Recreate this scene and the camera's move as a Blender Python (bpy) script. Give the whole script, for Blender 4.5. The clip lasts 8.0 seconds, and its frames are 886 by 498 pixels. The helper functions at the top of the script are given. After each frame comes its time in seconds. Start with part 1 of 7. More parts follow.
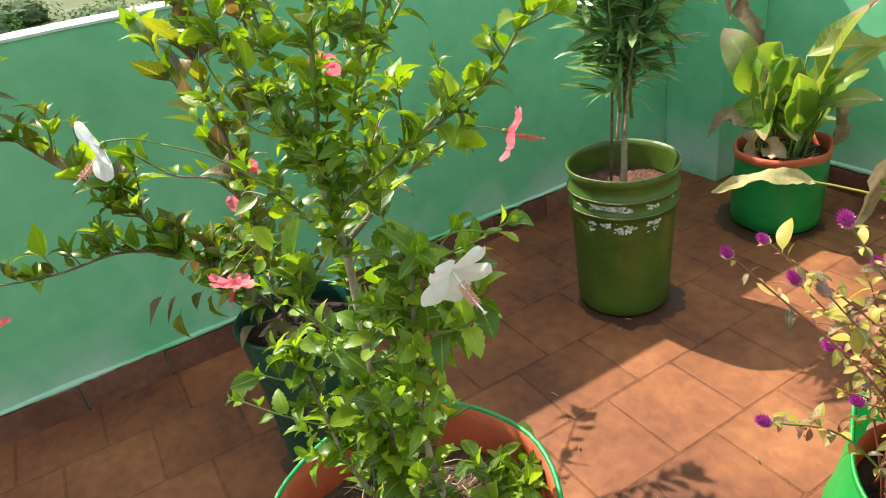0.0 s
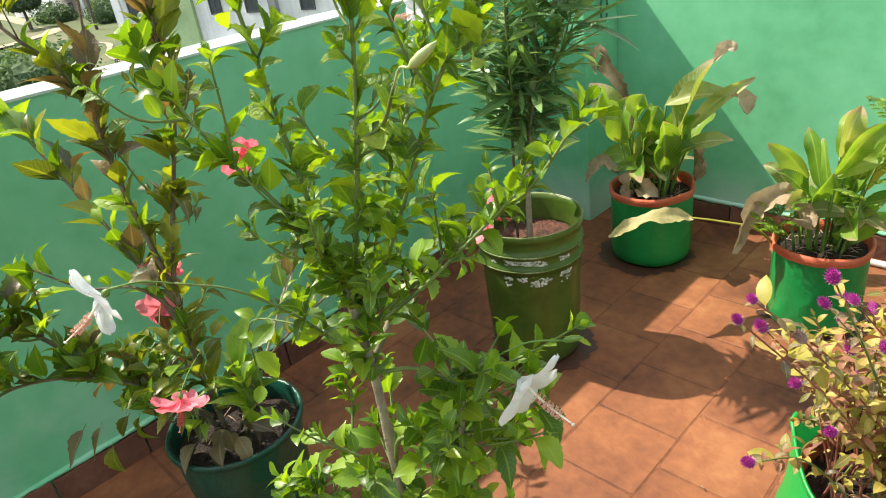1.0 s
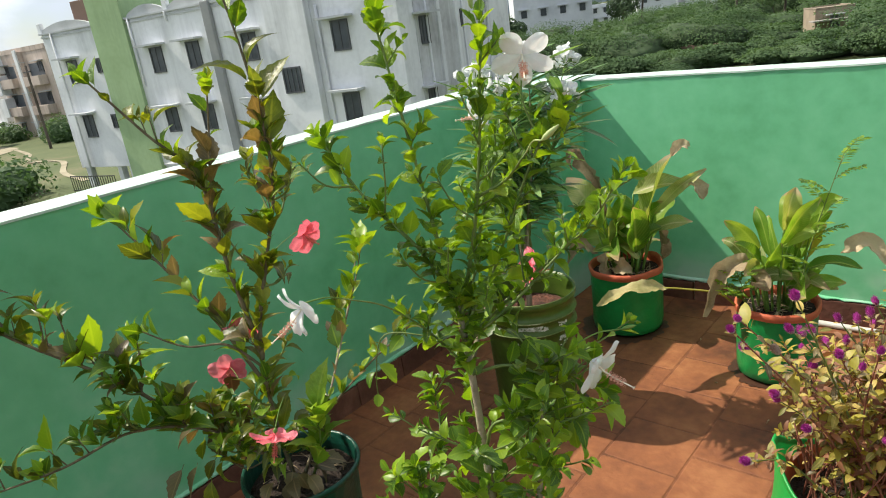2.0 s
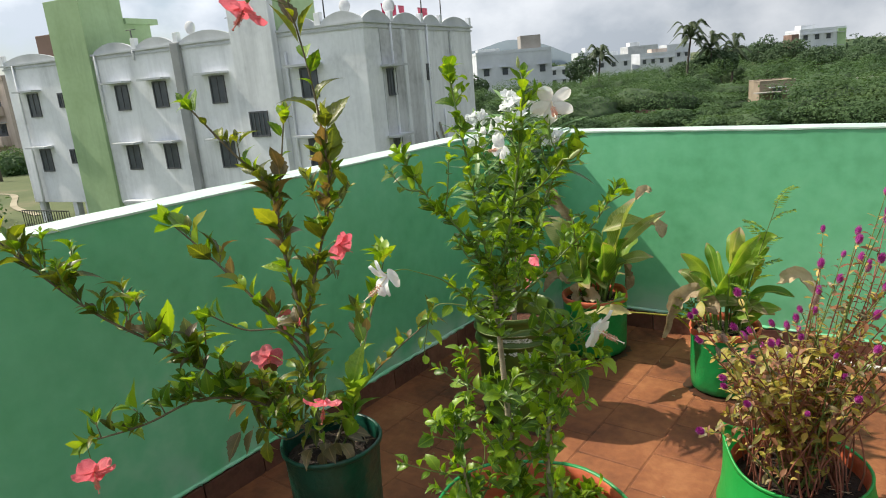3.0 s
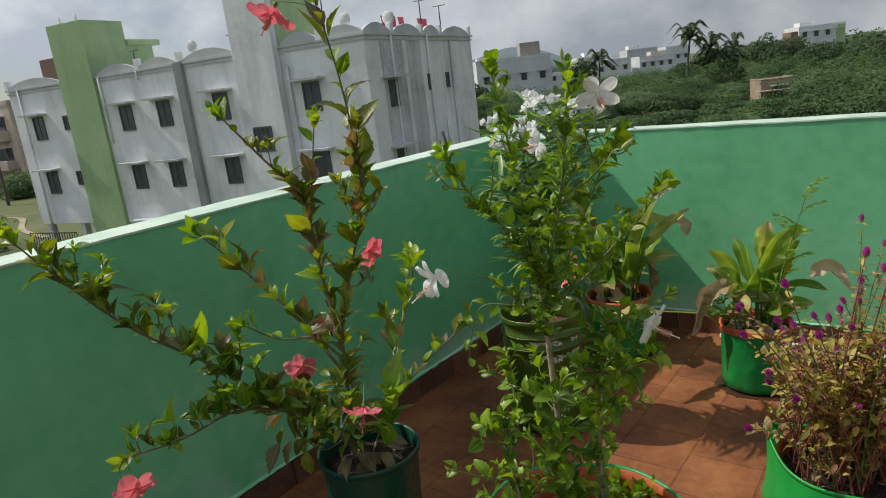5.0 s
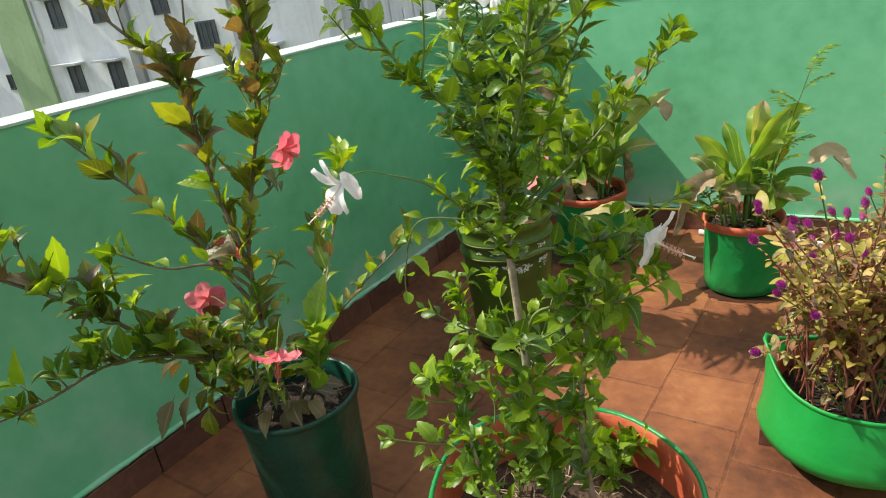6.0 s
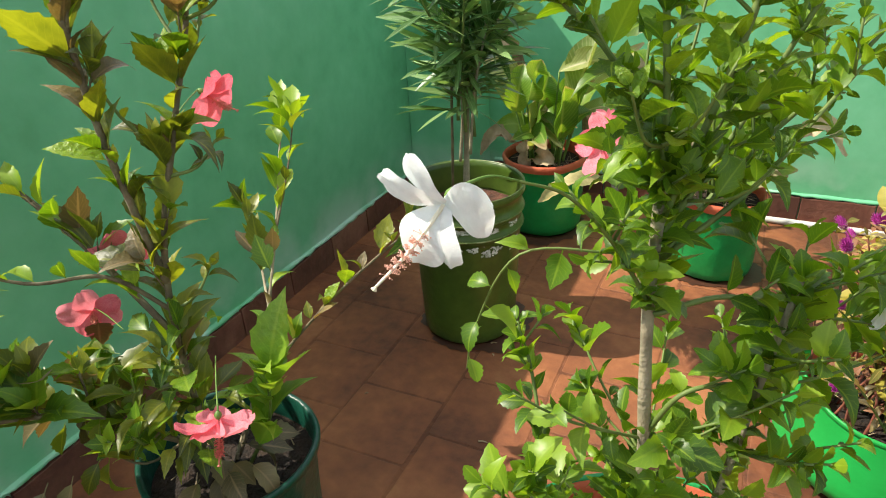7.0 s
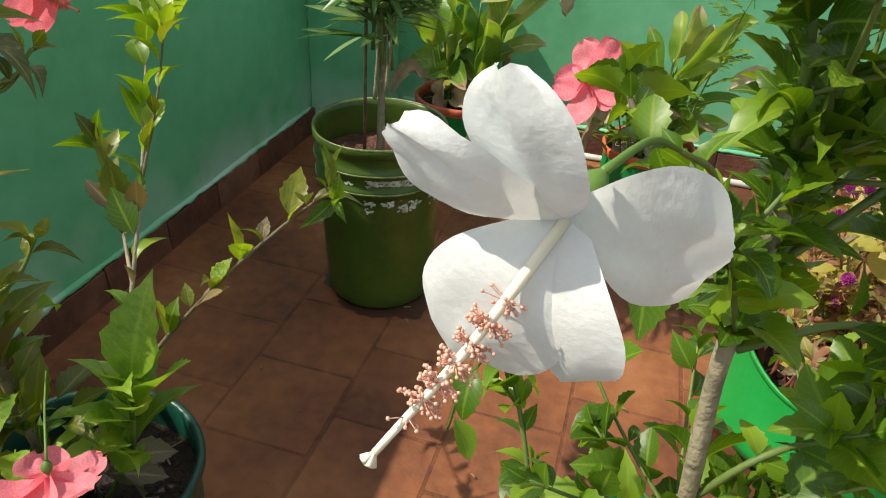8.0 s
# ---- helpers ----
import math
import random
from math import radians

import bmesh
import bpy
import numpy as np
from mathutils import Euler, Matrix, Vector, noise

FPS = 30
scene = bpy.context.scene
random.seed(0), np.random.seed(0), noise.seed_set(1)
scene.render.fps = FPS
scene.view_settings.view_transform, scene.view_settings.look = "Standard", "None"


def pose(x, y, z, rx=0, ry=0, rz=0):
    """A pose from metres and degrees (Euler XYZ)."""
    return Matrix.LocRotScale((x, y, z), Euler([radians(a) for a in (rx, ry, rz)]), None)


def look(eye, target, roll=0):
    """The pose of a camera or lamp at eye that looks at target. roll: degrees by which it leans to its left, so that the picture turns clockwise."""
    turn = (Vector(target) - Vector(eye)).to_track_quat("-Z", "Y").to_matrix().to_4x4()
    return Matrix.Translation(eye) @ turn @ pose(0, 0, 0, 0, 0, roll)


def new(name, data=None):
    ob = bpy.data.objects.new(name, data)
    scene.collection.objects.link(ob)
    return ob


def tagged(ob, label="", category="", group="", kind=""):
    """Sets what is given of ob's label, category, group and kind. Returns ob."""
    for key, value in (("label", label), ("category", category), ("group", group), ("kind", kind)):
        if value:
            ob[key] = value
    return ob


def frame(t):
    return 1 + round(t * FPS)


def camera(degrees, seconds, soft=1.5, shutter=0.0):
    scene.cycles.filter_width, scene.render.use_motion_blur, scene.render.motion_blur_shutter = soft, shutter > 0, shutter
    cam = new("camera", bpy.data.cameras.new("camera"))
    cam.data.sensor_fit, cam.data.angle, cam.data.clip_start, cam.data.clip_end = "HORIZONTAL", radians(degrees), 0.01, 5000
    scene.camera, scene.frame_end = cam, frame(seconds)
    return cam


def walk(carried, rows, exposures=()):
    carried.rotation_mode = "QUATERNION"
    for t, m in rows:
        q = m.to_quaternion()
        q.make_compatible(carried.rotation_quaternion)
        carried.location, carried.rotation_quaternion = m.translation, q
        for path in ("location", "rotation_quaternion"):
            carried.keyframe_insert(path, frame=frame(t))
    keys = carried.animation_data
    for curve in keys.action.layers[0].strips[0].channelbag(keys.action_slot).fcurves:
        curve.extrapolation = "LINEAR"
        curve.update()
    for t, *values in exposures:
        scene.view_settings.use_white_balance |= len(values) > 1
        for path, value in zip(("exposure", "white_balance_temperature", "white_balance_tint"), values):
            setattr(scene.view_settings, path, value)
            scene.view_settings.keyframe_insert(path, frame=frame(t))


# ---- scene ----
cam = camera(67.0, 8.0, soft=1.05)
PATH = [
    (0, (1.785, -2.174, 1.130), (0.298, -1.421, 0.218), -8.9),
    (0.5, (1.689, -2.200, 1.165), (0.256, -1.294, 0.308), -7.1),
    (1, (1.622, -2.288, 1.199), (0.373, -1.145, 0.336), -8.1),
    (1.5, (1.634, -2.409, 1.224), (0.387, -1.170, 0.504), -9.6),
    (3, (1.769, -2.926, 1.255), (0.643, -1.474, 0.771), -4.9),
    (3.5, (1.748, -2.964, 1.257), (0.577, -1.536, 0.810), -5.1),
    (4, (1.753, -2.980, 1.273), (0.543, -1.557, 0.926), -5.4),
    (4.5, (1.739, -2.996, 1.272), (0.543, -1.551, 0.973), -5.4),
    (5, (1.701, -2.950, 1.239), (0.560, -1.501, 0.782), -6.9),
    (6.5, (1.379, -2.518, 1.106), (0.462, -1.074, 0.278), -6.5),
    (7, (1.188, -2.434, 1.081), (0.461, -0.929, 0.177), -2.8),
    (7.5, (1.109, -2.339, 1.044), (0.517, -0.817, 0.073), -0.2),
    (8, (1.065, -2.268, 1.003), (0.656, -0.734, -0.042), 3.7),
]
EXPOSURES = [(0, 0.97), (1, 0.90), (1.7, 0.50), (3, 0.24), (3.5, 0.05), (4, -0.21), (4.5, -0.36), (5, -0.39), (6.5, 0.68), (7, 0.66), (7.5, 0.57), (8, 0.14)]
walk(cam, [(t, look(eye, target, roll)) for t, eye, target, roll in PATH], EXPOSURES)

# ---- world and sun ----
SUN_WAY = Vector((0.825, 0.26, -1.0)).normalized()
SUN_UP = math.asin(-SUN_WAY.z)
sun = new("sun", bpy.data.lights.new("sun", "SUN"))
sun.data.energy, sun.data.angle, sun.data.color = 5.0, radians(0.6), (1.0, 0.92, 0.77)
sun.rotation_euler = SUN_WAY.to_track_quat("-Z", "Y").to_euler()

world = bpy.data.worlds.new("world")
scene.world = world
world.use_nodes = True


def wire(tree, a, out, b, inp):
    tree.links.new(a.outputs[out], b.inputs[inp])


def build_sky():
    t = world.node_tree
    t.nodes.clear()
    sky = t.nodes.new("ShaderNodeTexSky")
    sky.sky_type, sky.sun_disc = "NISHITA", False
    sky.sun_elevation, sky.sun_rotation = SUN_UP, math.atan2(-SUN_WAY.x, -SUN_WAY.y)
    sky.dust_density = 1.0
    tint = t.nodes.new("ShaderNodeVectorMath")
    tint.operation = "SCALE"
    tint.inputs["Scale"].default_value = 0.1
    wire(t, sky, "Color", tint, 0)
    co = t.nodes.new("ShaderNodeTexCoord")
    stretch = t.nodes.new("ShaderNodeMapping")
    stretch.inputs["Scale"].default_value = (1.0, 1.0, 1.5)
    stretch.inputs["Location"].default_value = (2.6, 0.7, 1.3)
    wire(t, co, "Generated", stretch, "Vector")
    puff = t.nodes.new("ShaderNodeTexNoise")
    puff.inputs["Scale"].default_value, puff.inputs["Detail"].default_value, puff.inputs["Roughness"].default_value = 3.2, 8, 0.56
    wire(t, stretch, "Vector", puff, "Vector")
    cover = t.nodes.new("ShaderNodeValToRGB")
    cover.color_ramp.elements[0].position, cover.color_ramp.elements[1].position = 0.30, 0.46
    wire(t, puff, "Fac", cover, "Fac")
    shade = t.nodes.new("ShaderNodeValToRGB")
    shade.color_ramp.elements[0].position, shade.color_ramp.elements[1].position = 0.40, 0.60
    shade.color_ramp.elements[0].color, shade.color_ramp.elements[1].color = (0.53, 0.59, 0.665, 1), (0.87, 0.91, 0.965, 1)
    fine = t.nodes.new("ShaderNodeTexNoise")
    fine.inputs["Scale"].default_value, fine.inputs["Detail"].default_value, fine.inputs["Roughness"].default_value = 4.2, 9, 0.54
    wire(t, stretch, "Vector", fine, "Vector")
    wire(t, fine, "Fac", shade, "Fac")
    mix = t.nodes.new("ShaderNodeMix")
    mix.data_type = "RGBA"
    wire(t, cover, "Color", mix, 0)
    t.links.new(tint.outputs[0], mix.inputs[6])
    toward = t.nodes.new("ShaderNodeVectorMath")
    toward.operation = "DOT_PRODUCT"
    wire(t, co, "Generated", toward, 0)
    toward.inputs[1].default_value = -SUN_WAY
    near_sun = t.nodes.new("ShaderNodeMapRange")
    near_sun.inputs["From Min"].default_value, near_sun.inputs["From Max"].default_value = 0.0, 0.8
    near_sun.inputs["To Min"].default_value, near_sun.inputs["To Max"].default_value = 0.78, 1.45
    t.links.new(toward.outputs["Value"], near_sun.inputs["Value"])
    lit = t.nodes.new("ShaderNodeVectorMath")
    lit.operation = "SCALE"
    t.links.new(shade.outputs[0], lit.inputs[0])
    t.links.new(near_sun.outputs[0], lit.inputs["Scale"])
    t.links.new(lit.outputs[0], mix.inputs[7])
    back = t.nodes.new("ShaderNodeBackground")
    back.inputs["Strength"].default_value = 0.90
    t.links.new(mix.outputs[2], back.inputs["Color"])
    out = t.nodes.new("ShaderNodeOutputWorld")
    wire(t, back, "Background", out, "Surface")


build_sky()


# ---- materials ----
def surface(name, colors, rough=0.6, scale=6.0, spread=(0.35, 0.65), bump=0.0, bump_scale=60.0, metal=0.0, per_object=0.0,
            translucent=0.0, glow_tint=None, spec=0.5, fine=0.25, veins=0.0, rib_gap=0.055, tip=0.0, whole=False):
    """A painted or natural surface: colours blended by a coarse and a fine noise, with relief and a shift per object."""
    m = bpy.data.materials.new(name)
    m.use_nodes = True
    t = m.node_tree
    b = t.nodes["Principled BSDF"]
    b.inputs["Roughness"].default_value, b.inputs["Metallic"].default_value = rough, metal
    b.inputs["Specular IOR Level"].default_value = spec
    co = t.nodes.new("ShaderNodeTexCoord")
    here = co.outputs["Object"]
    if whole:
        # one pattern that runs on over neighbouring pieces
        here = t.nodes.new("ShaderNodeNewGeometry").outputs["Position"]
    big = t.nodes.new("ShaderNodeTexNoise")
    big.inputs["Scale"].default_value, big.inputs["Detail"].default_value = scale, 4
    t.links.new(here, big.inputs["Vector"])
    small = t.nodes.new("ShaderNodeTexNoise")
    small.inputs["Scale"].default_value, small.inputs["Detail"].default_value = scale * 9, 5
    t.links.new(here, small.inputs["Vector"])
    add = t.nodes.new("ShaderNodeMath")
    add.operation = "MULTIPLY_ADD"
    wire(t, small, "Fac", add, 0)
    add.inputs[1].default_value = fine
    less = t.nodes.new("ShaderNodeMath")
    less.operation = "MULTIPLY_ADD"
    wire(t, big, "Fac", less, 0)
    less.inputs[1].default_value, less.inputs[2].default_value = 1.0, -fine / 2
    wire(t, less, 0, add, 2)
    value = add
    if per_object:
        info = t.nodes.new("ShaderNodeObjectInfo")
        shift = t.nodes.new("ShaderNodeMath")
        shift.operation = "MULTIPLY_ADD"
        wire(t, info, "Random", shift, 0)
        shift.inputs[1].default_value = per_object
        centre = t.nodes.new("ShaderNodeMath")
        centre.operation = "SUBTRACT"
        wire(t, add, 0, centre, 0)
        centre.inputs[1].default_value = per_object / 2
        wire(t, centre, 0, shift, 2)
        value = shift
    ramp = t.nodes.new("ShaderNodeValToRGB")
    lo, hi = spread
    els = ramp.color_ramp.elements
    while len(els) < len(colors):
        els.new(0.5)
    for k, c in enumerate(colors):
        els[k].position = lo + (hi - lo) * k / max(1, len(colors) - 1)
        els[k].color = (*c, 1)
    wire(t, value, 0, ramp, "Fac")
    wire(t, ramp, "Color", b, "Base Color")
    if veins:
        sep = t.nodes.new("ShaderNodeSeparateXYZ")
        wire(t, co, "UV", sep, 0)
        off = t.nodes.new("ShaderNodeMath")
        off.operation = "SUBTRACT"
        wire(t, sep, "X", off, 0)
        off.inputs[1].default_value = 0.5
        far = t.nodes.new("ShaderNodeMath")
        far.operation = "ABSOLUTE"
        wire(t, off, 0, far, 0)
        rib = t.nodes.new("ShaderNodeMapRange")
        rib.inputs["From Min"].default_value, rib.inputs["From Max"].default_value = 0.02, 0.07
        rib.inputs["To Min"].default_value, rib.inputs["To Max"].default_value = 1.0, 0.0
        wire(t, far, 0, rib, "Value")
        slant = t.nodes.new("ShaderNodeMath")
        slant.operation = "MULTIPLY_ADD"
        wire(t, far, 0, slant, 0)
        slant.inputs[1].default_value = -0.55
        wire(t, sep, "Y", slant, 2)
        saw = t.nodes.new("ShaderNodeMath")
        saw.operation = "PINGPONG"
        wire(t, slant, 0, saw, 0)
        saw.inputs[1].default_value = rib_gap
        thin = t.nodes.new("ShaderNodeMapRange")
        thin.inputs["From Min"].default_value, thin.inputs["From Max"].default_value = 0.0, 0.012
        thin.inputs["To Min"].default_value, thin.inputs["To Max"].default_value = 0.45, 0.0
        wire(t, saw, 0, thin, "Value")
        both = t.nodes.new("ShaderNodeMath")
        both.operation = "MAXIMUM"
        wire(t, rib, 0, both, 0)
        wire(t, thin, 0, both, 1)
        pale = t.nodes.new("ShaderNodeMix")
        pale.data_type = "RGBA"
        part_of = t.nodes.new("ShaderNodeMath")
        part_of.operation = "MULTIPLY"
        wire(t, both, 0, part_of, 0)
        part_of.inputs[1].default_value = veins
        wire(t, part_of, 0, pale, 0)
        t.links.new(ramp.outputs[0], pale.inputs[6])
        pale.inputs[7].default_value = (min(1, colors[-1][0] * 1.3), min(1, colors[-1][1] * 1.2), colors[-1][2] * 1.6, 1)
        colour = pale.outputs[2]
        if tip:
            # withered brown end and ragged brown margin
            ragged = t.nodes.new("ShaderNodeMath")
            ragged.operation = "MULTIPLY_ADD"
            wire(t, big, "Fac", ragged, 0)
            ragged.inputs[1].default_value = 0.5
            wire(t, sep, "Y", ragged, 2)
            edge = t.nodes.new("ShaderNodeMath")
            edge.operation = "MULTIPLY_ADD"
            wire(t, far, 0, edge, 0)
            edge.inputs[1].default_value = 0.25
            wire(t, ragged, 0, edge, 2)
            dry = t.nodes.new("ShaderNodeMapRange")
            dry.inputs["From Min"].default_value, dry.inputs["From Max"].default_value = 1.30 - tip, 1.40 - tip
            wire(t, edge, 0, dry, "Value")
            wither = t.nodes.new("ShaderNodeMix")
            wither.data_type = "RGBA"
            wire(t, dry, 0, wither, 0)
            t.links.new(colour, wither.inputs[6])
            wither.inputs[7].default_value = (0.40, 0.31, 0.19, 1)
            colour = wither.outputs[2]
        t.links.new(colour, b.inputs["Base Color"])
    if bump:
        rough_noise = t.nodes.new("ShaderNodeTexNoise")
        rough_noise.inputs["Scale"].default_value, rough_noise.inputs["Detail"].default_value = bump_scale, 6
        t.links.new(here, rough_noise.inputs["Vector"])
        bp = t.nodes.new("ShaderNodeBump")
        bp.inputs["Strength"].default_value, bp.inputs["Distance"].default_value = bump, 0.01
        wire(t, rough_noise, "Fac", bp, "Height")
        wire(t, bp, "Normal", b, "Normal")
    if translucent:
        tr = t.nodes.new("ShaderNodeBsdfTranslucent")
        if glow_tint:
            mul = t.nodes.new("ShaderNodeMix")
            mul.data_type, mul.blend_type = "RGBA", "MULTIPLY"
            mul.inputs[0].default_value = 1.0
            t.links.new(colour if veins else ramp.outputs[0], mul.inputs[6])
            mul.inputs[7].default_value = (*glow_tint, 1)
            t.links.new(mul.outputs[2], tr.inputs["Color"])
        else:
            wire(t, ramp, "Color", tr, "Color")
        mx = t.nodes.new("ShaderNodeMixShader")
        mx.inputs[0].default_value = translucent
        wire(t, b, 0, mx, 1)
        wire(t, tr, 0, mx, 2)
        wire(t, mx, 0, t.nodes["Material Output"], "Surface")
    return m


M_WALL = surface("green_wall_paint", [(0.095, 0.355, 0.175), (0.140, 0.465, 0.245), (0.18, 0.53, 0.30), (0.27, 0.59, 0.38)], 0.5, 1.6, (0.25, 0.85), 0.06, 35, fine=0.5)


def lime_bloom(m):
    """Pale patches of lime that have come through the paint low on the wall."""
    t = m.node_tree
    b = t.nodes["Principled BSDF"]
    paint = b.inputs["Base Color"].links[0].from_socket
    place = t.nodes.new("ShaderNodeNewGeometry")
    sep = t.nodes.new("ShaderNodeSeparateXYZ")
    wire(t, place, "Position", sep, 0)
    low = t.nodes.new("ShaderNodeMapRange")
    low.inputs["From Min"].default_value, low.inputs["From Max"].default_value = 0.09, 0.24
    low.inputs["To Min"].default_value, low.inputs["To Max"].default_value = 0.95, 0.0
    wire(t, sep, "Z", low, "Value")
    blot = t.nodes.new("ShaderNodeTexNoise")
    blot.inputs["Scale"].default_value, blot.inputs["Detail"].default_value = 4.5, 8
    wire(t, place, "Position", blot, "Vector")
    edge = t.nodes.new("ShaderNodeMapRange")
    edge.inputs["From Min"].default_value, edge.inputs["From Max"].default_value = 0.42, 0.60
    wire(t, blot, "Fac", edge, "Value")
    mask = t.nodes.new("ShaderNodeMath")
    mask.operation = "MULTIPLY"
    wire(t, low, 0, mask, 0)
    wire(t, edge, 0, mask, 1)
    mix = t.nodes.new("ShaderNodeMix")
    mix.data_type = "RGBA"
    wire(t, mask, 0, mix, 0)
    t.links.new(paint, mix.inputs[6])
    mix.inputs[7].default_value = (0.42, 0.60, 0.49, 1)
    t.links.new(mix.outputs[2], b.inputs["Base Color"])


lime_bloom(M_WALL)
M_COPING = surface("white_coping", [(0.36, 0.50, 0.42), (0.54, 0.66, 0.585)], 0.7, 7, (0.3, 0.7), 0.3, 60)
M_TILE = surface("terracotta_tile", [(0.086, 0.026, 0.0092), (0.164, 0.052, 0.0180), (0.228, 0.078, 0.0265), (0.300, 0.116, 0.043)], 0.74, 3.2, (0.26, 0.76), 0.25, 60, per_object=0.12, fine=0.45, whole=True)
M_SKIRT = surface("dull_terracotta", [(0.085, 0.029, 0.018), (0.15, 0.054, 0.034), (0.24, 0.10, 0.065)], 0.8, 5, (0.28, 0.75), 0.3, 70, per_object=0.25, fine=0.4, whole=True)
M_DARK_TILE = surface("dark_terracotta", [(0.040, 0.0145, 0.0075), (0.072, 0.026, 0.012)], 0.55, 7, (0.3, 0.7), 0.15, 60, fine=0.5)
M_JOINT = surface("tile_mortar", [(0.074, 0.024, 0.0095), (0.146, 0.049, 0.0185), (0.225, 0.082, 0.031)], 0.9, 3.2, (0.28, 0.72), 0.5, 120, fine=0.7)
M_SOIL = surface("dark_soil", [(0.010, 0.006, 0.004), (0.022, 0.013, 0.008), (0.038, 0.022, 0.013)], 0.95, 40, (0.3, 0.7), 1.0, 140)
M_BROWN_SOIL = surface("brown_soil", [(0.03, 0.018, 0.011), (0.075, 0.045, 0.028), (0.13, 0.08, 0.05)], 0.95, 40, (0.3, 0.7), 1.0, 140)
M_RED_SOIL = surface("red_soil", [(0.035, 0.015, 0.009), (0.085, 0.034, 0.02), (0.19, 0.07, 0.045)], 0.95, 30, (0.3, 0.7), 1.0, 120)
M_POT = surface("dark_green_plastic", [(0.003, 0.034, 0.022), (0.006, 0.062, 0.040)], 0.36, 9, (0.3, 0.7), 0.8, 20, spec=0.4)
M_BAG = surface("green_woven_plastic", [(0.005, 0.18, 0.042), (0.012, 0.30, 0.070)], 0.36, 8, (0.3, 0.7), 0.9, 14, translucent=0.12)
M_BAG_BRIGHT = surface("bright_green_plastic", [(0.012, 0.33, 0.055), (0.02, 0.42, 0.08)], 0.4, 8, (0.3, 0.7), 0.25, 24, translucent=0.25)
M_LINING = surface("orange_lining", [(0.46, 0.085, 0.035), (0.62, 0.15, 0.07)], 0.6, 14, (0.3, 0.7), 0.3, 60, translucent=0.1)
M_STEM = surface("grey_brown_bark", [(0.085, 0.068, 0.038), (0.19, 0.155, 0.09)], 0.8, 40, (0.3, 0.7), 0.4, 160)
M_TRUNK = surface("pale_bark", [(0.20, 0.17, 0.11), (0.36, 0.31, 0.21)], 0.8, 45, (0.3, 0.7), 0.4, 160)
M_SHOOT = surface("green_shoot", [(0.09, 0.14, 0.03), (0.16, 0.22, 0.05)], 0.6, 30, (0.3, 0.7))
M_RED_SHOOT = surface("reddish_shoot", [(0.17, 0.050, 0.035), (0.30, 0.115, 0.070)], 0.6, 30, (0.3, 0.7))
M_LEAF = surface("hibiscus_leaf", [(0.054, 0.122, 0.010), (0.108, 0.220, 0.013), (0.235, 0.365, 0.027)], 0.40, 2.2, (0.25, 0.75), 0.45, 9, per_object=0.6,
                 translucent=0.44, glow_tint=(2.0, 1.75, 0.45), veins=0.5, fine=0.12)
# brighter copy of the leaf: sunlight on one shoot put into its colour
M_LEAF_SUNLIT = surface("sunlit_leaf", [(0.10, 0.205, 0.018), (0.185, 0.330, 0.026), (0.33, 0.46, 0.05)], 0.40, 2.2, (0.25, 0.75), 0.4, 9, per_object=0.5, translucent=0.4, glow_tint=(1.3, 1.25, 0.6), veins=0.3)
M_LEAF_DARK = surface("hibiscus_leaf_dark", [(0.060, 0.076, 0.016), (0.120, 0.150, 0.015), (0.25, 0.27, 0.026)], 0.38, 2.2, (0.25, 0.75), 0.25, 9, per_object=0.55,
                      translucent=0.45, glow_tint=(1.75, 1.75, 0.5), veins=0.5, fine=0.12)
M_LEAF_OLD = surface("bronzed_leaf", [(0.085, 0.070, 0.032), (0.155, 0.125, 0.055), (0.28, 0.21, 0.085)], 0.45, 2.4, (0.25, 0.75), 0.3, 9, per_object=0.5,
                     translucent=0.25, glow_tint=(1.5, 1.2, 0.5), veins=0.5, fine=0.15)
M_NARROW = surface("narrow_leaf", [(0.068, 0.150, 0.046), (0.130, 0.250, 0.074), (0.26, 0.40, 0.15)], 0.38, 2.0, (0.25, 0.75), per_object=0.6,
                   translucent=0.3, glow_tint=(1.6, 1.6, 0.8), veins=0.5, rib_gap=5.0)
M_BROAD = surface("broad_leaf", [(0.075, 0.180, 0.018), (0.150, 0.285, 0.030), (0.30, 0.40, 0.08)], 0.42, 9, (0.25, 0.75), 0.15, 60, per_object=0.4,
                  translucent=0.45, glow_tint=(1.6, 1.45, 0.5), veins=0.6, rib_gap=0.03, tip=0.10, fine=0.15)
M_BROAD_WITHERED = surface("withering_leaf", [(0.18, 0.24, 0.06), (0.29, 0.34, 0.10), (0.46, 0.46, 0.20)], 0.5, 9, (0.25, 0.75), 0.25, 60, per_object=0.4,
                  translucent=0.4, glow_tint=(1.5, 1.4, 0.6), veins=0.6, rib_gap=0.03, tip=0.2, fine=0.2)
M_YELLOW = surface("yellowing_leaf", [(0.29, 0.27, 0.03), (0.42, 0.35, 0.06)], 0.5, 6, (0.2, 0.8), per_object=0.4, translucent=0.35, glow_tint=(1.4, 1.3, 0.7))
M_DRY = surface("dry_leaf", [(0.22, 0.155, 0.09), (0.41, 0.31, 0.19), (0.56, 0.45, 0.30)], 0.8, 14, (0.25, 0.75), 0.5, 40, per_object=0.4, translucent=0.25)
M_AMAR = surface("amaranth_leaf", [(0.16, 0.165, 0.035), (0.37, 0.31, 0.055), (0.54, 0.41, 0.12)], 0.55, 3, (0.2, 0.8), per_object=0.7,
                 translucent=0.35, glow_tint=(1.5, 1.3, 0.6), veins=0.4)
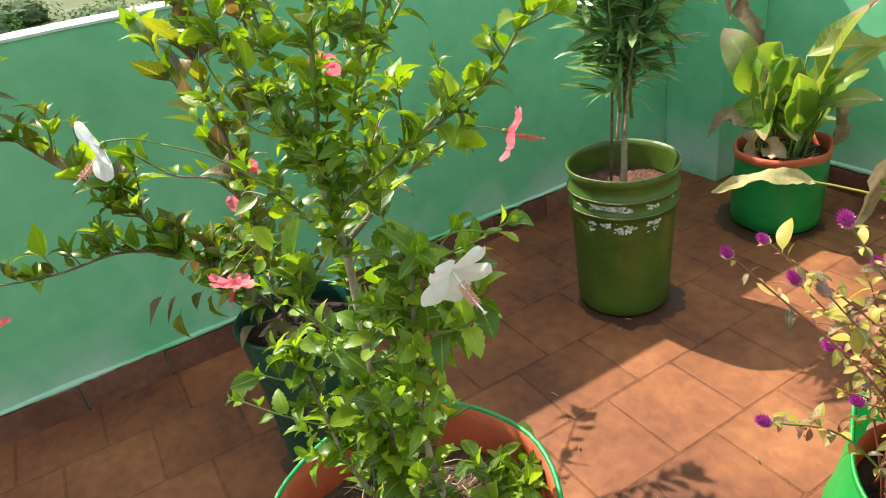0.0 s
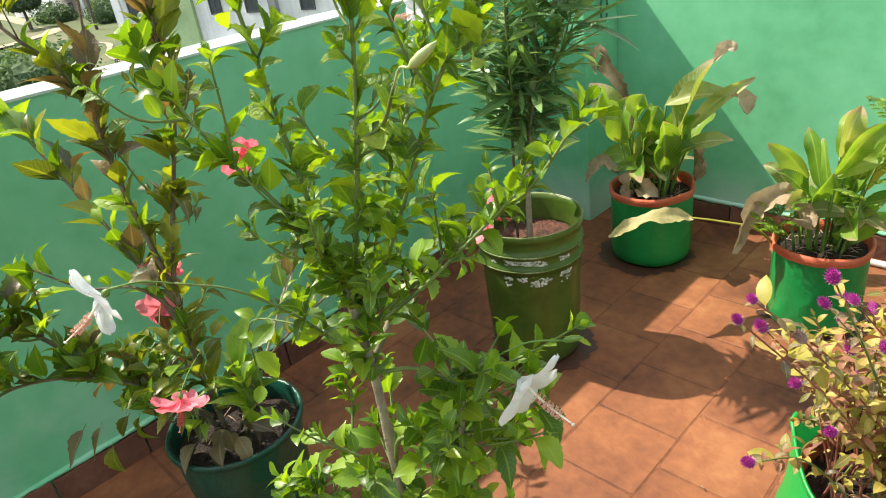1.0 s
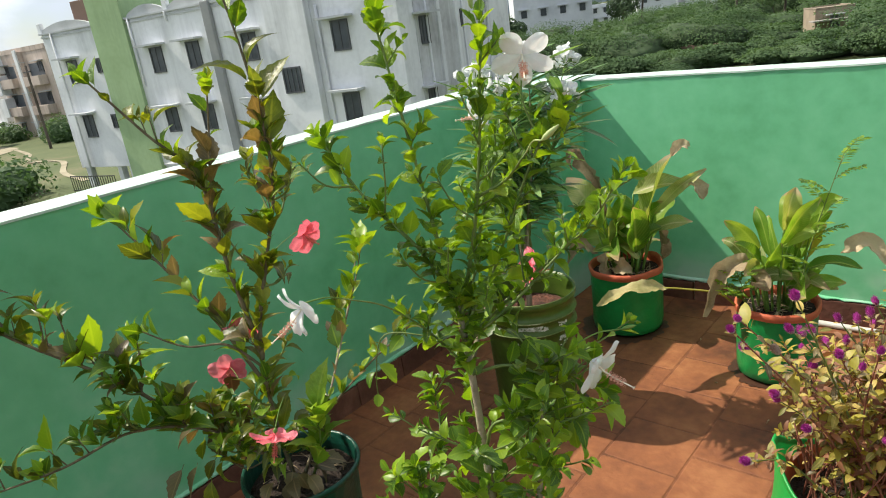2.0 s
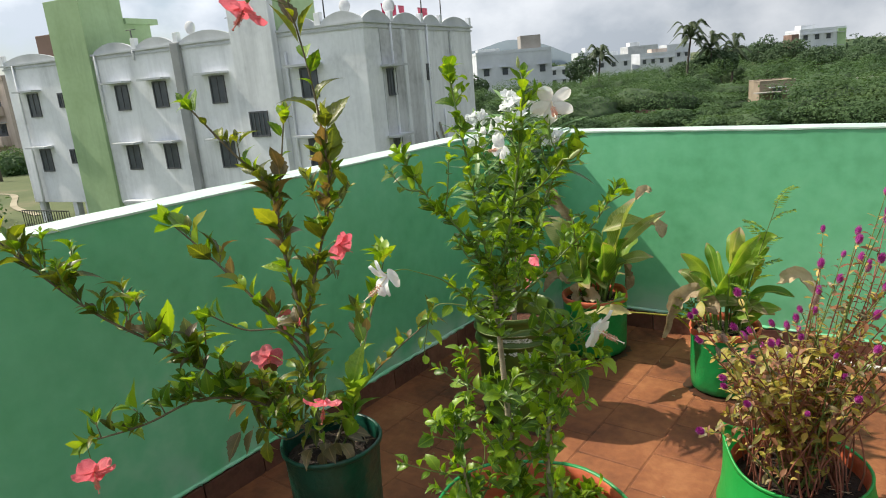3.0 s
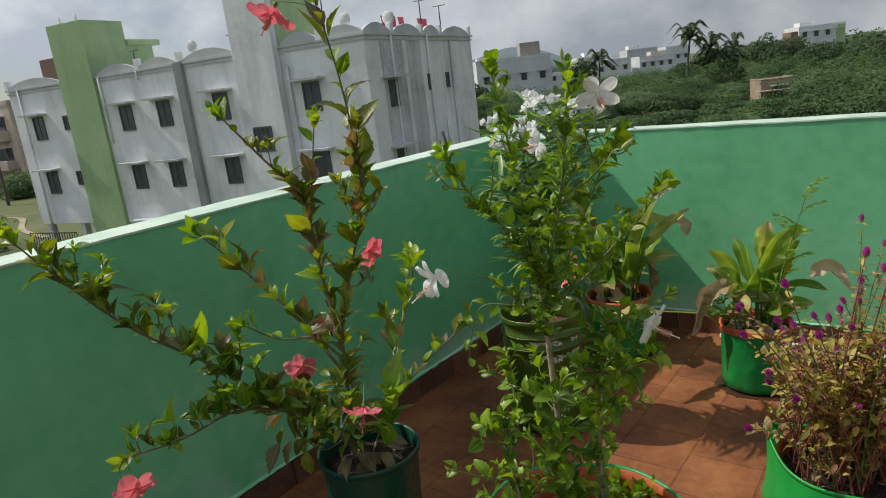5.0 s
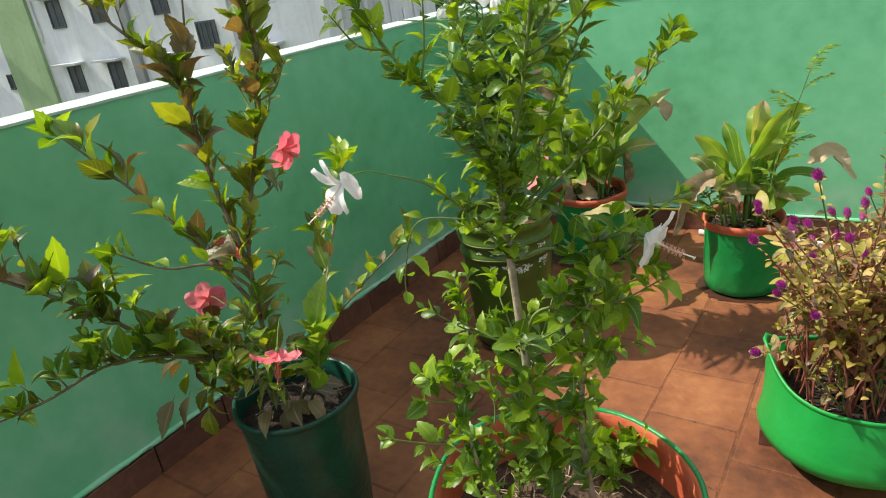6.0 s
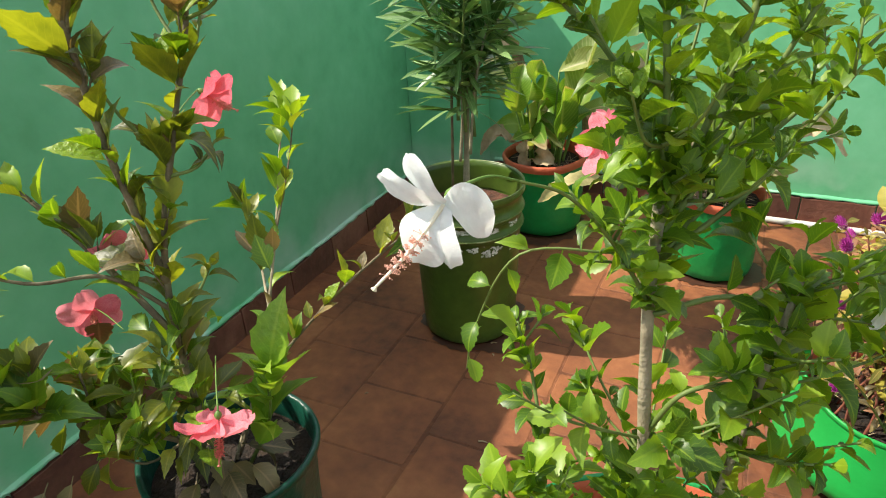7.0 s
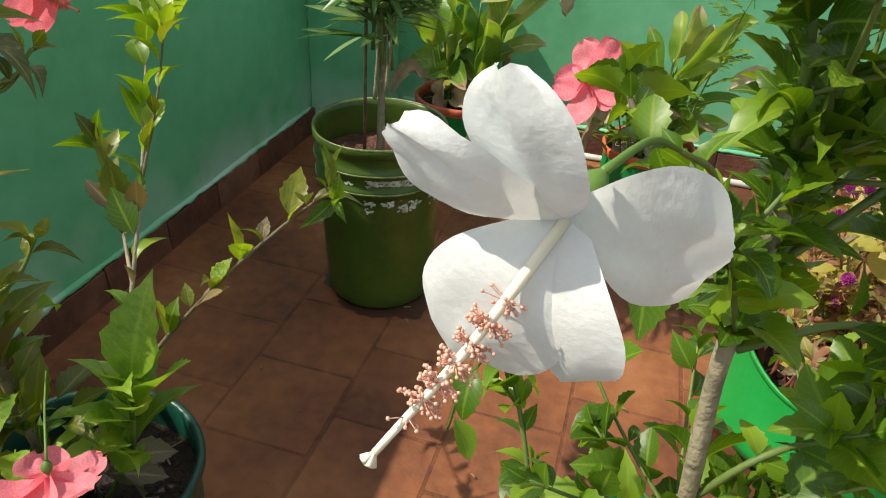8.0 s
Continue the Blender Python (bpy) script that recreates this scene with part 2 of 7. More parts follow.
M_STRAW = surface("straw_leaf", [(0.30, 0.27, 0.09), (0.50, 0.43, 0.20), (0.62, 0.54, 0.33)], 0.7, 14, (0.25, 0.75), 0.4, 40, translucent=0.25)
M_RUST = surface("rusty_leaf", [(0.20, 0.085, 0.045), (0.34, 0.16, 0.075)], 0.6, 5, (0.2, 0.8), per_object=0.5, translucent=0.3, glow_tint=(1.4, 1.1, 0.7))
M_BUD = surface("pale_green_bud", [(0.30, 0.38, 0.11), (0.48, 0.54, 0.24)], 0.5, 60, (0.3, 0.7), translucent=0.2)
M_HEAD = surface("magenta_bracts", [(0.34, 0.02, 0.24), (0.56, 0.07, 0.40)], 0.6, 90, (0.3, 0.7), per_object=0.35, translucent=0.2)
M_HEAD_OLD = surface("faded_bracts", [(0.36, 0.22, 0.20), (0.5, 0.38, 0.3)], 0.8, 90, (0.3, 0.7), translucent=0.15)
M_WHITE = surface("white_petal", [(0.76, 0.78, 0.78), (0.88, 0.89, 0.88)], 0.6, 3, (0.3, 0.7), 0.10, 18, translucent=0.34)
M_PINK = surface("pink_petal", [(0.78, 0.15, 0.22), (0.92, 0.33, 0.38)], 0.55, 30, (0.25, 0.75), 0.2, 120, per_object=0.3, translucent=0.4, glow_tint=(1.1, 0.9, 0.9))
M_STAMEN_W = surface("pale_stamen", [(0.72, 0.66, 0.50), (0.85, 0.8, 0.66)], 0.6, 60, (0.3, 0.7))
M_ANTHER = surface("peach_anther", [(0.62, 0.29, 0.20), (0.80, 0.47, 0.36)], 0.7, 120, (0.3, 0.7))
M_STAMEN_P = surface("red_stamen", [(0.55, 0.10, 0.09), (0.72, 0.26, 0.18)], 0.6, 60, (0.3, 0.7))
M_CALYX = surface("calyx_green", [(0.10, 0.20, 0.03), (0.18, 0.30, 0.06)], 0.5, 40, (0.3, 0.7), translucent=0.2)
M_PIPE = surface("grey_pipe", [(0.50, 0.48, 0.45), (0.66, 0.64, 0.60)], 0.5, 12, (0.3, 0.7))
M_ROPE = surface("weathered_rope", [(0.035, 0.10, 0.075), (0.07, 0.15, 0.11)], 0.9, 80, (0.3, 0.7), 0.5, 200)


# ---- building blocks ----
def finish(bm, name, material, smooth=True):
    me = bpy.data.meshes.new(name)
    bm.to_mesh(me)
    bm.free()
    mats = material if isinstance(material, (list, tuple)) else [material]
    for one in mats:
        me.materials.append(one)
    if smooth:
        me.shade_smooth()
    return me


def thing(name, at, label, category, group="", kind=""):
    ob = new(name)
    ob.location = at
    ob.empty_display_size = 0.02
    return tagged(ob, label, category, group, kind)


def part(name, bm, material, parent, label="", smooth=True):
    ob = new(name, finish(bm, name, material, smooth))
    ob.parent = parent
    if label:
        tagged(ob, label)
    return ob


def piece(name, mesh, parent, m, label=""):
    ob = new(name, mesh)
    ob.parent = parent
    ob.matrix_basis = m
    if label:
        tagged(ob, label)
    return ob


def box(bm, x0, y0, z0, x1, y1, z1, bevel=0.0):
    got = bmesh.ops.create_cube(bm, size=1.0, matrix=Matrix.LocRotScale(((x0 + x1) / 2, (y0 + y1) / 2, (z0 + z1) / 2), None, (x1 - x0, y1 - y0, z1 - z0)))
    if bevel:
        edges = list({e for v in got["verts"] for e in v.link_edges})
        bmesh.ops.bevel(bm, geom=edges, offset=bevel, segments=2, affect="EDGES", profile=0.6)


def setting(name, bm, material, label, category, smooth=False):
    ob = new(name, finish(bm, name, material, smooth))
    return tagged(ob, label, category, kind="structure")


def lathe(bm, profile, segs=48, wobble=0.0, seed=0, top_wave=0.0):
    """Turns a profile of (radius, height) round the z axis; wobble: uneven radius, top_wave: uneven height where the wall is high."""
    rows = []
    high = max(z for _, z in profile)
    for r, z in profile:
        ring = []
        for k in range(segs):
            a = 2 * math.pi * k / segs
            d = noise.noise(Vector((math.cos(a) * 1.6, math.sin(a) * 1.6, z * 7 + seed * 3.1)))
            w = noise.noise(Vector((math.cos(a) * 1.1, math.sin(a) * 1.1, 9.0 + seed)))
            rr = r * (1 + wobble * d)
            ring.append(bm.verts.new((rr * math.cos(a), rr * math.sin(a), z + top_wave * w * (z / high) ** 2)))
        rows.append(ring)
    for a, b in zip(rows, rows[1:]):
        for k in range(segs):
            bm.faces.new((a[k], a[(k + 1) % segs], b[(k + 1) % segs], b[k]))
    return rows


def cap(bm, ring, up=True):
    bm.faces.new(ring if up else list(reversed(ring)))


def curve_points(pts, steps=6):
    """A smooth line through the points."""
    p = [Vector(v) for v in pts]
    p = [p[0] * 2 - p[1]] + p + [p[-1] * 2 - p[-2]]
    out = []
    for k in range(1, len(p) - 2):
        for s in range(steps):
            u = s / steps
            a, b, c, d = p[k - 1], p[k], p[k + 1], p[k + 2]
            out.append(0.5 * ((2 * b) + (c - a) * u + (2 * a - 5 * b + 4 * c - d) * u * u + (3 * b - a - 3 * c + d) * u ** 3))
    out.append(p[-2])
    return out


def tube(bm, line, r0, r1, sides=7, knots=0.0):
    rows = []
    n = len(line)
    for k, v in enumerate(line):
        way = (line[min(k + 1, n - 1)] - line[max(k - 1, 0)]).normalized()
        side = way.cross(Vector((0.31, 0.17, 0.93))).normalized()
        other = way.cross(side)
        r = r0 + (r1 - r0) * k / max(1, n - 1)
        r *= 1 + knots * random.uniform(-1, 1)
        rows.append([bm.verts.new(v + r * (math.cos(2 * math.pi * j / sides) * side + math.sin(2 * math.pi * j / sides) * other)) for j in range(sides)])
    for a, b in zip(rows, rows[1:]):
        for j in range(sides):
            bm.faces.new((a[j], a[(j + 1) % sides], b[(j + 1) % sides], b[j]))
    bm.faces.new(rows[-1])
    bm.faces.new(list(reversed(rows[0])))


def leaf_mesh(name, material, length=1.0, width=0.55, droop=0.35, fold=0.25, teeth=0.0, segs=9, widest=0.4, twist=0.0, stalk=0.12, cup=0.0, point=0.8):
    """A leaf along +y with its upper side to +z: a short stalk, a folded blade that bends down, a toothed margin."""
    verts, faces = [], []
    rows = []
    for k in range(-1, segs + 1):
        u = max(0.0, k / segs)
        bend = droop * u * u
        y, z = length * (stalk + (1 - stalk) * u) * (1 - 0.25 * bend) if k >= 0 else 0.0, -length * bend * 0.6
        shape = (u / widest) ** point * ((1 - u) / (1 - widest)) ** (point * (1 - widest) / widest)
        w = max(0.012 * length if k <= 0 else 0.0, 0.5 * width * length * min(1.0, shape))
        if teeth and 0 < k < segs:
            w *= 1 + (teeth if k % 2 else -teeth) * (1.1 if u > 0.4 else 0.3)
        tw = twist * u
        lift = fold * w + cup * w * math.sin(5 * u)
        row = []
        for s in (-1, 0, 1):
            vx, vz = s * w, (lift if s else 0.0)
            row.append(len(verts))
            verts.append((vx * math.cos(tw) - vz * math.sin(tw), y, z + vx * math.sin(tw) + vz * math.cos(tw)))
        rows.append(row)
    for a, b in zip(rows, rows[1:]):
        faces.append((a[0], a[1], b[1], b[0]))
        faces.append((a[1], a[2], b[2], b[1]))
    me = bpy.data.meshes.new(name)
    me.from_pydata(verts, [], faces)
    me.materials.append(material)
    me.shade_smooth()
    spread_uv(me, [((i % 3) / 2, (i // 3) / (len(rows) - 1)) for i in range(len(verts))])
    return me


def spread_uv(me, places):
    """Across and along for each point of a leaf."""
    layer = me.uv_layers.new(name="across_along")
    for k, loop in enumerate(me.loops):
        layer.data[k].uv = places[loop.vertex_index]


def aim(at, way, up=Vector((0, 0, 1)), size=1.0, roll=0.0):
    """The pose of a leaf at a place: +y along way, +z as near to up as it can."""
    y = way.normalized()
    x = y.cross(up)
    x = x.normalized() if x.length > 1e-4 else Vector((1, 0, 0))
    z = x.cross(y)
    m = Matrix((x, y, z)).transposed().to_4x4()
    return Matrix.Translation(at) @ m @ Matrix.Rotation(roll, 4, "Y") @ Matrix.Scale(size, 4)


# ---- terrace ----
WALL_A, WALL_B, THICK = 0.95, 0.926, 0.13
FLOOR_X, FLOOR_Y = 4.6, -5.6
SKIRT_LONG = 0.2265


def uneven_wall(bm, x0, y0, x1, y1, height, cells):
    """A wall block whose faces are slightly wavy, as hand-laid plaster is."""
    box(bm, x0, y0, -0.02, x1, y1, height)
    long_x = (x1 - x0) > (y1 - y0)
    cut = [e for e in bm.edges if abs((e.verts[0].co - e.verts[1].co)[0 if long_x else 1]) > 0.3]
    bmesh.ops.subdivide_edges(bm, edges=cut, cuts=cells, use_grid_fill=True)
    up = [e for e in bm.edges if abs((e.verts[0].co - e.verts[1].co).z) > 0.3]
    bmesh.ops.subdivide_edges(bm, edges=up, cuts=6, use_grid_fill=True)
    for v in bm.verts:
        d = 0.0022 * noise.noise(v.co * 2.3)
        if 0.0 < v.co.z < height - 0.01:
            if long_x:
                v.co.y += d
            else:
                v.co.x += d


def build_terrace():
    bm = bmesh.new()
    uneven_wall(bm, -THICK, FLOOR_Y, 0, THICK, WALL_A, 40)
    setting("wall_west", bm, M_WALL, "green painted plaster parapet wall of the terrace", "wall")
    bm = bmesh.new()
    uneven_wall(bm, 0.0, 0.0, FLOOR_X, THICK, WALL_B, 40)
    setting("wall_north", bm, M_WALL, "green painted plaster parapet wall, half in sun", "wall")
    bm = bmesh.new()
    box(bm, 0.0, -0.215, 0.0, 0.25, -0.0005, WALL_A - 0.018, 0.006)
    setting("corner_pillar", bm, M_WALL, "green painted plaster pillar in the parapet corner", "pillar")
    bm = bmesh.new()
    uneven_wall(bm, FLOOR_X, FLOOR_Y, FLOOR_X + THICK, THICK, 0.93, 20)
    setting("wall_east", bm, M_WALL, "green painted plaster parapet wall", "wall")
    bm = bmesh.new()
    uneven_wall(bm, 0, FLOOR_Y - THICK, FLOOR_X, FLOOR_Y, 0.93, 20)
    setting("wall_south", bm, M_WALL, "green painted plaster parapet wall", "wall")

    def strip(x0, y0, x1, y1, z):
        bm = bmesh.new()
        box(bm, x0, y0, z, x1, y1, z + 0.006)
        long_x = (x1 - x0) > (y1 - y0)
        cut = [e for e in bm.edges if abs((e.verts[0].co - e.verts[1].co)[0 if long_x else 1]) > 0.1]
        bmesh.ops.subdivide_edges(bm, edges=cut, cuts=int(max(x1 - x0, y1 - y0) / 0.04), use_grid_fill=True)
        for v in bm.verts:
            d = 0.002 * noise.noise(v.co * 16)
            if long_x:
                v.co.y += d
            else:
                v.co.x += d
            v.co.z += 0.0015 * noise.noise(v.co * 9)
        return bm

    setting("coping_west", strip(-THICK - 0.004, FLOOR_Y, 0.004, THICK, WALL_A), M_COPING, "white lime-washed top of the parapet", "coping")
    setting("coping_north", strip(0.255, -0.004, FLOOR_X, THICK, WALL_B), M_COPING, "white lime-washed top of the parapet", "coping")
    setting("coping_pillar", strip(0.006, -0.218, 0.253, THICK, WALL_A - 0.017), M_COPING, "white lime-washed top of the corner pillar", "coping")

    bm = bmesh.new()
    box(bm, -THICK, FLOOR_Y - THICK, -0.35, FLOOR_X + THICK, THICK, -0.0013)
    floor = setting("floor", bm, M_JOINT, "terracotta tiled terrace floor in sun and shade", "floor")
    bm = bmesh.new()
    box(bm, -THICK + 0.01, FLOOR_Y - THICK + 0.01, -5.1, FLOOR_X + THICK - 0.01, THICK - 0.01, -0.36)
    setting("house_below", bm, M_COPING, "pale plastered house under the terrace", "house")

    # skirting tiles along both walls
    skirt = setting("skirting", bmesh.new(), M_SKIRT, "worn terracotta skirting tiles along the parapet foot", "skirting")
    meshes = []
    for k in range(4):
        bm = bmesh.new()
        box(bm, 0.0, 0.0, -0.012, 0.013, SKIRT_LONG - 0.004, 0.088 - 0.002 * k, 0.003)
        bmesh.ops.subdivide_edges(bm, edges=[e for e in bm.edges if abs(e.verts[0].co.y - e.verts[1].co.y) > 0.1], cuts=9, use_grid_fill=True)
        for v in bm.verts:
            v.co += Vector((0.002, 0, 0.006 if v.co.z > 0.05 else 0.002)) * noise.noise(v.co * 24 + Vector((k * 7, 0, 0)))
        meshes.append(finish(bm, "skirting_tile", M_SKIRT, False))
    y = FLOOR_Y + 0.011
    while y < -0.235:
        piece("skirting_tile", random.choice(meshes), skirt, pose(0.0, y, random.uniform(-0.002, 0.002), 0, 0, 0))
        y += SKIRT_LONG
    x = 0.27
    while x < FLOOR_X - 0.25:
        piece("skirting_tile", random.choice(meshes), skirt, pose(x, -0.0005, random.uniform(-0.002, 0.002), 0, 0, -90) @ pose(0, 0, 0))
        x += SKIRT_LONG
    for name, x_run in (("plaster_edge_west", False), ("plaster_edge_north", True)):
        bm = bmesh.new()
        ends = (0.27, FLOOR_X) if x_run else (FLOOR_Y, -0.235)
        prev = None
        for s in np.arange(ends[0], ends[1], 0.02):
            n1, n2 = noise.noise(Vector((s * 9, 3.3, x_run))), noise.noise(Vector((s * 31, 7.1, x_run)))
            top, low, deep = 0.097 + 0.005 * n1, 0.0885 - 0.007 * n2 - 0.004 * n1, 0.0125 + 0.003 * n2
            row = [(0.0005, top), (deep * 0.6, (top + low) / 2 + 0.002), (deep, low), (0.0005, low - 0.002)]
            row = [bm.verts.new((s, -d, z) if x_run else (d, s, z)) for d, z in row]
            if prev:
                for i in range(3):
                    bm.faces.new((prev[i], prev[i + 1], row[i + 1], row[i]))
            prev = row
        setting(name, bm, M_WALL, "rough green plaster edge over the skirting", "trim", True)
    return floor


floor = build_terrace()


def build_floor_tiles():
    """Square-ish tiles in running bond, in strips along the west wall."""
    wide, long_, gap = 0.2205, 0.212, 0.0065
    meshes = []
    for k in range(6):
        bm = bmesh.new()
        rings = []
        for inset, z in ((0.0, -0.012), (0.0, -0.0012), (0.0022, 0.0)):
            ring = []
            for q in range(4):
                corner = 0.008 + 0.005 * noise.noise(Vector((k * 3.1, q * 1.7, 0.5)))
                sx, sy = ((1, 1), (-1, 1), (-1, -1), (1, -1))[q]
                cx, cy = sx * (wide / 2 - gap / 2 - corner), sy * (long_ / 2 - gap / 2 - corner)
                for step in range(4):
                    a = math.pi / 2 * (q + step / 3)
                    p = Vector((cx + (corner - inset) * math.cos(a), cy + (corner - inset) * math.sin(a), z))
                    ring.append(bm.verts.new(p + Vector((1, 1, 0)) * 0.0030 * noise.noise(p * 23 + Vector((k * 5, 0, 0)))))
            rings.append(ring)
        for low, high in zip(rings, rings[1:]):
            for i in range(16):
                bm.faces.new((low[i], low[(i + 1) % 16], high[(i + 1) % 16], high[i]))
        bm.faces.new(rings[-1])
        meshes.append(finish(bm, "tile", M_TILE, False))
    count = 0
    verts, faces = [], []
    for c in range(-1, 23):
        cx = 0.972 + (c - 4) * wide
        for r in range(-1, 28):
            cy = -0.064 - r * long_ + (0.0 if c % 2 else long_ / 2)
            if not (0.02 < cx + wide / 2 and cx - wide / 2 < FLOOR_X and FLOOR_Y < cy < 0.06):
                continue
            m = pose(cx + random.uniform(-0.0015, 0.0015), cy, random.uniform(-0.0006, 0.0005), random.uniform(-0.1, 0.1), random.uniform(-0.1, 0.1), random.uniform(-0.5, 0.5))
            if cx < 2.25 and cy > -2.75 and count < 300:
                piece("tile", random.choice(meshes), floor, m)
                count += 1
            else:
                src = random.choice(meshes)
                base = len(verts)
                verts.extend(m @ v.co for v in src.vertices)
                faces.extend(tuple(base + i for i in p.vertices) for p in src.polygons)
    me = bpy.data.meshes.new("tiles_beyond")
    me.from_pydata(verts, [], faces)
    me.materials.append(M_TILE)
    ob = piece("tiles_beyond", me, floor, Matrix(), "more terracotta tiles")
    tagged(ob, kind="stuff")


def build_wall_fittings():
    bm = bmesh.new()
    line = [(0.262, -0.11 + 0.022 * math.cos(a), 0.80 + 0.045 * math.sin(a)) for a in np.linspace(0, 2 * math.pi, 15)]
    tube(bm, curve_points(line[:-1], 3), 0.004, 0.004, 6)
    tube(bm, curve_points([(0.245, -0.11, 0.846), (0.256, -0.11, 0.852), (0.262, -0.109, 0.843)], 3), 0.004, 0.004, 6)
    ob = new("wall_hook", finish(bm, "wall_hook", M_ROPE))
    tagged(ob, "painted-over wire loop hanging on the parapet pillar", "hook")
    bm = bmesh.new()
    tube(bm, [Vector((x, -0.062 + 0.006 * math.sin(x * 3), 0.0115)) for x in np.linspace(0.92, 4.3, 30)], 0.011, 0.011, 10)
    ob = new("pipe", finish(bm, "pipe", M_PIPE))
    tagged(ob, "thin grey plastic water pipe lying along the parapet foot", "pipe")


build_wall_fittings()


def build_floor_litter():
    rng = random.Random(61)
    bm = bmesh.new()
    for _ in range(34):
        p = Vector((rng.uniform(0.4, 2.0), rng.uniform(-2.4, -0.3), 0.0032))
        way = Vector((rng.uniform(-1, 1), rng.uniform(-1, 1), 0)).normalized() * rng.uniform(0.003, 0.012)
        tube(bm, [p - way, p + Vector((0, 0, 0.002)), p + way], 0.0022, 0.001, 5)
    ob = new("floor_litter", finish(bm, "floor_litter", M_DRY))
    tagged(ob, "tiny pale dry bits scattered over the floor tiles", "litter", kind="stuff")


build_floor_litter()


def build_dark_patch(x, y, rx, ry, seed):
    """A dark patch on the tiles round a pot's foot: a film with a ragged outline."""
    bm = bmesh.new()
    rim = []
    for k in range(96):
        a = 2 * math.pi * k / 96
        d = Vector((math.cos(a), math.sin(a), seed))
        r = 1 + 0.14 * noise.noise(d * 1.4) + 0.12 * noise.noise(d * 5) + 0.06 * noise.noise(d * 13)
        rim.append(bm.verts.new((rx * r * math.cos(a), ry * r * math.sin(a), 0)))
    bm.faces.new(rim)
    ob = new("damp_patch", finish(bm, "damp_patch", M_DARK_TILE, False))
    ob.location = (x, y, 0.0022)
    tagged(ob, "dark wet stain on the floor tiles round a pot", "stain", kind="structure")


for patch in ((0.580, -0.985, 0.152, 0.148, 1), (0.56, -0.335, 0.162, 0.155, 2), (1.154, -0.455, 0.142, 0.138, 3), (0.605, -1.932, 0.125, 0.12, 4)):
    build_dark_patch(*patch)


# ---- pots ----
def soil_disc(bm, radius, z, rough, seed):
    """A lumpy disc of soil, a little sunk at the rim."""
    rings = []
    for r in np.linspace(0.08, 1.0, 9):
        ring = []
        for k in range(40):
            a = 2 * math.pi * k / 40
            p = Vector((radius * r * math.cos(a), radius * r * math.sin(a), 0))
            lump = noise.noise(p * 26 + Vector((seed, 0, 0))) + 0.6 * noise.noise(p * 60 + Vector((0, seed, 0)))
            ring.append(bm.verts.new((p.x, p.y, z + rough * lump * (1.05 - r * 0.6))))
        rings.append(ring)
    for a, b in zip(rings, rings[1:]):
        for k in range(40):
            bm.faces.new((a[k], a[(k + 1) % 40], b[(k + 1) % 40], b[k]))
    bm.faces.new(rings[0])


def grow_bag(at, radius, height, label, soil_z, outer, lining, soil, cuff=0.0, flare=0.0, wobble=0.05, top_wave=0.01, seed=1, group="grow bags", peak=None):
    pot = thing("grow_bag", at, label, "grow bag", group)
    bm = bmesh.new()
    low = radius * (1 - flare)
    prof = [(0.02, 0.004), (low * 0.86, 0.004), (low * 0.97, 0.012), (low, 0.035)]
    prof += [(low + (radius - low) * u, 0.035 + (height - 0.035) * u) for u in np.linspace(0.12, 1, 8)]
    rows = lathe(bm, prof, 56, wobble, seed, top_wave)
    cap(bm, rows[0], False)
    part("bag_wall", bm, outer, pot)
    bm = bmesh.new()
    inside = [(radius * 1.0 - 0.001, height + 0.0015), (radius * 0.985 - 0.004, height - 0.004)]
    inside += [(radius * 0.985 - 0.005 - 0.004 * u, height - (height - soil_z + 0.02) * u) for u in np.linspace(0.2, 1, 5)]
    lathe(bm, inside, 56, wobble, seed, top_wave)
    part("lining", bm, lining, pot, "orange inner lining")
    bm = bmesh.new()
    if cuff:
        prof = [(radius * 1.0 + 0.003, height - cuff), (radius + 0.006, height - cuff * 0.6), (radius + 0.006, height - 0.002), (radius + 0.001, height + 0.005), (radius - 0.005, height - 0.002), (radius - 0.006, height - cuff)]
        lathe(bm, prof, 56, wobble, seed, top_wave)
        part("cuff", bm, lining, pot, "folded orange cuff")
    else:
        prof = [(radius - 0.001, height - 0.008), (radius + 0.003, height - 0.007), (radius + 0.004, height), (radius + 0.001, height + 0.004), (radius - 0.004, height), (radius - 0.003, height - 0.008)]
        lathe(bm, prof, 56, wobble, seed, top_wave)
        part("hem", bm, outer, pot)
    bm = bmesh.new()
    soil_disc(bm, radius * 0.95, soil_z, 0.010, seed)
    part("soil", bm, soil, pot, "dark potting soil")
    if peak:
        # the rim is drawn up and out to a point at one side
        for ob in pot.children:
            if ob.name.startswith(("bag_wall", "hem")):
                for v in ob.data.vertices:
                    a = math.atan2(v.co.y, v.co.x)
                    share = max(0.0, v.co.z / height - 0.35) / 0.65
                    for where, wide, rise, out in peak:
                        d = (a - where + math.pi) % (2 * math.pi) - math.pi
                        pull = share * math.exp(-abs(d) / wide)
                        v.co.z += rise * pull
                        v.co.xy *= 1 + out * pull * pull
    return pot


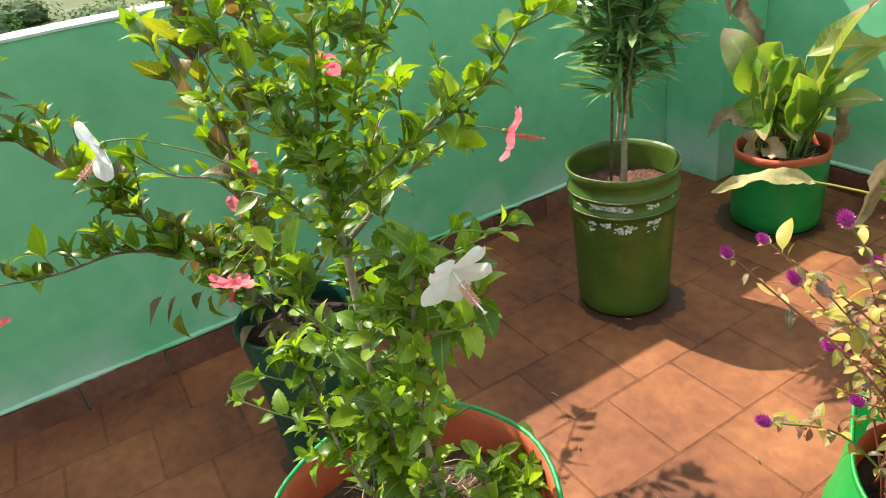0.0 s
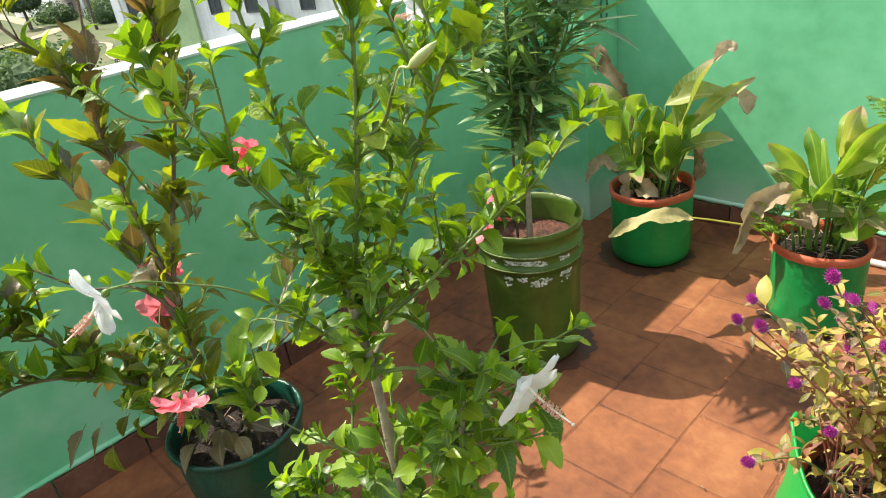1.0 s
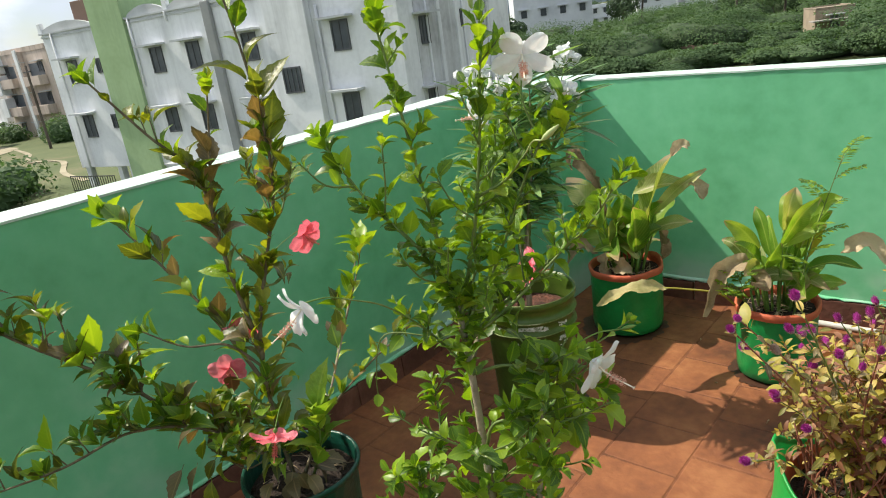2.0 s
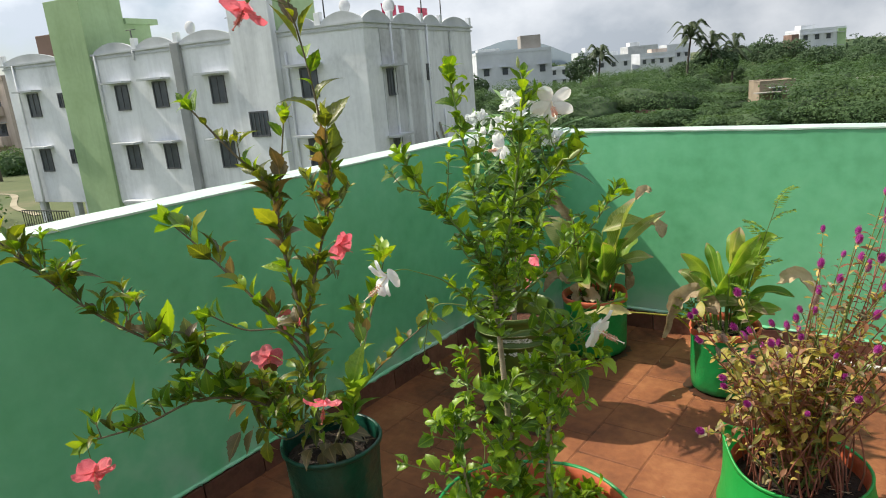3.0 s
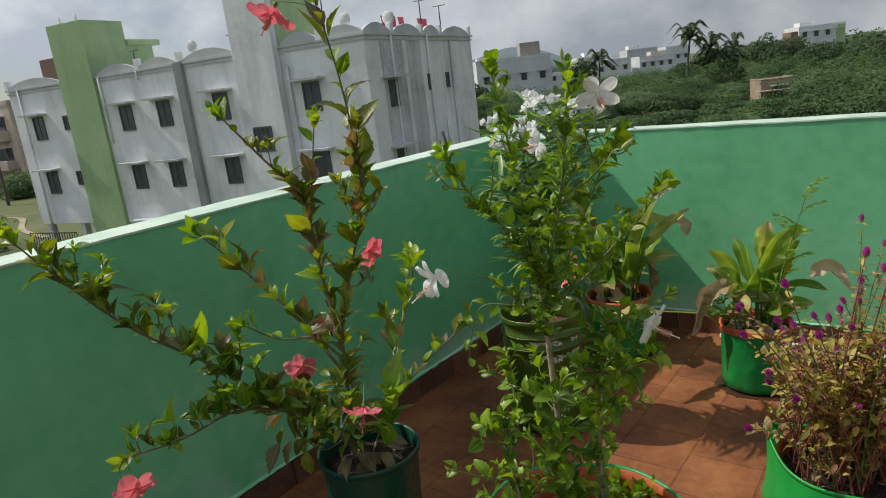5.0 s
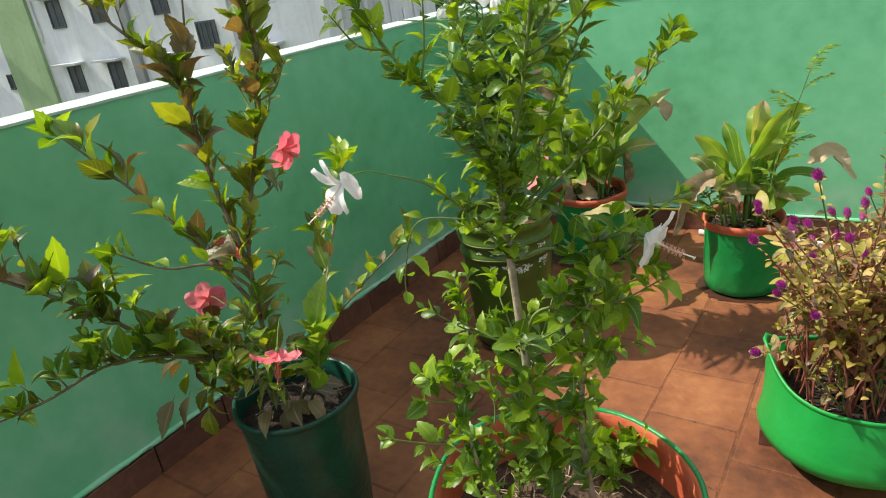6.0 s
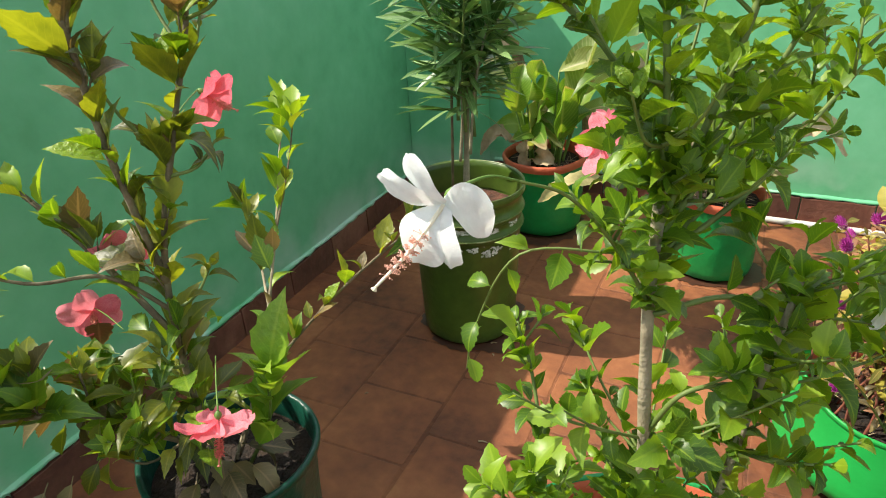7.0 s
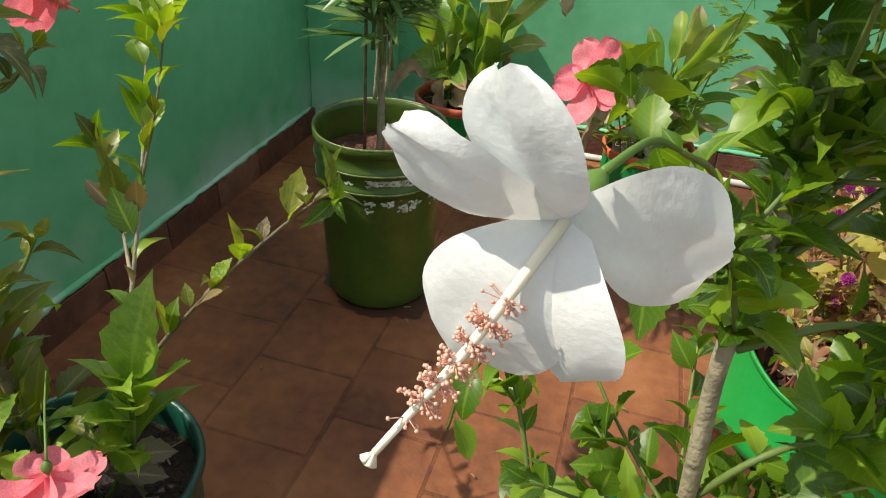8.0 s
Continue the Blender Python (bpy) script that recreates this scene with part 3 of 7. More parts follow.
def soil_litter(parent, radius, z, count, seed):
    """Dry bits lying on the soil."""
    rng = random.Random(seed)
    bm = bmesh.new()
    for _ in range(count):
        a, r = rng.uniform(0, 6.28), radius * math.sqrt(rng.random()) * 0.9
        p = Vector((r * math.cos(a), r * math.sin(a), z + 0.010))
        way = Vector((rng.uniform(-1, 1), rng.uniform(-1, 1), rng.uniform(-0.15, 0.2))).normalized() * rng.uniform(0.008, 0.03)
        tube(bm, [p - way, p + Vector((0, 0, rng.uniform(0, 0.006))), p + way], 0.0012, 0.0008, 4)
    return tagged(part("litter", bm, M_DRY, parent, "dry straw and leaf bits"), kind="stuff")


POT_A, BAG_B, BUCKET = Vector((0.592, -1.93, 0)), Vector((1.190, -1.976, 0)), Vector((0.567, -0.994, 0))
BAG_1, BAG_2, BAG_3, BAG_4 = Vector((0.572, -0.323, 0)), Vector((1.152, -0.45, 0)), Vector((1.528, -1.200, 0.047)), Vector((1.92, -0.60, 0))


def build_pot_a():
    pot = thing("plant_pot", POT_A, "dark green wrinkled plastic pot holding a pink hibiscus", "plant pot")
    h, r = 0.396, 0.123
    bm = bmesh.new()
    prof = [(0.02, 0.003), (0.090, 0.003), (0.099, 0.012), (0.102, 0.05)] + [(0.102 + 0.018 * u, 0.05 + (h - 0.05) * u) for u in np.linspace(0.1, 1, 12)]
    rows = lathe(bm, prof, 56, 0.035, 3, 0.006)
    cap(bm, rows[0], False)
    part("pot_wall", bm, M_POT, pot)
    bm = bmesh.new()
    lathe(bm, [(r - 0.002, h - 0.012), (r + 0.003, h - 0.010), (r + 0.004, h - 0.001), (r, h + 0.003), (r - 0.005, h - 0.001), (r - 0.007, h - 0.03), (r - 0.009, h - 0.09)], 56, 0.035, 3, 0.006)
    part("rim", bm, M_POT, pot)
    bm = bmesh.new()
    soil_disc(bm, r * 0.94, 0.352, 0.009, 5)
    part("soil", bm, M_SOIL, pot, "dark potting soil")
    soil_litter(pot, 0.10, 0.352, 14, 12)


def build_bucket():
    m = surface("olive_bucket_paint", [(0.030, 0.062, 0.008), (0.055, 0.098, 0.012), (0.080, 0.13, 0.018)], 0.33, 6, (0.3, 0.7), 0.15, 40)
    pot = thing("bucket", BUCKET, "olive green ribbed paint bucket with scuffed white label, planted", "bucket")
    bm = bmesh.new()
    prof = [(0.02, 0.012), (0.108, 0.012), (0.116, 0.004), (0.124, 0.012), (0.127, 0.05), (0.132, 0.16), (0.1365, 0.27), (0.1375, 0.292),
            (0.1425, 0.296), (0.1445, 0.302), (0.1425, 0.309), (0.1385, 0.313), (0.1390, 0.332), (0.1440, 0.336), (0.1460, 0.343), (0.1440, 0.350), (0.1400, 0.354),
            (0.1405, 0.376), (0.1450, 0.380), (0.1480, 0.386), (0.1480, 0.396), (0.1450, 0.400), (0.1410, 0.398), (0.1385, 0.385), (0.1370, 0.33)]
    prof = [(a, z * 1.065) for a, z in prof]
    rows = lathe(bm, prof, 64, 0.008, 7, 0.003)
    cap(bm, rows[0], False)
    part("bucket_wall", bm, m, pot)
    bm = bmesh.new()
    soil_disc(bm, 0.136, 0.347, 0.016, 8)
    part("soil", bm, M_RED_SOIL, pot, "reddish garden soil")
    # scuffed remains of a printed label, two broken bands of white flakes
    scuff = surface("white_print", [(0.26, 0.30, 0.22), (0.48, 0.50, 0.46), (0.68, 0.70, 0.68)], 0.6, 60, (0.35, 0.65))
    rng = random.Random(12)
    bm = bmesh.new()
    for z0, z1, a0, a1, many in ((0.3385, 0.3545, -1.75, 0.35, 300), (0.276, 0.306, -1.45, -0.05, 300)):
        for _ in range(many):
            a = rng.uniform(a0, a1)
            z = rng.uniform(z0, z1)
            if noise.noise(Vector((a * 3.2, z * 50, 2.0))) + 0.5 * noise.noise(Vector((a * 11, z * 160, 5.0))) < -0.02 + 0.18 * abs(a + 0.62):
                continue
            rad = 0.1372 if z > 0.32 else 0.1366
            rad += 0.0022
            ww, hh = rng.uniform(0.003, 0.014) / rad, rng.uniform(0.0012, 0.0042)
            vs = []
            for k in range(7):
                q = 2 * math.pi * k / 7
                rr = rng.uniform(0.55, 1.1)
                aa = a + 0.5 * ww * rr * math.cos(q)
                vs.append(bm.verts.new((rad * math.cos(aa), rad * math.sin(aa), z + hh * rr * math.sin(q))))
            bm.faces.new(vs)
    tagged(part("label", bm, scuff, pot, "worn white label print"), kind="stuff")
    # the pale edge colour holds both scuffed paint and sun highlights
    worn = surface("worn_glint_rim_paint", [(0.06, 0.10, 0.014), (0.14, 0.18, 0.05), (0.38, 0.40, 0.24)], 0.4, 11, (0.35, 0.7), 0.1, 60, fine=0.5)
    for name, z, rad in (("rim", 0.398 * 1.065, 0.1465), ("ridge", 0.343 * 1.065, 0.1462), ("ridge", 0.302 * 1.065, 0.1447)):
        bm = bmesh.new()
        wide = 0.0035 if name == "rim" else 0.0022
        lathe(bm, [(rad + wide * math.cos(q) * 0.5, z + wide * math.sin(q)) for q in np.linspace(-2.6, 2.6, 8)], 64, 0.008, 7, 0.003)
        part(name, bm, worn, pot, "scuffed paler edge")


build_pot_a()
build_bucket()
bag_b = grow_bag(BAG_B, 0.195, 0.42, "large green grow bag with orange lining, planted with hibiscus", 0.335, M_BAG, M_LINING, M_BROWN_SOIL, 0, 0.04, 0.02, 0.012, 2)
soil_litter(bag_b, 0.17, 0.335, 160, 9)
bag_1 = grow_bag(BAG_1, 0.138, 0.262, "green grow bag with folded orange cuff, turmeric inside", 0.232, M_BAG, M_LINING, M_SOIL, 0.022, 0.02, 0.05, 0.012, 11)
soil_litter(bag_1, 0.115, 0.232, 60, 3)
bag_2 = grow_bag(BAG_2, 0.122, 0.252, "green grow bag with folded orange cuff, turmeric inside", 0.228, M_BAG, M_LINING, M_SOIL, 0.022, 0.03, 0.05, 0.012, 15)
soil_litter(bag_2, 0.105, 0.228, 50, 6)
bag_3 = grow_bag(BAG_3, 0.163, 0.156, "bright green orange-lined grow bag on bricks, full of globe amaranth", 0.112, M_BAG_BRIGHT, M_LINING, M_SOIL, 0, -0.20, 0.03, 0.010, 21, peak=((3.20, 0.40, 0.078, 0.19),))
soil_litter(bag_3, 0.13, 0.112, 26, 8)


def build_brick(at, turn):
    bm = bmesh.new()
    box(bm, -0.095, -0.052, 0.0, 0.095, 0.052, 0.047, 0.003)
    for v in bm.verts:
        v.co += 0.003 * Vector((noise.noise(v.co * 31), noise.noise(v.co * 27 + Vector((3, 0, 0))), 0))
    ob = new("brick", finish(bm, "brick", M_SKIRT, False))
    ob.matrix_world = pose(at[0], at[1], 0.0, 0, 0, turn)
    tagged(ob, "thin worn red brick lying flat under a grow bag", "brick", "bricks under the grow bag")


build_brick((1.434, -1.193), 8)
build_brick((1.621, -1.185), 84)
grow_bag(BAG_4, 0.14, 0.25, "green grow bag with orange lining by the parapet", 0.20, M_BAG, M_LINING, M_SOIL, 0.02, 0.02, 0.04, 0.012, 33)


# ---- plants ----
def hib_leaves(material, wide=1.0, point=0.85, widest=0.38):
    return [leaf_mesh("leaf", material, 1, 0.48 * wide, 0.30, 0.40, 0.085, 12, widest, 0.1, 0.12, 0.08, point), leaf_mesh("leaf", material, 1, 0.44 * wide, 0.75, 0.50, 0.085, 12, widest, 0.35, 0.12, 0.10, point),
            leaf_mesh("leaf", material, 1, 0.52 * wide, 0.10, 0.28, 0.085, 12, widest + 0.03, -0.25, 0.14, 0.12, point), leaf_mesh("leaf", material, 1, 0.38 * wide, 1.0, 0.65, 0.075, 12, widest, -0.4, 0.1, 0.08, point)]


L_HIB, L_HIB_DARK, L_HIB_OLD = hib_leaves(M_LEAF, 0.92, 0.90), hib_leaves(M_LEAF_DARK, 0.84, 0.92), hib_leaves(M_LEAF_OLD, 0.95, 0.88)
L_SUNLIT = hib_leaves(M_LEAF_SUNLIT, 0.80, 0.92)
L_ROUND = hib_leaves(M_LEAF, 1.14, 0.72, 0.46)


ISLAND = {}


def by_island(material):
    """The same leaf material for joined leaves: its shift comes per island."""
    if material.name not in ISLAND:
        m = material.copy()
        t = m.node_tree
        for node in list(t.nodes):
            if node.bl_idname == "ShaderNodeObjectInfo":
                geo = t.nodes.new("ShaderNodeNewGeometry")
                for link in list(node.outputs["Random"].links):
                    t.links.new(geo.outputs["Random Per Island"], link.to_socket)
                t.nodes.remove(node)
        ISLAND[material.name] = m
    return ISLAND[material.name]


class Shrub:
    """A plant made of branches given by a few places, with leaves set round them in turn."""

    def __init__(self, name, at, label, category, seed, rise=0.0, foot=None, grown=1.0):
        """foot, grown: where the plant is set down and by how much it is larger than its plan round at."""
        self.rise = Vector((0, 0, rise))
        self.root = thing(name, foot or at, label, category)
        self.root.scale = (grown, grown, grown)
        self.at, self.rng, self.leaves, self.large, self.sparse = Vector(at), random.Random(seed), [], 1.0, 1.0

    def branch(self, pts, r0, r1, bark, name="branch", steps=7):
        line = curve_points(pts, steps)
        bm = bmesh.new()
        tube(bm, [p - self.at for p in line], r0, r1, 7, 0.06)
        part(name, bm, bark, self.root)
        return line

    def leaf(self, at, way, size, meshes, up=Vector((0, 0, 1)), roll=None):
        rng = self.rng
        roll = rng.uniform(-0.5, 0.5) if roll is None else roll
        if isinstance(meshes[0], (list, tuple)):
            meshes = rng.choice(meshes)
        self.leaves.append((rng.choice(meshes), aim(Vector(at) - self.at, way, up, size * self.large, roll)))

    def settle(self, most=300, walk_side=Vector((1.5, -2.4, 1.1))):
        """Sets the leaves: those nearest the walk each as a part, the rest joined by kind."""
        order = sorted(self.leaves, key=lambda lm: (self.at + lm[1].translation - walk_side).length)
        for mesh, m in order[:most]:
            piece("leaf", mesh, self.root, m)
        rest = {}
        for mesh, m in order[most:]:
            verts, faces, places = rest.setdefault(mesh.materials[0].name, ([], [], []))
            base = len(verts)
            count = len(mesh.vertices)
            places.extend(((i % 3) / 2, (i // 3) / (count / 3 - 1)) for i in range(count))
            verts.extend(m @ v.co for v in mesh.vertices)
            faces.extend(tuple(base + i for i in p.vertices) for p in mesh.polygons)
        for name, (verts, faces, places) in rest.items():
            me = bpy.data.meshes.new("foliage")
            me.from_pydata(verts, [], faces)
            me.materials.append(by_island(bpy.data.materials[name]))
            me.shade_smooth()
            spread_uv(me, places)
            tagged(piece("foliage", me, self.root, Matrix(), "leaves further back"), kind="stuff")

    def dress(self, line, s0, s1, gap, size, meshes, out=0.75, lift=0.45, per=1, droop=0.0):
        """Leaves from share s0 to s1 of a branch, every gap metres, turned by the golden angle."""
        rng = self.rng
        lens = [0.0]
        for a, b in zip(line, line[1:]):
            lens.append(lens[-1] + (b - a).length)
        s, turn = lens[-1] * s0, rng.uniform(0, 6.28)
        while s < lens[-1] * s1:
            k = next(i for i in range(1, len(lens)) if lens[i] >= s - 1e-9)
            u = (s - lens[k - 1]) / max(1e-9, lens[k] - lens[k - 1])
            p, way = line[k - 1].lerp(line[k], u), (line[k] - line[k - 1]).normalized()
            side = way.cross(Vector((0.3, 0.2, 0.95))).normalized()
            other = way.cross(side)
            for _ in range(per):
                d = math.cos(turn) * side + math.sin(turn) * other
                go = d * out + way * lift + self.rise + Vector((0, 0, 0.38 - droop)) + Vector((rng.uniform(-1, 1), rng.uniform(-1, 1), rng.uniform(-1, 1))) * 0.4
                pick = meshes if not isinstance(meshes[0], (list, tuple)) else rng.choice(meshes)
                up = Vector((0, 0, 1)) if go.normalized().z < 0.85 else d * -1
                self.leaf(p, go, size * rng.uniform(0.45, 1.3), pick, up + Vector((rng.uniform(-0.35, 0.35), rng.uniform(-0.35, 0.35), 0)))
                turn += 2.4 + rng.uniform(-0.35, 0.35)
            s += gap * self.sparse * rng.uniform(0.7, 1.3)

    def rosettes(self, line, s0, s1, gap, size, meshes, bark, stub=0.016, many=5):
        """Tufts of leaves on very short side shoots, with bare bark between them."""
        rng = self.rng
        total = sum((b - a).length for a, b in zip(line, line[1:]))
        count = max(1, int(total * (s1 - s0) / (gap * self.sparse)))
        turn = rng.uniform(0, 6.28)
        for i in range(count):
            u = (s0 + (s1 - s0) * (i + rng.uniform(0.1, 0.9)) / count) * (len(line) - 1)
            k = min(int(u), len(line) - 2)
            p, way = line[k].lerp(line[k + 1], u - k), (line[k + 1] - line[k]).normalized()
            side = way.cross(Vector((0.3, 0.2, 0.95))).normalized()
            other = way.cross(side)
            d = math.cos(turn) * side + math.sin(turn) * other
            go = (d * 0.8 + way * 0.45 + self.rise * 1.4 + Vector((0, 0, 0.35)) + Vector((rng.uniform(-1, 1), rng.uniform(-1, 1), rng.uniform(-1, 1))) * 0.25).normalized()
            e = p + go * stub * rng.uniform(0.4, 2.2)
            bm = bmesh.new()
            tube(bm, [p - self.at, e - self.at], 0.0013, 0.0009, 5)
            part("twig", bm, bark, self.root)
            self.tip(e, go, size * rng.uniform(0.75, 1.25), meshes, rng.randint(many - 2, many + 1))
            turn += 2.4

    def tip(self, at, way, size, meshes, many=5):
        """A tuft of young leaves at a shoot's end."""
        rng = self.rng
        side = way.cross(Vector((0.3, 0.2, 0.95))).normalized()
        other = way.cross(side)
        for k in range(many):
            a = k * 2.4 + rng.uniform(-0.3, 0.3)
            d = math.cos(a) * side + math.sin(a) * other
            spread = 0.25 + 0.9 * k / many
            self.leaf(Vector(at) - way * 0.006 * k, way + d * spread, size * (0.5 + 0.6 * k / many) * rng.uniform(0.85, 1.15), meshes, way - d * 0.5, rng.uniform(-0.25, 0.25))

    def twigs(self, line, s0, s1, many, length, bark, leafset, size, lean=Vector((0, 0, 0.6)), r=0.0022):
        """Short side shoots with leaves and a tuft."""
        rng = self.rng
        for _ in range(many):
            k = int(len(line) * rng.uniform(s0, s1))
            k = max(0, min(len(line) - 2, k))
            p, way = line[k], (line[k + 1] - line[k]).normalized()
            d = Vector((rng.uniform(-1, 1), rng.uniform(-1, 1), rng.uniform(-0.3, 0.6)))
            d = (d - way * d.dot(way)).normalized()
            n = length * rng.uniform(0.5, 1.3)
            mid = p + (d * 0.8 + way * 0.5) * n * 0.5
            end = mid + (d * 0.6 + way * 0.4 + lean) * n * 0.5
            sub = self.branch([p, mid, end], r, r * 0.6, bark, "twig", 4)
            self.dress(sub, 0.25, 0.95, 0.020, size, leafset)
            self.tip(end, (end - mid).normalized(), size * 0.8, leafset, 4)


def petal_mesh(name, material, length, width, curl, ruffle, seed, claw=0.22):
    """A hibiscus petal along +y: narrow claw, broad rounded end, ruffled edge, bent back."""
    nu, nv = 16, 10
    verts, faces = [], []
    for i in range(nu + 1):
        u = 1 - (1 - i / nu) ** 1.5
        if u < 0.62:
            shape = claw + (1 - claw) * math.sin(u / 0.62 * math.pi * 0.5) ** 1.2
        else:
            shape = max(0.05, 1.0 - ((u - 0.62) / 0.38) ** 2.3) ** 0.5
        for j in range(nv + 1):
            v = 2 * j / nv - 1
            x = 0.5 * width * shape * v
            y = length * (u - 0.05 * u * u * v * v + 0.030 * (noise.noise(Vector((v * 3.1, seed * 2.3, 0.7))) + 0.5 * noise.noise(Vector((v * 9, seed, 4.1)))) * u ** 5)
            z = length * (curl * (u ** 2.2) * -0.5 + 0.10 * math.sin(u * math.pi)) - 0.10 * width * v * v
            z += ruffle * width * shape * u ** 2 * (noise.noise(Vector((u * 4 + seed, v * 2.6, seed * 1.7))) + 0.5 * math.sin(v * 7 + seed) * u)
            z += 0.009 * width * math.cos(v * 19 + seed) * u
            verts.append((x, y, z))
    w = nv + 1
    for i in range(nu):
        for j in range(nv):
            faces.append((i * w + j, i * w + j + 1, (i + 1) * w + j + 1, (i + 1) * w + j))
    me = bpy.data.meshes.new(name)
    me.from_pydata(verts, [], faces)
    me.materials.append(material)
    me.shade_smooth()
    return me


PETAL_WHITE = [petal_mesh("petal", M_WHITE, 1.0, 0.74, 0.30, 0.10, k + 1.3, 0.2) for k in range(5)]
PETAL_PINK = [petal_mesh("petal", M_PINK, 1.0, 0.92, 0.7, 0.22, k + 4.1, 0.2) for k in range(5)]


def flower(shrub, at, axis, size, petals, stamen, anther, stalk_from, column=1.25, open_=1.05, spin=0.0, wide=1.0, tips=None):
    """A hibiscus bloom: stalk and calyx, five petals round the axis, a long staminal column with anthers and stigma pads."""
    at, axis = Vector(at), Vector(axis).normalized()
    rng = shrub.rng
    bm = bmesh.new()
    back = at - axis * size * 0.28
    stalk = curve_points([Vector(stalk_from), (Vector(stalk_from) + back) / 2 + Vector((0, 0, 0.004)), back], 5)
    tube(bm, [p - shrub.at for p in stalk], 0.0007, 0.0010, 6)
    cal = [back + axis * size * u for u in (0.0, 0.05, 0.12, 0.18, 0.23)]
    rr = (0.03, 0.075, 0.10, 0.085, 0.055)
    rows = []
    side = axis.cross(Vector((0.2, 0.1, 1))).normalized()
    other = axis.cross(side)
    for c, r in zip(cal, rr):
        rows.append([bm.verts.new(c - shrub.at + size * r * (math.cos(k * math.pi / 5) * side + math.sin(k * math.pi / 5) * other)) for k in range(10)])
    for a, b in zip(rows, rows[1:]):
        for k in range(10):
            bm.faces.new((a[k], a[(k + 1) % 10], b[(k + 1) % 10], b[k]))
    head = part("flower", bm, M_CALYX, shrub.root, "open white hibiscus flower" if petals is PETAL_WHITE else "open pink hibiscus flower")
    for k in range(5):
        a = spin + k * 2 * math.pi / 5 + rng.uniform(-0.12, 0.12)
        d = math.cos(a) * side + math.sin(a) * other
        go = d * math.sin(open_) + axis * math.cos(open_) + 0.1 * Vector((rng.uniform(-1, 1), rng.uniform(-1, 1), rng.uniform(-1, 1)))
        m = aim(at - shrub.at + axis * size * 0.02, go, axis, size * rng.uniform(0.94, 1.05), 0.12) @ Matrix.Diagonal((wide, 1, 1, 1))
        if tips:
            # a bloom pulled out of shape by the wind: each petal has its own way, length and width
            *way, broad, roll = tips[k]
            way = Vector(way)
            m = aim(at - shrub.at + axis * size * 0.02, way, axis, way.length * 1.04, roll) @ Matrix.Diagonal((broad, 1, 1, 1))
        piece("petal", petals[k], head, m)
    bm = bmesh.new()
    tip_at = at + axis * size * column + Vector((0, 0, 0.10 * size))
    line = curve_points([at - axis * size * 0.05, at + axis * size * column * 0.5 - Vector((0, 0, 0.02 * size)), tip_at], 6)
    tube(bm, [p - shrub.at for p in line], 0.036 * size, 0.020 * size, 7)
    for k in range(5):
        a = k * 1.2566
        e = tip_at + axis * size * 0.06 + (math.cos(a) * side + math.sin(a) * other) * size * 0.035
        tube(bm, [tip_at - shrub.at, e - shrub.at], 0.012 * size, 0.022 * size, 5)
    part("stamen_column", bm, stamen, head)
    bm = bmesh.new()
    for k in range(300):
        u = rng.uniform(0.38, 0.84)
        p = line[int(u * (len(line) - 1))]
        d = Vector((rng.uniform(-1, 1), rng.uniform(-1, 1), rng.uniform(-1, 1)))
        d = (d - axis * d.dot(axis)).normalized()
        e = p + d * size * rng.uniform(0.05, 0.13) + axis * size * rng.uniform(-0.03, 0.05)
        tube(bm, [p - shrub.at, e - shrub.at], 0.004 * size, 0.004 * size, 3)
        bmesh.ops.create_icosphere(bm, subdivisions=1, radius=0.0125 * size, matrix=Matrix.Translation(e - shrub.at))
    part("anther_tuft", bm, anther, head)
    return head


def bud(shrub, at, way, size, material, frm):
    bm = bmesh.new()
    at, way = Vector(at), Vector(way).normalized()
    line = curve_points([Vector(frm), (Vector(frm) + at) / 2 + Vector((0, 0, 0.006)), at], 4)
    tube(bm, [p - shrub.at for p in line], 0.0008, 0.0010, 5)
    side = way.cross(Vector((0.2, 0.1, 1))).normalized()
    other = way.cross(side)
    rows = []
    for u, r in ((0, 0.05), (0.15, 0.13), (0.45, 0.16), (0.75, 0.11), (1.0, 0.02)):
        rows.append([bm.verts.new(at - shrub.at + way * size * u + size * r * (math.cos(k * 0.785) * side + math.sin(k * 0.785) * other)) for k in range(8)])
    for a, b in zip(rows, rows[1:]):
        for k in range(8):
            bm.faces.new((a[k], a[(k + 1) % 8], b[(k + 1) % 8], b[k]))
    part("bud", bm, material, shrub.root, "closed flower bud")


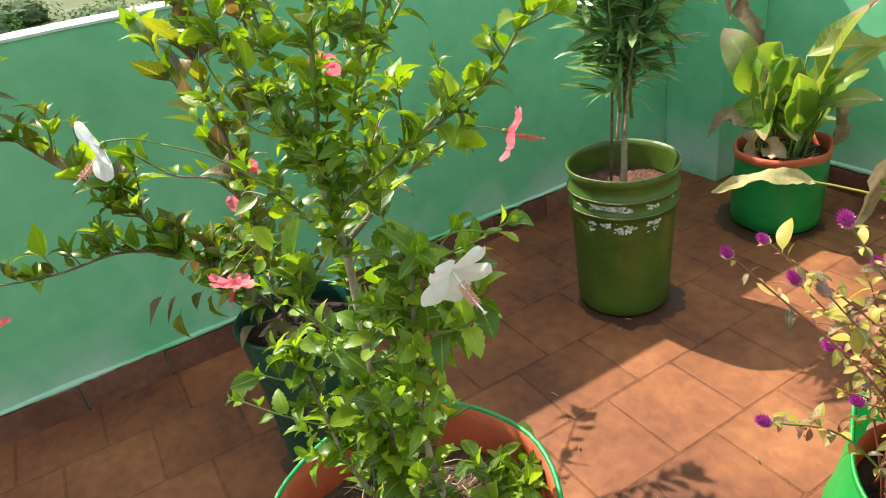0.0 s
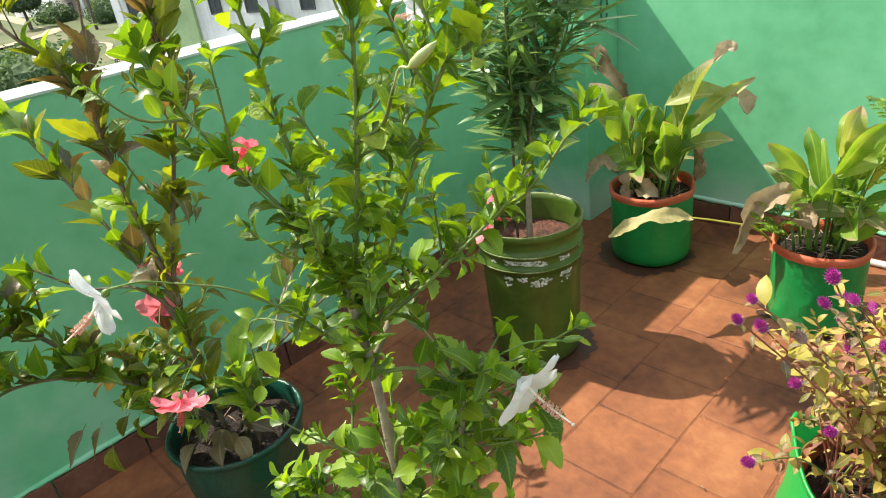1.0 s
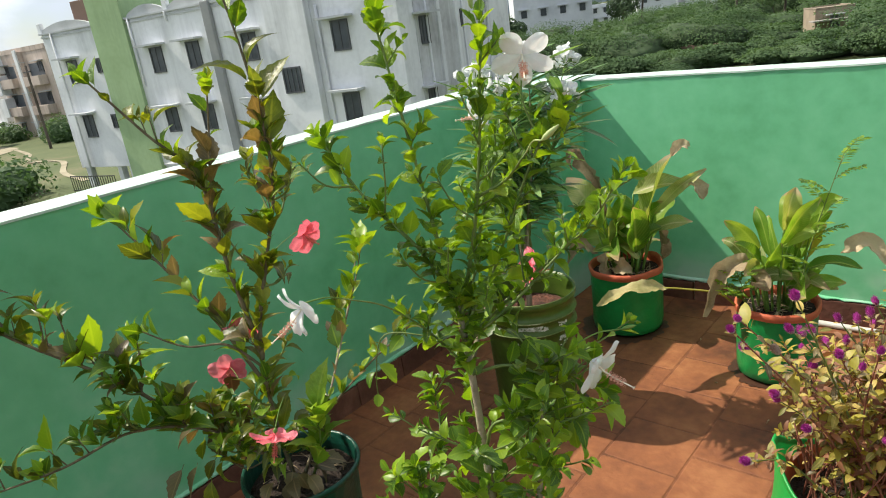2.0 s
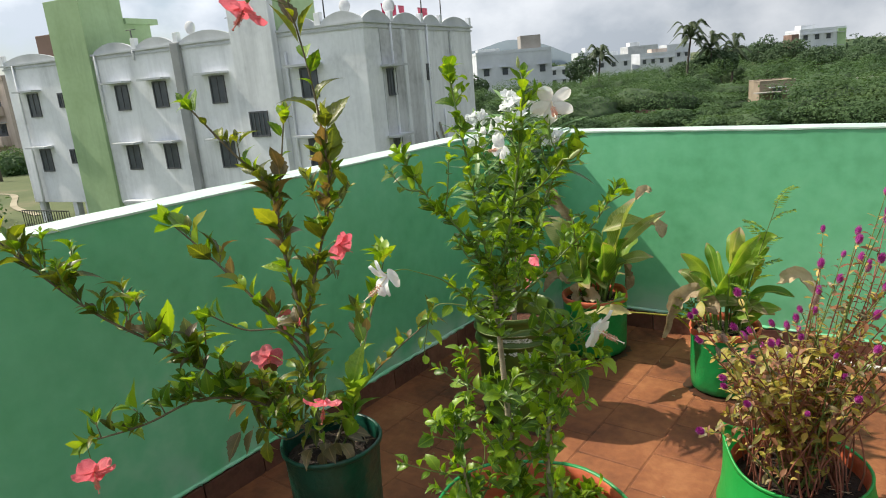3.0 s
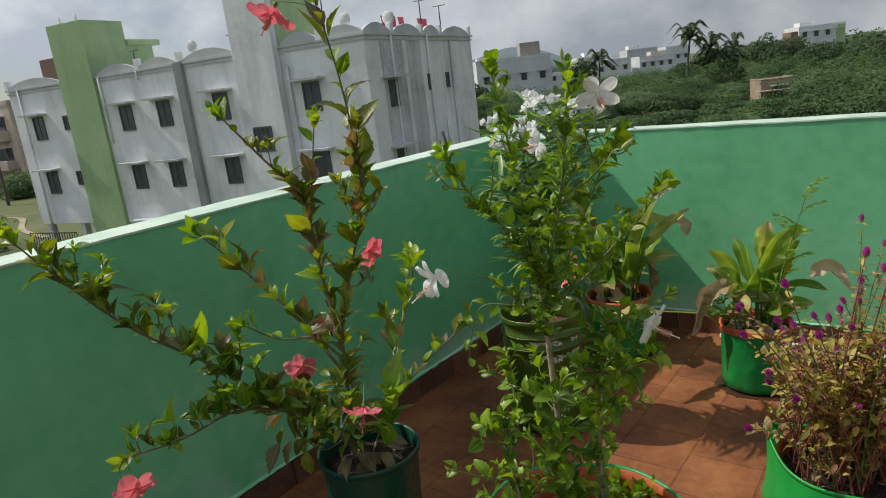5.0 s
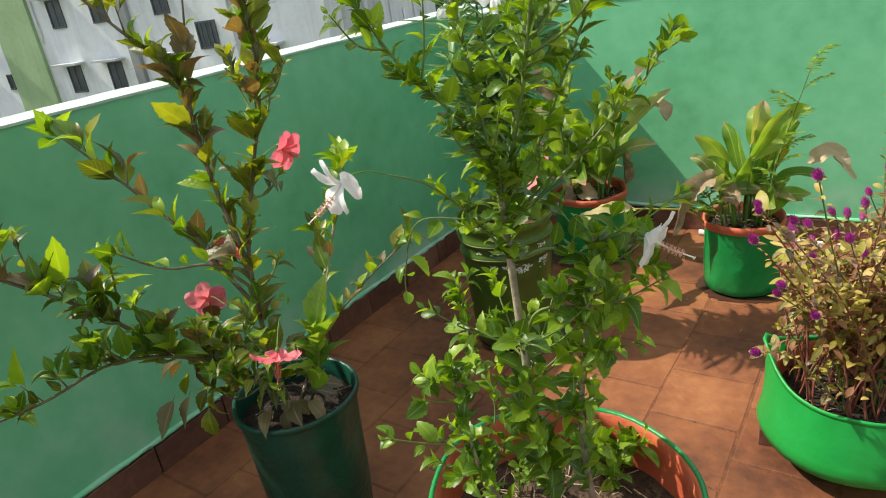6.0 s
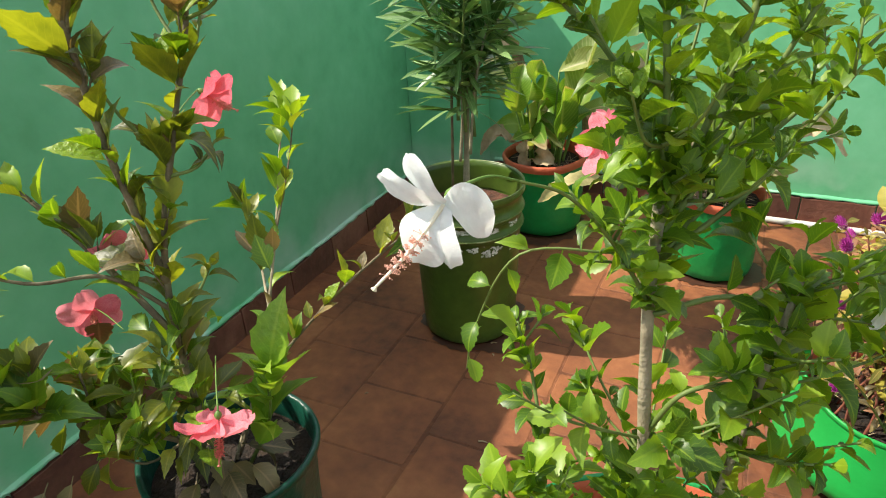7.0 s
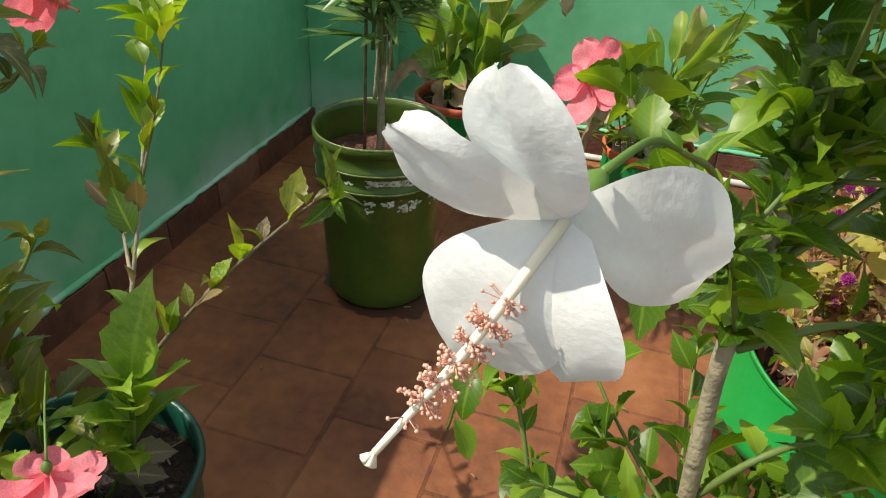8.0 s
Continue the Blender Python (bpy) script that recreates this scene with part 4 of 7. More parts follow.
def build_hibiscus_pink():
    s = Shrub("hibiscus", Vector((0.594, -1.962, 0.40)), "tall pink-flowering hibiscus with olive leaves in a dark pot", "shrub", 5, 0.85, Vector((0.588, -1.943, 0.356)), 1.072)
    mixed = [L_HIB_DARK, L_HIB, L_HIB_DARK, L_HIB_DARK, L_HIB_OLD, L_HIB, L_HIB_DARK]
    s.large, s.sparse = 1.14, 1.3
    main = s.branch([(0.60, -1.965, 0.37), (0.588, -1.975, 0.56), (0.592, -1.965, 0.73), (0.62, -1.93, 0.88), (0.644, -1.906, 0.99), (0.648, -1.901, 1.11), (0.640, -1.91, 1.26), (0.622, -1.93, 1.42)], 0.0046, 0.0016, M_STEM, "stem")
    s.dress(main, 0.10, 0.72, 0.024, 0.052, mixed, 0.75, 0.6, per=2)
    s.rosettes(main, 0.12, 0.72, 0.032, 0.072, mixed, M_STEM, 0.024)
    s.dress(main, 0.66, 1.0, 0.021, 0.074, mixed, 0.85, 0.55)
    s.tip(main[-1], Vector((-0.1, 0, 1)).normalized(), 0.05, L_HIB, 5)
    s.twigs(main, 0.15, 0.65, 8, 0.10, M_SHOOT, L_HIB_DARK, 0.043)
    b = s.branch([(0.59, -1.97, 0.70), (0.575, -1.985, 0.87), (0.566, -1.993, 1.03), (0.525, -2.04, 1.115), (0.474, -2.097, 1.222)], 0.0045, 0.0016, M_STEM)
    s.dress(b, 0.05, 0.6, 0.026, 0.050, mixed, 0.7, 0.6, per=2)
    s.rosettes(b, 0.1, 0.8, 0.032, 0.066, mixed, M_STEM, 0.02)
    s.dress(b, 0.55, 1.0, 0.036, 0.058, mixed)
    s.tip(b[-1], (b[-1] - b[-3]).normalized(), 0.05, L_HIB, 6)
    c = s.branch([b[11], (0.585, -1.97, 1.08), (0.600, -1.955, 1.19)], 0.0022, 0.0013, M_STEM)
    s.dress(c, 0.2, 1.0, 0.026, 0.055, mixed)
    s.tip(c[-1], Vector((0, 0, 1)), 0.045, L_HIB, 5)
    b = s.branch([(0.59, -1.98, 0.46), (0.486, -2.084, 0.575), (0.416, -2.163, 0.69), (0.321, -2.271, 0.804), (0.26, -2.34, 0.905), (0.189, -2.42, 1.045)], 0.0046, 0.0016, M_STEM)
    s.dress(b, 0.08, 0.85, 0.034, 0.056, mixed, 0.7, 0.6, per=2)
    s.rosettes(b, 0.06, 0.92, 0.030, 0.078, mixed, M_STEM, 0.028)
    s.twigs(b, 0.02, 0.55, 7, 0.10, M_STEM, [L_HIB, L_HIB_DARK], 0.052, Vector((0, 0, 0.9)))
    s.dress(b, 0.75, 1.0, 0.020, 0.052, mixed, 0.6, 0.8)
    s.tip(b[-1], (b[-1] - b[-3]).normalized(), 0.06, L_HIB, 8)
    s.twigs(b, 0.15, 0.8, 9, 0.09, M_SHOOT, L_HIB, 0.043)
    b = s.branch([(0.587, -1.975, 0.63), (0.46, -1.978, 0.745), (0.31, -1.992, 0.855), (0.161, -2.005, 0.948)], 0.0042, 0.0018, M_STEM)
    s.dress(b, 0.1, 0.95, 0.030, 0.066, mixed, 0.6, 0.75)
    s.rosettes(b, 0.15, 0.9, 0.045, 0.076, mixed, M_STEM, 0.014, 4)
    s.tip(b[-1], (b[-1] - b[-3]).normalized(), 0.068, L_HIB, 8)
    b = s.branch([(0.588, -1.98, 0.44), (0.565, -2.015, 0.504), (0.513, -2.083, 0.573), (0.474, -2.186, 0.615), (0.471, -2.304, 0.616), (0.461, -2.414, 0.631)], 0.0042, 0.0016, M_STEM)
    s.dress(b, 0.1, 1.0, 0.022, 0.050, mixed, 0.7, 0.6, per=2, droop=0.05)
    s.rosettes(b, 0.3, 1.0, 0.036, 0.066, [L_HIB], M_STEM, 0.02)
    s.twigs(b, 0.15, 0.6, 7, 0.09, M_SHOOT, L_HIB, 0.043)
    s.tip(b[-1], (b[-1] - b[-3]).normalized(), 0.055, L_HIB, 6)
    low = b[-1]
    b = s.branch([(0.59, -1.97, 0.66), (0.55, -2.01, 0.72), (0.501, -2.067, 0.734), (0.45, -2.124, 0.786)], 0.003, 0.0014, M_STEM)
    s.dress(b, 0.2, 1.0, 0.024, 0.052, L_HIB)
    s.tip(b[-1], (b[-1] - b[-3]).normalized(), 0.05, L_HIB, 6)
    b = s.branch([(0.61, -1.95, 0.42), (0.645, -1.905, 0.53), (0.713, -1.835, 0.625), (0.79, -1.785, 0.70), (0.83, -1.83, 0.73)], 0.0026, 0.0011, M_STEM)
    s.dress(b, 0.1, 1.0, 0.024, 0.042, mixed, per=2)
    s.tip(b[-1], (b[-1] - b[-3]).normalized(), 0.035, L_HIB, 4)
    b = s.branch([(0.61, -1.955, 0.42), (0.606, -1.87, 0.52), (0.560, -1.745, 0.645), (0.524, -1.665, 0.73), (0.497, -1.608, 0.79)], 0.0030, 0.0014, M_TRUNK)
    s.dress(b, 0.3, 1.0, 0.018, 0.048, [L_HIB, L_HIB, L_HIB_OLD], 0.6, 0.9)
    s.tip(b[-1], (b[-1] - b[-3]).normalized(), 0.060, L_HIB, 6)
    fork = s.branch([b[14], (0.560, -1.690, 0.735), (0.552, -1.650, 0.800)], 0.0018, 0.0010, M_STEM)
    s.dress(fork, 0.2, 1.0, 0.018, 0.044, [L_HIB, L_HIB, L_HIB_DARK], 0.6, 0.9)
    s.tip(fork[-1], (fork[-1] - fork[-3]).normalized(), 0.050, L_HIB, 5)
    b = s.branch([b[10], (0.47, -1.69, 0.59), (0.391, -1.619, 0.618)], 0.0022, 0.0012, M_TRUNK)
    s.dress(b, 0.3, 1.0, 0.026, 0.052, mixed, 0.7, 0.6, per=2)
    s.tip(b[-1], (b[-1] - b[-3]).normalized(), 0.060, L_HIB, 6)
    # the shoot beside the stem, its leaves brightened as if sunlit
    b = s.branch([(0.62, -1.95, 0.40), (0.672, -1.945, 0.50), (0.695, -1.955, 0.585)], 0.0032, 0.0016, M_SHOOT)
    s.dress(b, 0.25, 1.0, 0.018, 0.082, L_SUNLIT, 0.75, 0.75, per=2)
    s.tip(b[-1], Vector((0.1, 0, 1)).normalized(), 0.074, L_SUNLIT, 7)
    # low leaves round the stem foot: green ones rising, bronzed ones drooping to the west
    for k in range(60):
        a = s.rng.uniform(0, 6.28)
        d = Vector((math.cos(a), math.sin(a), 0))
        p = Vector((0.585, -1.985, s.rng.uniform(0.46, 0.62))) + d * s.rng.uniform(0.01, 0.09)
        s.leaf(p, d + Vector((-0.1, -0.1, s.rng.uniform(-0.1, 1.1))), s.rng.uniform(0.036, 0.058), s.rng.choice([L_HIB, L_HIB_DARK]))
    for k in range(22):
        a = radians(s.rng.uniform(150, 300))
        d = Vector((math.cos(a), math.sin(a), 0))
        p = Vector((0.56, -2.01, s.rng.uniform(0.49, 0.60))) + d * s.rng.uniform(0.03, 0.15)
        s.leaf(p, d * 0.5 + Vector((0, 0, s.rng.uniform(-1.2, -0.3))), s.rng.uniform(0.045, 0.068), s.rng.choice([L_HIB_OLD, L_HIB_OLD, L_HIB_DARK]))
    for k in range(9):
        a = s.rng.uniform(-1.4, 1.0)
        d = Vector((math.cos(a), math.sin(a), 0))
        p = Vector((0.60, -1.97, s.rng.uniform(0.425, 0.47))) + d * s.rng.uniform(0.0, 0.07)
        s.leaf(p, d + Vector((0, 0, s.rng.uniform(-0.3, 0.15))), s.rng.uniform(0.045, 0.065), L_HIB_OLD)
    pink = dict(petals=PETAL_PINK, stamen=M_STAMEN_P, anther=M_STAMEN_P)
    flower(s, (0.500, -1.762, 0.851), (0.86, -0.02, -0.38), 0.043, stalk_from=(0.60, -1.93, 0.86), spin=0.4, open_=0.8, **pink)
    flower(s, (0.715, -2.055, 0.610), (0.12, -0.36, -0.92), 0.039, stalk_from=(0.66, -1.99, 0.63), spin=0.2, open_=1.2, **pink)
    flower(s, (0.398, -1.942, 0.598), (0.75, -0.55, -0.1), 0.038, stalk_from=(0.52, -1.99, 0.63), column=0.9, **pink)
    flower(s, (0.499, -1.948, 0.717), (0.6, -0.5, -0.5), 0.036, stalk_from=(0.53, -1.95, 0.70), **pink)
    flower(s, (0.568, -1.985, 1.400), (-0.1, -0.45, -0.7), 0.050, stalk_from=(0.626, -1.925, 1.39), spin=0.6, open_=0.85, **pink)
    flower(s, (0.502, -2.428, 0.592), (0.65, -0.25, -0.5), 0.038, stalk_from=tuple(low), spin=0.3, open_=1.3, **pink)
    s.settle()
    return s


def build_hibiscus_white():
    s = Shrub("hibiscus", Vector((1.136, -1.975, 0.35)), "bushy hibiscus with bright green leaves and white flowers", "shrub", 8, 0.0, Vector((1.171, -1.959, 0.312)), 1.061)
    lf = [L_ROUND, L_ROUND, L_HIB]
    tuft = L_ROUND
    trunk = s.branch([(1.135, -1.955, 0.33), (1.125, -1.985, 0.50), (1.118, -1.99, 0.65), (1.108, -1.985, 0.78), (1.108, -1.995, 0.90)], 0.0062, 0.0046, M_TRUNK, "trunk")
    s.dress(trunk, 0.2, 0.55, 0.018, 0.042, lf, per=2, droop=0.3)
    s.rosettes(trunk, 0.2, 0.58, 0.024, 0.042, lf, M_SHOOT, 0.04)
    s.dress(trunk, 0.80, 1.0, 0.007, 0.034, lf, per=3)
    ups = [
        ([(1.108, -1.995, 0.88), (1.105, -2.008, 0.965), (1.089, -2.017, 1.10), (1.071, -2.027, 1.245)], 0.0029),
        ([(1.110, -1.995, 0.87), (1.142, -1.987, 0.987), (1.159, -1.978, 1.096), (1.172, -1.971, 1.225)], 0.0029),
        ([(1.108, -1.99, 0.88), (1.081, -2.021, 0.972), (1.037, -2.046, 1.032), (0.991, -2.071, 1.122)], 0.0022),
        ([(1.112, -1.99, 0.86), (1.152, -1.965, 0.94), (1.204, -1.945, 1.065), (1.236, -1.92, 1.124)], 0.0022),
        ([(1.110, -1.985, 0.85), (1.10, -1.93, 0.95), (1.10, -1.87, 1.05), (1.11, -1.84, 1.13)], 0.0022),
        ([(1.112, -1.99, 0.84), (1.16, -1.92, 0.90), (1.22, -1.86, 0.96), (1.26, -1.83, 1.03)], 0.0024),
    ]
    for pts, r in ups:
        b = s.branch(pts, r, 0.0013, M_SHOOT)
        s.dress(b, 0.02, 0.55, 0.017, 0.031, lf, 0.75, 0.45, per=2)
        s.rosettes(b, 0.02, 0.9, 0.027, 0.031, lf, M_SHOOT)
        s.dress(b, 0.55, 1.0, 0.018, 0.031, lf, 0.6, 0.7, per=2)
        s.tip(b[-1], (b[-1] - b[-3]).normalized(), 0.040, tuft, 6)
        s.twigs(b, 0.05, 0.75, 4, 0.07, M_SHOOT, lf, 0.033, r=0.0014)
    # the shoot that carries the near white flower
    b = s.branch([(1.109, -1.992, 0.80), (1.086, -2.03, 0.865), (1.066, -2.075, 0.915), (1.050, -2.118, 0.940)], 0.0018, 0.0008, M_SHOOT)
    s.dress(b, 0.1, 0.6, 0.014, 0.030, lf, per=2)
    s.rosettes(b, 0.1, 0.55, 0.03, 0.032, lf, M_SHOOT)
    near = b[-1]
    b = s.branch([b[6], (1.03, -2.055, 0.86), (0.995, -2.05, 0.79), (0.985, -2.045, 0.745)], 0.0010, 0.0007, M_SHOOT)
    s.dress(b, 0.2, 1.0, 0.020, 0.032, lf, droop=0.4)
    b = s.branch([(1.108, -1.985, 0.80), (1.06, -1.88, 0.83), (1.03, -1.78, 0.85)], 0.004, 0.0018, M_STEM)
    s.dress(b, 0.2, 1.0, 0.016, 0.036, lf, 0.6, 0.7, per=2)
    s.tip(b[-1], Vector((-0.3, 0.8, 0.4)).normalized(), 0.05, tuft, 6)
    pink_from = b[-1]
    # two lower stems from the soil
    low = s.branch([(1.185, -1.94, 0.33), (1.178, -1.965, 0.54), (1.191, -1.961, 0.70), (1.205, -1.954, 0.82)], 0.0055, 0.0025, M_TRUNK, "stem")
    s.dress(low, 0.2, 1.0, 0.014, 0.038, lf, per=2)
    s.rosettes(low, 0.25, 1.0, 0.021, 0.042, lf, M_SHOOT, 0.035)
    s.twigs(low, 0.25, 0.95, 11, 0.11, M_SHOOT, lf, 0.038, Vector((0, 0, 0.1)), 0.0014)
    s.tip(low[-1], Vector((0, 0, 1)), 0.045, tuft, 6)
    low2 = s.branch([(1.10, -1.99, 0.34), (1.06, -2.03, 0.46), (1.045, -2.045, 0.58), (1.04, -2.05, 0.66)], 0.0035, 0.0018, M_TRUNK, "stem")
    s.dress(low2, 0.15, 1.0, 0.016, 0.038, lf, per=2)
    s.rosettes(low2, 0.3, 1.0, 0.028, 0.044, lf, M_SHOOT, 0.03)
    s.twigs(low2, 0.2, 0.9, 8, 0.10, M_SHOOT, lf, 0.038, Vector((-0.2, -0.2, 0.2)), 0.0014)
    s.tip(low2[-1], Vector((0, 0, 1)), 0.04, tuft, 6)
    low3 = s.branch([(1.13, -1.97, 0.40), (1.14, -2.0, 0.52), (1.11, -2.02, 0.62)], 0.003, 0.0016, M_SHOOT, "stem")
    s.dress(low3, 0.1, 1.0, 0.014, 0.038, lf, per=2)
    s.rosettes(low3, 0.3, 1.0, 0.028, 0.044, lf, M_SHOOT, 0.03)
    # side shoots reaching out from the trunk
    for pts, size in (([(1.110, -1.99, 0.835), (1.165, -1.954, 0.888), (1.194, -1.917, 0.925), (1.222, -1.884, 0.962)], 0.027),
                      ([(1.112, -1.988, 0.79), (1.159, -1.971, 0.806), (1.208, -1.947, 0.788), (1.261, -1.915, 0.772)], 0.035),
                      ([(1.119, -1.989, 0.68), (1.143, -1.991, 0.728), (1.187, -1.96, 0.728), (1.235, -1.925, 0.726)], 0.036),
                      ([(1.045, -2.045, 0.58), (1.030, -1.99, 0.635), (1.011, -1.959, 0.685), (0.992, -1.944, 0.726)], 0.032)):
        b = s.branch(pts, 0.0024, 0.0012, M_SHOOT)
        s.dress(b, 0.3, 1.0, 0.020, size, lf, 0.7, 0.4, per=2)
        s.rosettes(b, 0.35, 1.0, 0.034, size, lf, M_SHOOT, 0.02)
        s.tip(b[-1], (b[-1] - b[-3]).normalized(), size * 1.1, tuft, 5)
    s.twigs(trunk, 0.15, 0.62, 15, 0.14, M_SHOOT, lf, 0.038, Vector((0, 0, 0.15)), 0.0014)
    white = dict(petals=PETAL_WHITE, stamen=M_STAMEN_W, anther=M_ANTHER)
    flower(s, (1.031, -2.168, 0.946), (-0.42, -0.61, -0.67), 0.0335, stalk_from=tuple(near), column=1.55, tips=[
        (-0.0125, -0.0140, 0.0235, 1.0, 0.15), (-0.0275, -0.0120, 0.0105, 1.0, 0.35), (-0.0155, -0.0100, -0.0275, 1.15, 0.1), (0.0010, -0.0085, -0.0280, 1.35, -0.2), (0.0240, -0.0060, -0.0005, 1.85, -0.4)], **white)
    flower(s, (1.262, -1.944, 0.822), (0.74, -0.02, -0.34), 0.040, stalk_from=(1.21, -1.95, 0.81), spin=0.5, open_=1.12, column=1.4, **white)
    flower(s, (1.205, -1.947, 1.182), (0.45, -0.66, -0.40), 0.037, stalk_from=(1.20, -1.95, 1.12), spin=0.5, open_=1.12, column=1.5, wide=0.85, **white)
    flower(s, (1.000, -1.690, 0.813), (0.64, 0.68, -0.32), 0.038, PETAL_PINK, M_STAMEN_P, M_STAMEN_P, tuple(pink_from), open_=1.15)
    b = s.branch([(1.150, -1.983, 1.03), (1.20, -1.995, 1.055), (1.245, -2.018, 1.09)], 0.0020, 0.0012, M_SHOOT)
    s.dress(b, 0.1, 0.9, 0.018, 0.028, lf, 0.6, 0.7, per=2)
    bud(s, (1.271, -2.026, 1.106), (0.5, 0.5, 0.5), 0.022, M_BUD, tuple(b[-1]))
    bud(s, (1.166, -1.975, 1.235), (0.1, -0.2, 1), 0.018, M_BUD, tuple((1.170, -1.972, 1.222)))
    b = s.branch([(1.10, -1.90, 0.99), (1.05, -1.82, 1.04), (1.01, -1.77, 1.07)], 0.0022, 0.0012, M_SHOOT)
    s.dress(b, 0.1, 0.9, 0.018, 0.030, lf, 0.6, 0.7, per=2)
    flower(s, (0.985, -1.742, 1.084), (-0.35, -0.75, -0.1), 0.034, stalk_from=tuple(b[-1]), spin=0.5, open_=1.15, **white)
    bud(s, (1.290, -1.92, 0.86), (0.8, 0.3, 0.3), 0.018, M_CALYX, (1.24, -1.945, 0.84))
    s.settle()
    return s


def build_oleander():
    s = Shrub("oleander", BUCKET + Vector((0, 0, 0.33)), "upright narrow-leaved shrub topped with white blossom clusters", "shrub", 13)
    narrow = [leaf_mesh("leaf", M_NARROW, 1, 0.135, d, 0.25, 0, 6, 0.45, w, 0.05) for d, w in ((0.12, 0.1), (0.25, -0.2), (0.40, 0.3), (0.03, 0.0))]
    rng = s.rng
    tops = []
    for k, (dx, dy, h) in enumerate([(0.02, 0.03, 1.12), (-0.07, -0.05, 1.06), (0.09, -0.02, 1.10), (-0.02, 0.10, 1.06), (0.13, 0.10, 1.08), (0.06, -0.10, 1.05), (-0.13, 0.04, 0.97), (0.17, 0.02, 1.0), (0.10, 0.16, 1.0), (-0.05, -0.13, 0.92)]):
        x0, y0 = BUCKET.x + rng.uniform(-0.012, 0.012), BUCKET.y + rng.uniform(-0.012, 0.012)
        low = 0.33 if k < 1 else 0.46 + 0.02 * k
        foot = (x0 + dx * 0.1, y0 + dy * 0.1, low) if k < 1 else (BUCKET.x + dx * 0.15, BUCKET.y + dy * 0.15, low)
        line = s.branch([foot, (x0 + dx * 0.2, y0 + dy * 0.2, low + 0.16), (x0 + dx * 0.6, y0 + dy * 0.6, 0.83), (BUCKET.x + dx, BUCKET.y + dy, h)], 0.0105 if k == 0 else 0.0045, 0.0016, M_TRUNK if k < 3 else M_SHOOT, "stem")
        s.dress(line, 0.38 if k < 1 else 0.22, 1.0, 0.026, 0.150, narrow, 1.15, 0.3, per=3, droop=0.12)
        tops.append(line[-1])
    for _ in range(60):
        a = rng.uniform(0, 6.28)
        d = Vector((math.cos(a), math.sin(a), rng.uniform(-0.7, 0.5)))
        s.leaf((BUCKET.x + 0.03 * d.x, BUCKET.y + 0.03 * d.y, rng.uniform(0.60, 0.84)), d, rng.uniform(0.08, 0.135), narrow)
    star = [petal_mesh("petal", M_WHITE, 1.0, 0.62, 0.35, 0.08, k + 7.7, 0.25) for k in range(2)]
    for top in tops[:8]:
        for _ in range(12):
            p = top + Vector((rng.uniform(-0.04, 0.04), rng.uniform(-0.04, 0.04), rng.uniform(-0.01, 0.045)))
            bm = bmesh.new()
            tube(bm, [top - s.at, (top + p) / 2 - s.at + Vector((0, 0, 0.008)), p - s.at], 0.0012, 0.0014, 5)
            head = part("flower", bm, M_CALYX, s.root, "small white blossom")
            axis = Vector((rng.uniform(-0.8, 0.8), rng.uniform(-0.8, 0.8), rng.uniform(0.2, 1.0))).normalized()
            wide_open = rng.choice((0.2, 0.35, 0.6, 0.9))
            side = axis.cross(Vector((0.2, 0.1, 1))).normalized()
            other = axis.cross(side)
            for j in range(5):
                a = j * 1.2566
                go = (math.cos(a) * side + math.sin(a) * other) * wide_open + axis * 0.8
                piece("petal", star[j % 2], head, aim(p - s.at, go, axis, rng.uniform(0.020, 0.031)))
    bm = bmesh.new()
    tube(bm, [Vector((-0.035, -0.01, -0.02)), Vector((-0.03, 0.0, 0.40)), Vector((-0.02, 0.01, 0.72))], 0.004, 0.0035, 6)
    part("stake", bm, M_STEM, s.root, "thin dark support stick")
    s.settle()


def blade(s, pts, width, material, facing, fold=0.3, wave=0.1, crinkle=0.0, stalk=0.0):
    """A broad leaf along a bent line: ribbed, folded on its midrib, wavy at the margin; crinkle: withered and shrunk."""
    line = curve_points(pts, 6)
    n = len(line) - 1
    rng = s.rng
    seed = rng.uniform(0, 50)
    bm = bmesh.new()
    rows = []
    for k, p in enumerate(line):
        u = k / n
        way = (line[min(k + 1, n)] - line[max(k - 1, 0)]).normalized()
        side = way.cross(facing)
        side = side.normalized() if side.length > 0.05 else Vector((1, 0, 0))
        up = side.cross(way)
        b = (u - stalk) / (1 - stalk)
        w = 0.004 if b <= 0 else max(0.003, 0.5 * width * math.sin(math.pi * min(1.0, b) ** 0.8) ** 0.65 if b < 1 else 0.003)
        row = []
        for j in range(7):
            v = j / 3 - 1
            x = w * v
            z = fold * abs(x) + 0.0025 * w / 0.04 * math.cos(v * 14) * (b > 0) + wave * w * math.sin(9 * u + 2 * v + seed) * abs(v)
            q = p - s.at + side * x + up * z
            if crinkle:
                q += crinkle * (0.3 + abs(v)) * Vector((noise.noise(q * 45 + Vector((seed, 0, 0))), noise.noise(q * 45 + Vector((0, seed, 0))), noise.noise(q * 45 + Vector((0, 0, seed)))))
            row.append(bm.verts.new(q))
        rows.append(row)
    for a, c in zip(rows, rows[1:]):
        for j in range(6):
            bm.faces.new((a[j], a[j + 1], c[j + 1], c[j]))
    ob = part("leaf", bm, material, s.root, "withered brown leaf" if crinkle else "")
    spread_uv(ob.data, [((i % 7) / 6, max(0.0, ((i // 7) / n - stalk) / (1 - stalk))) for i in range(7 * (n + 1))])


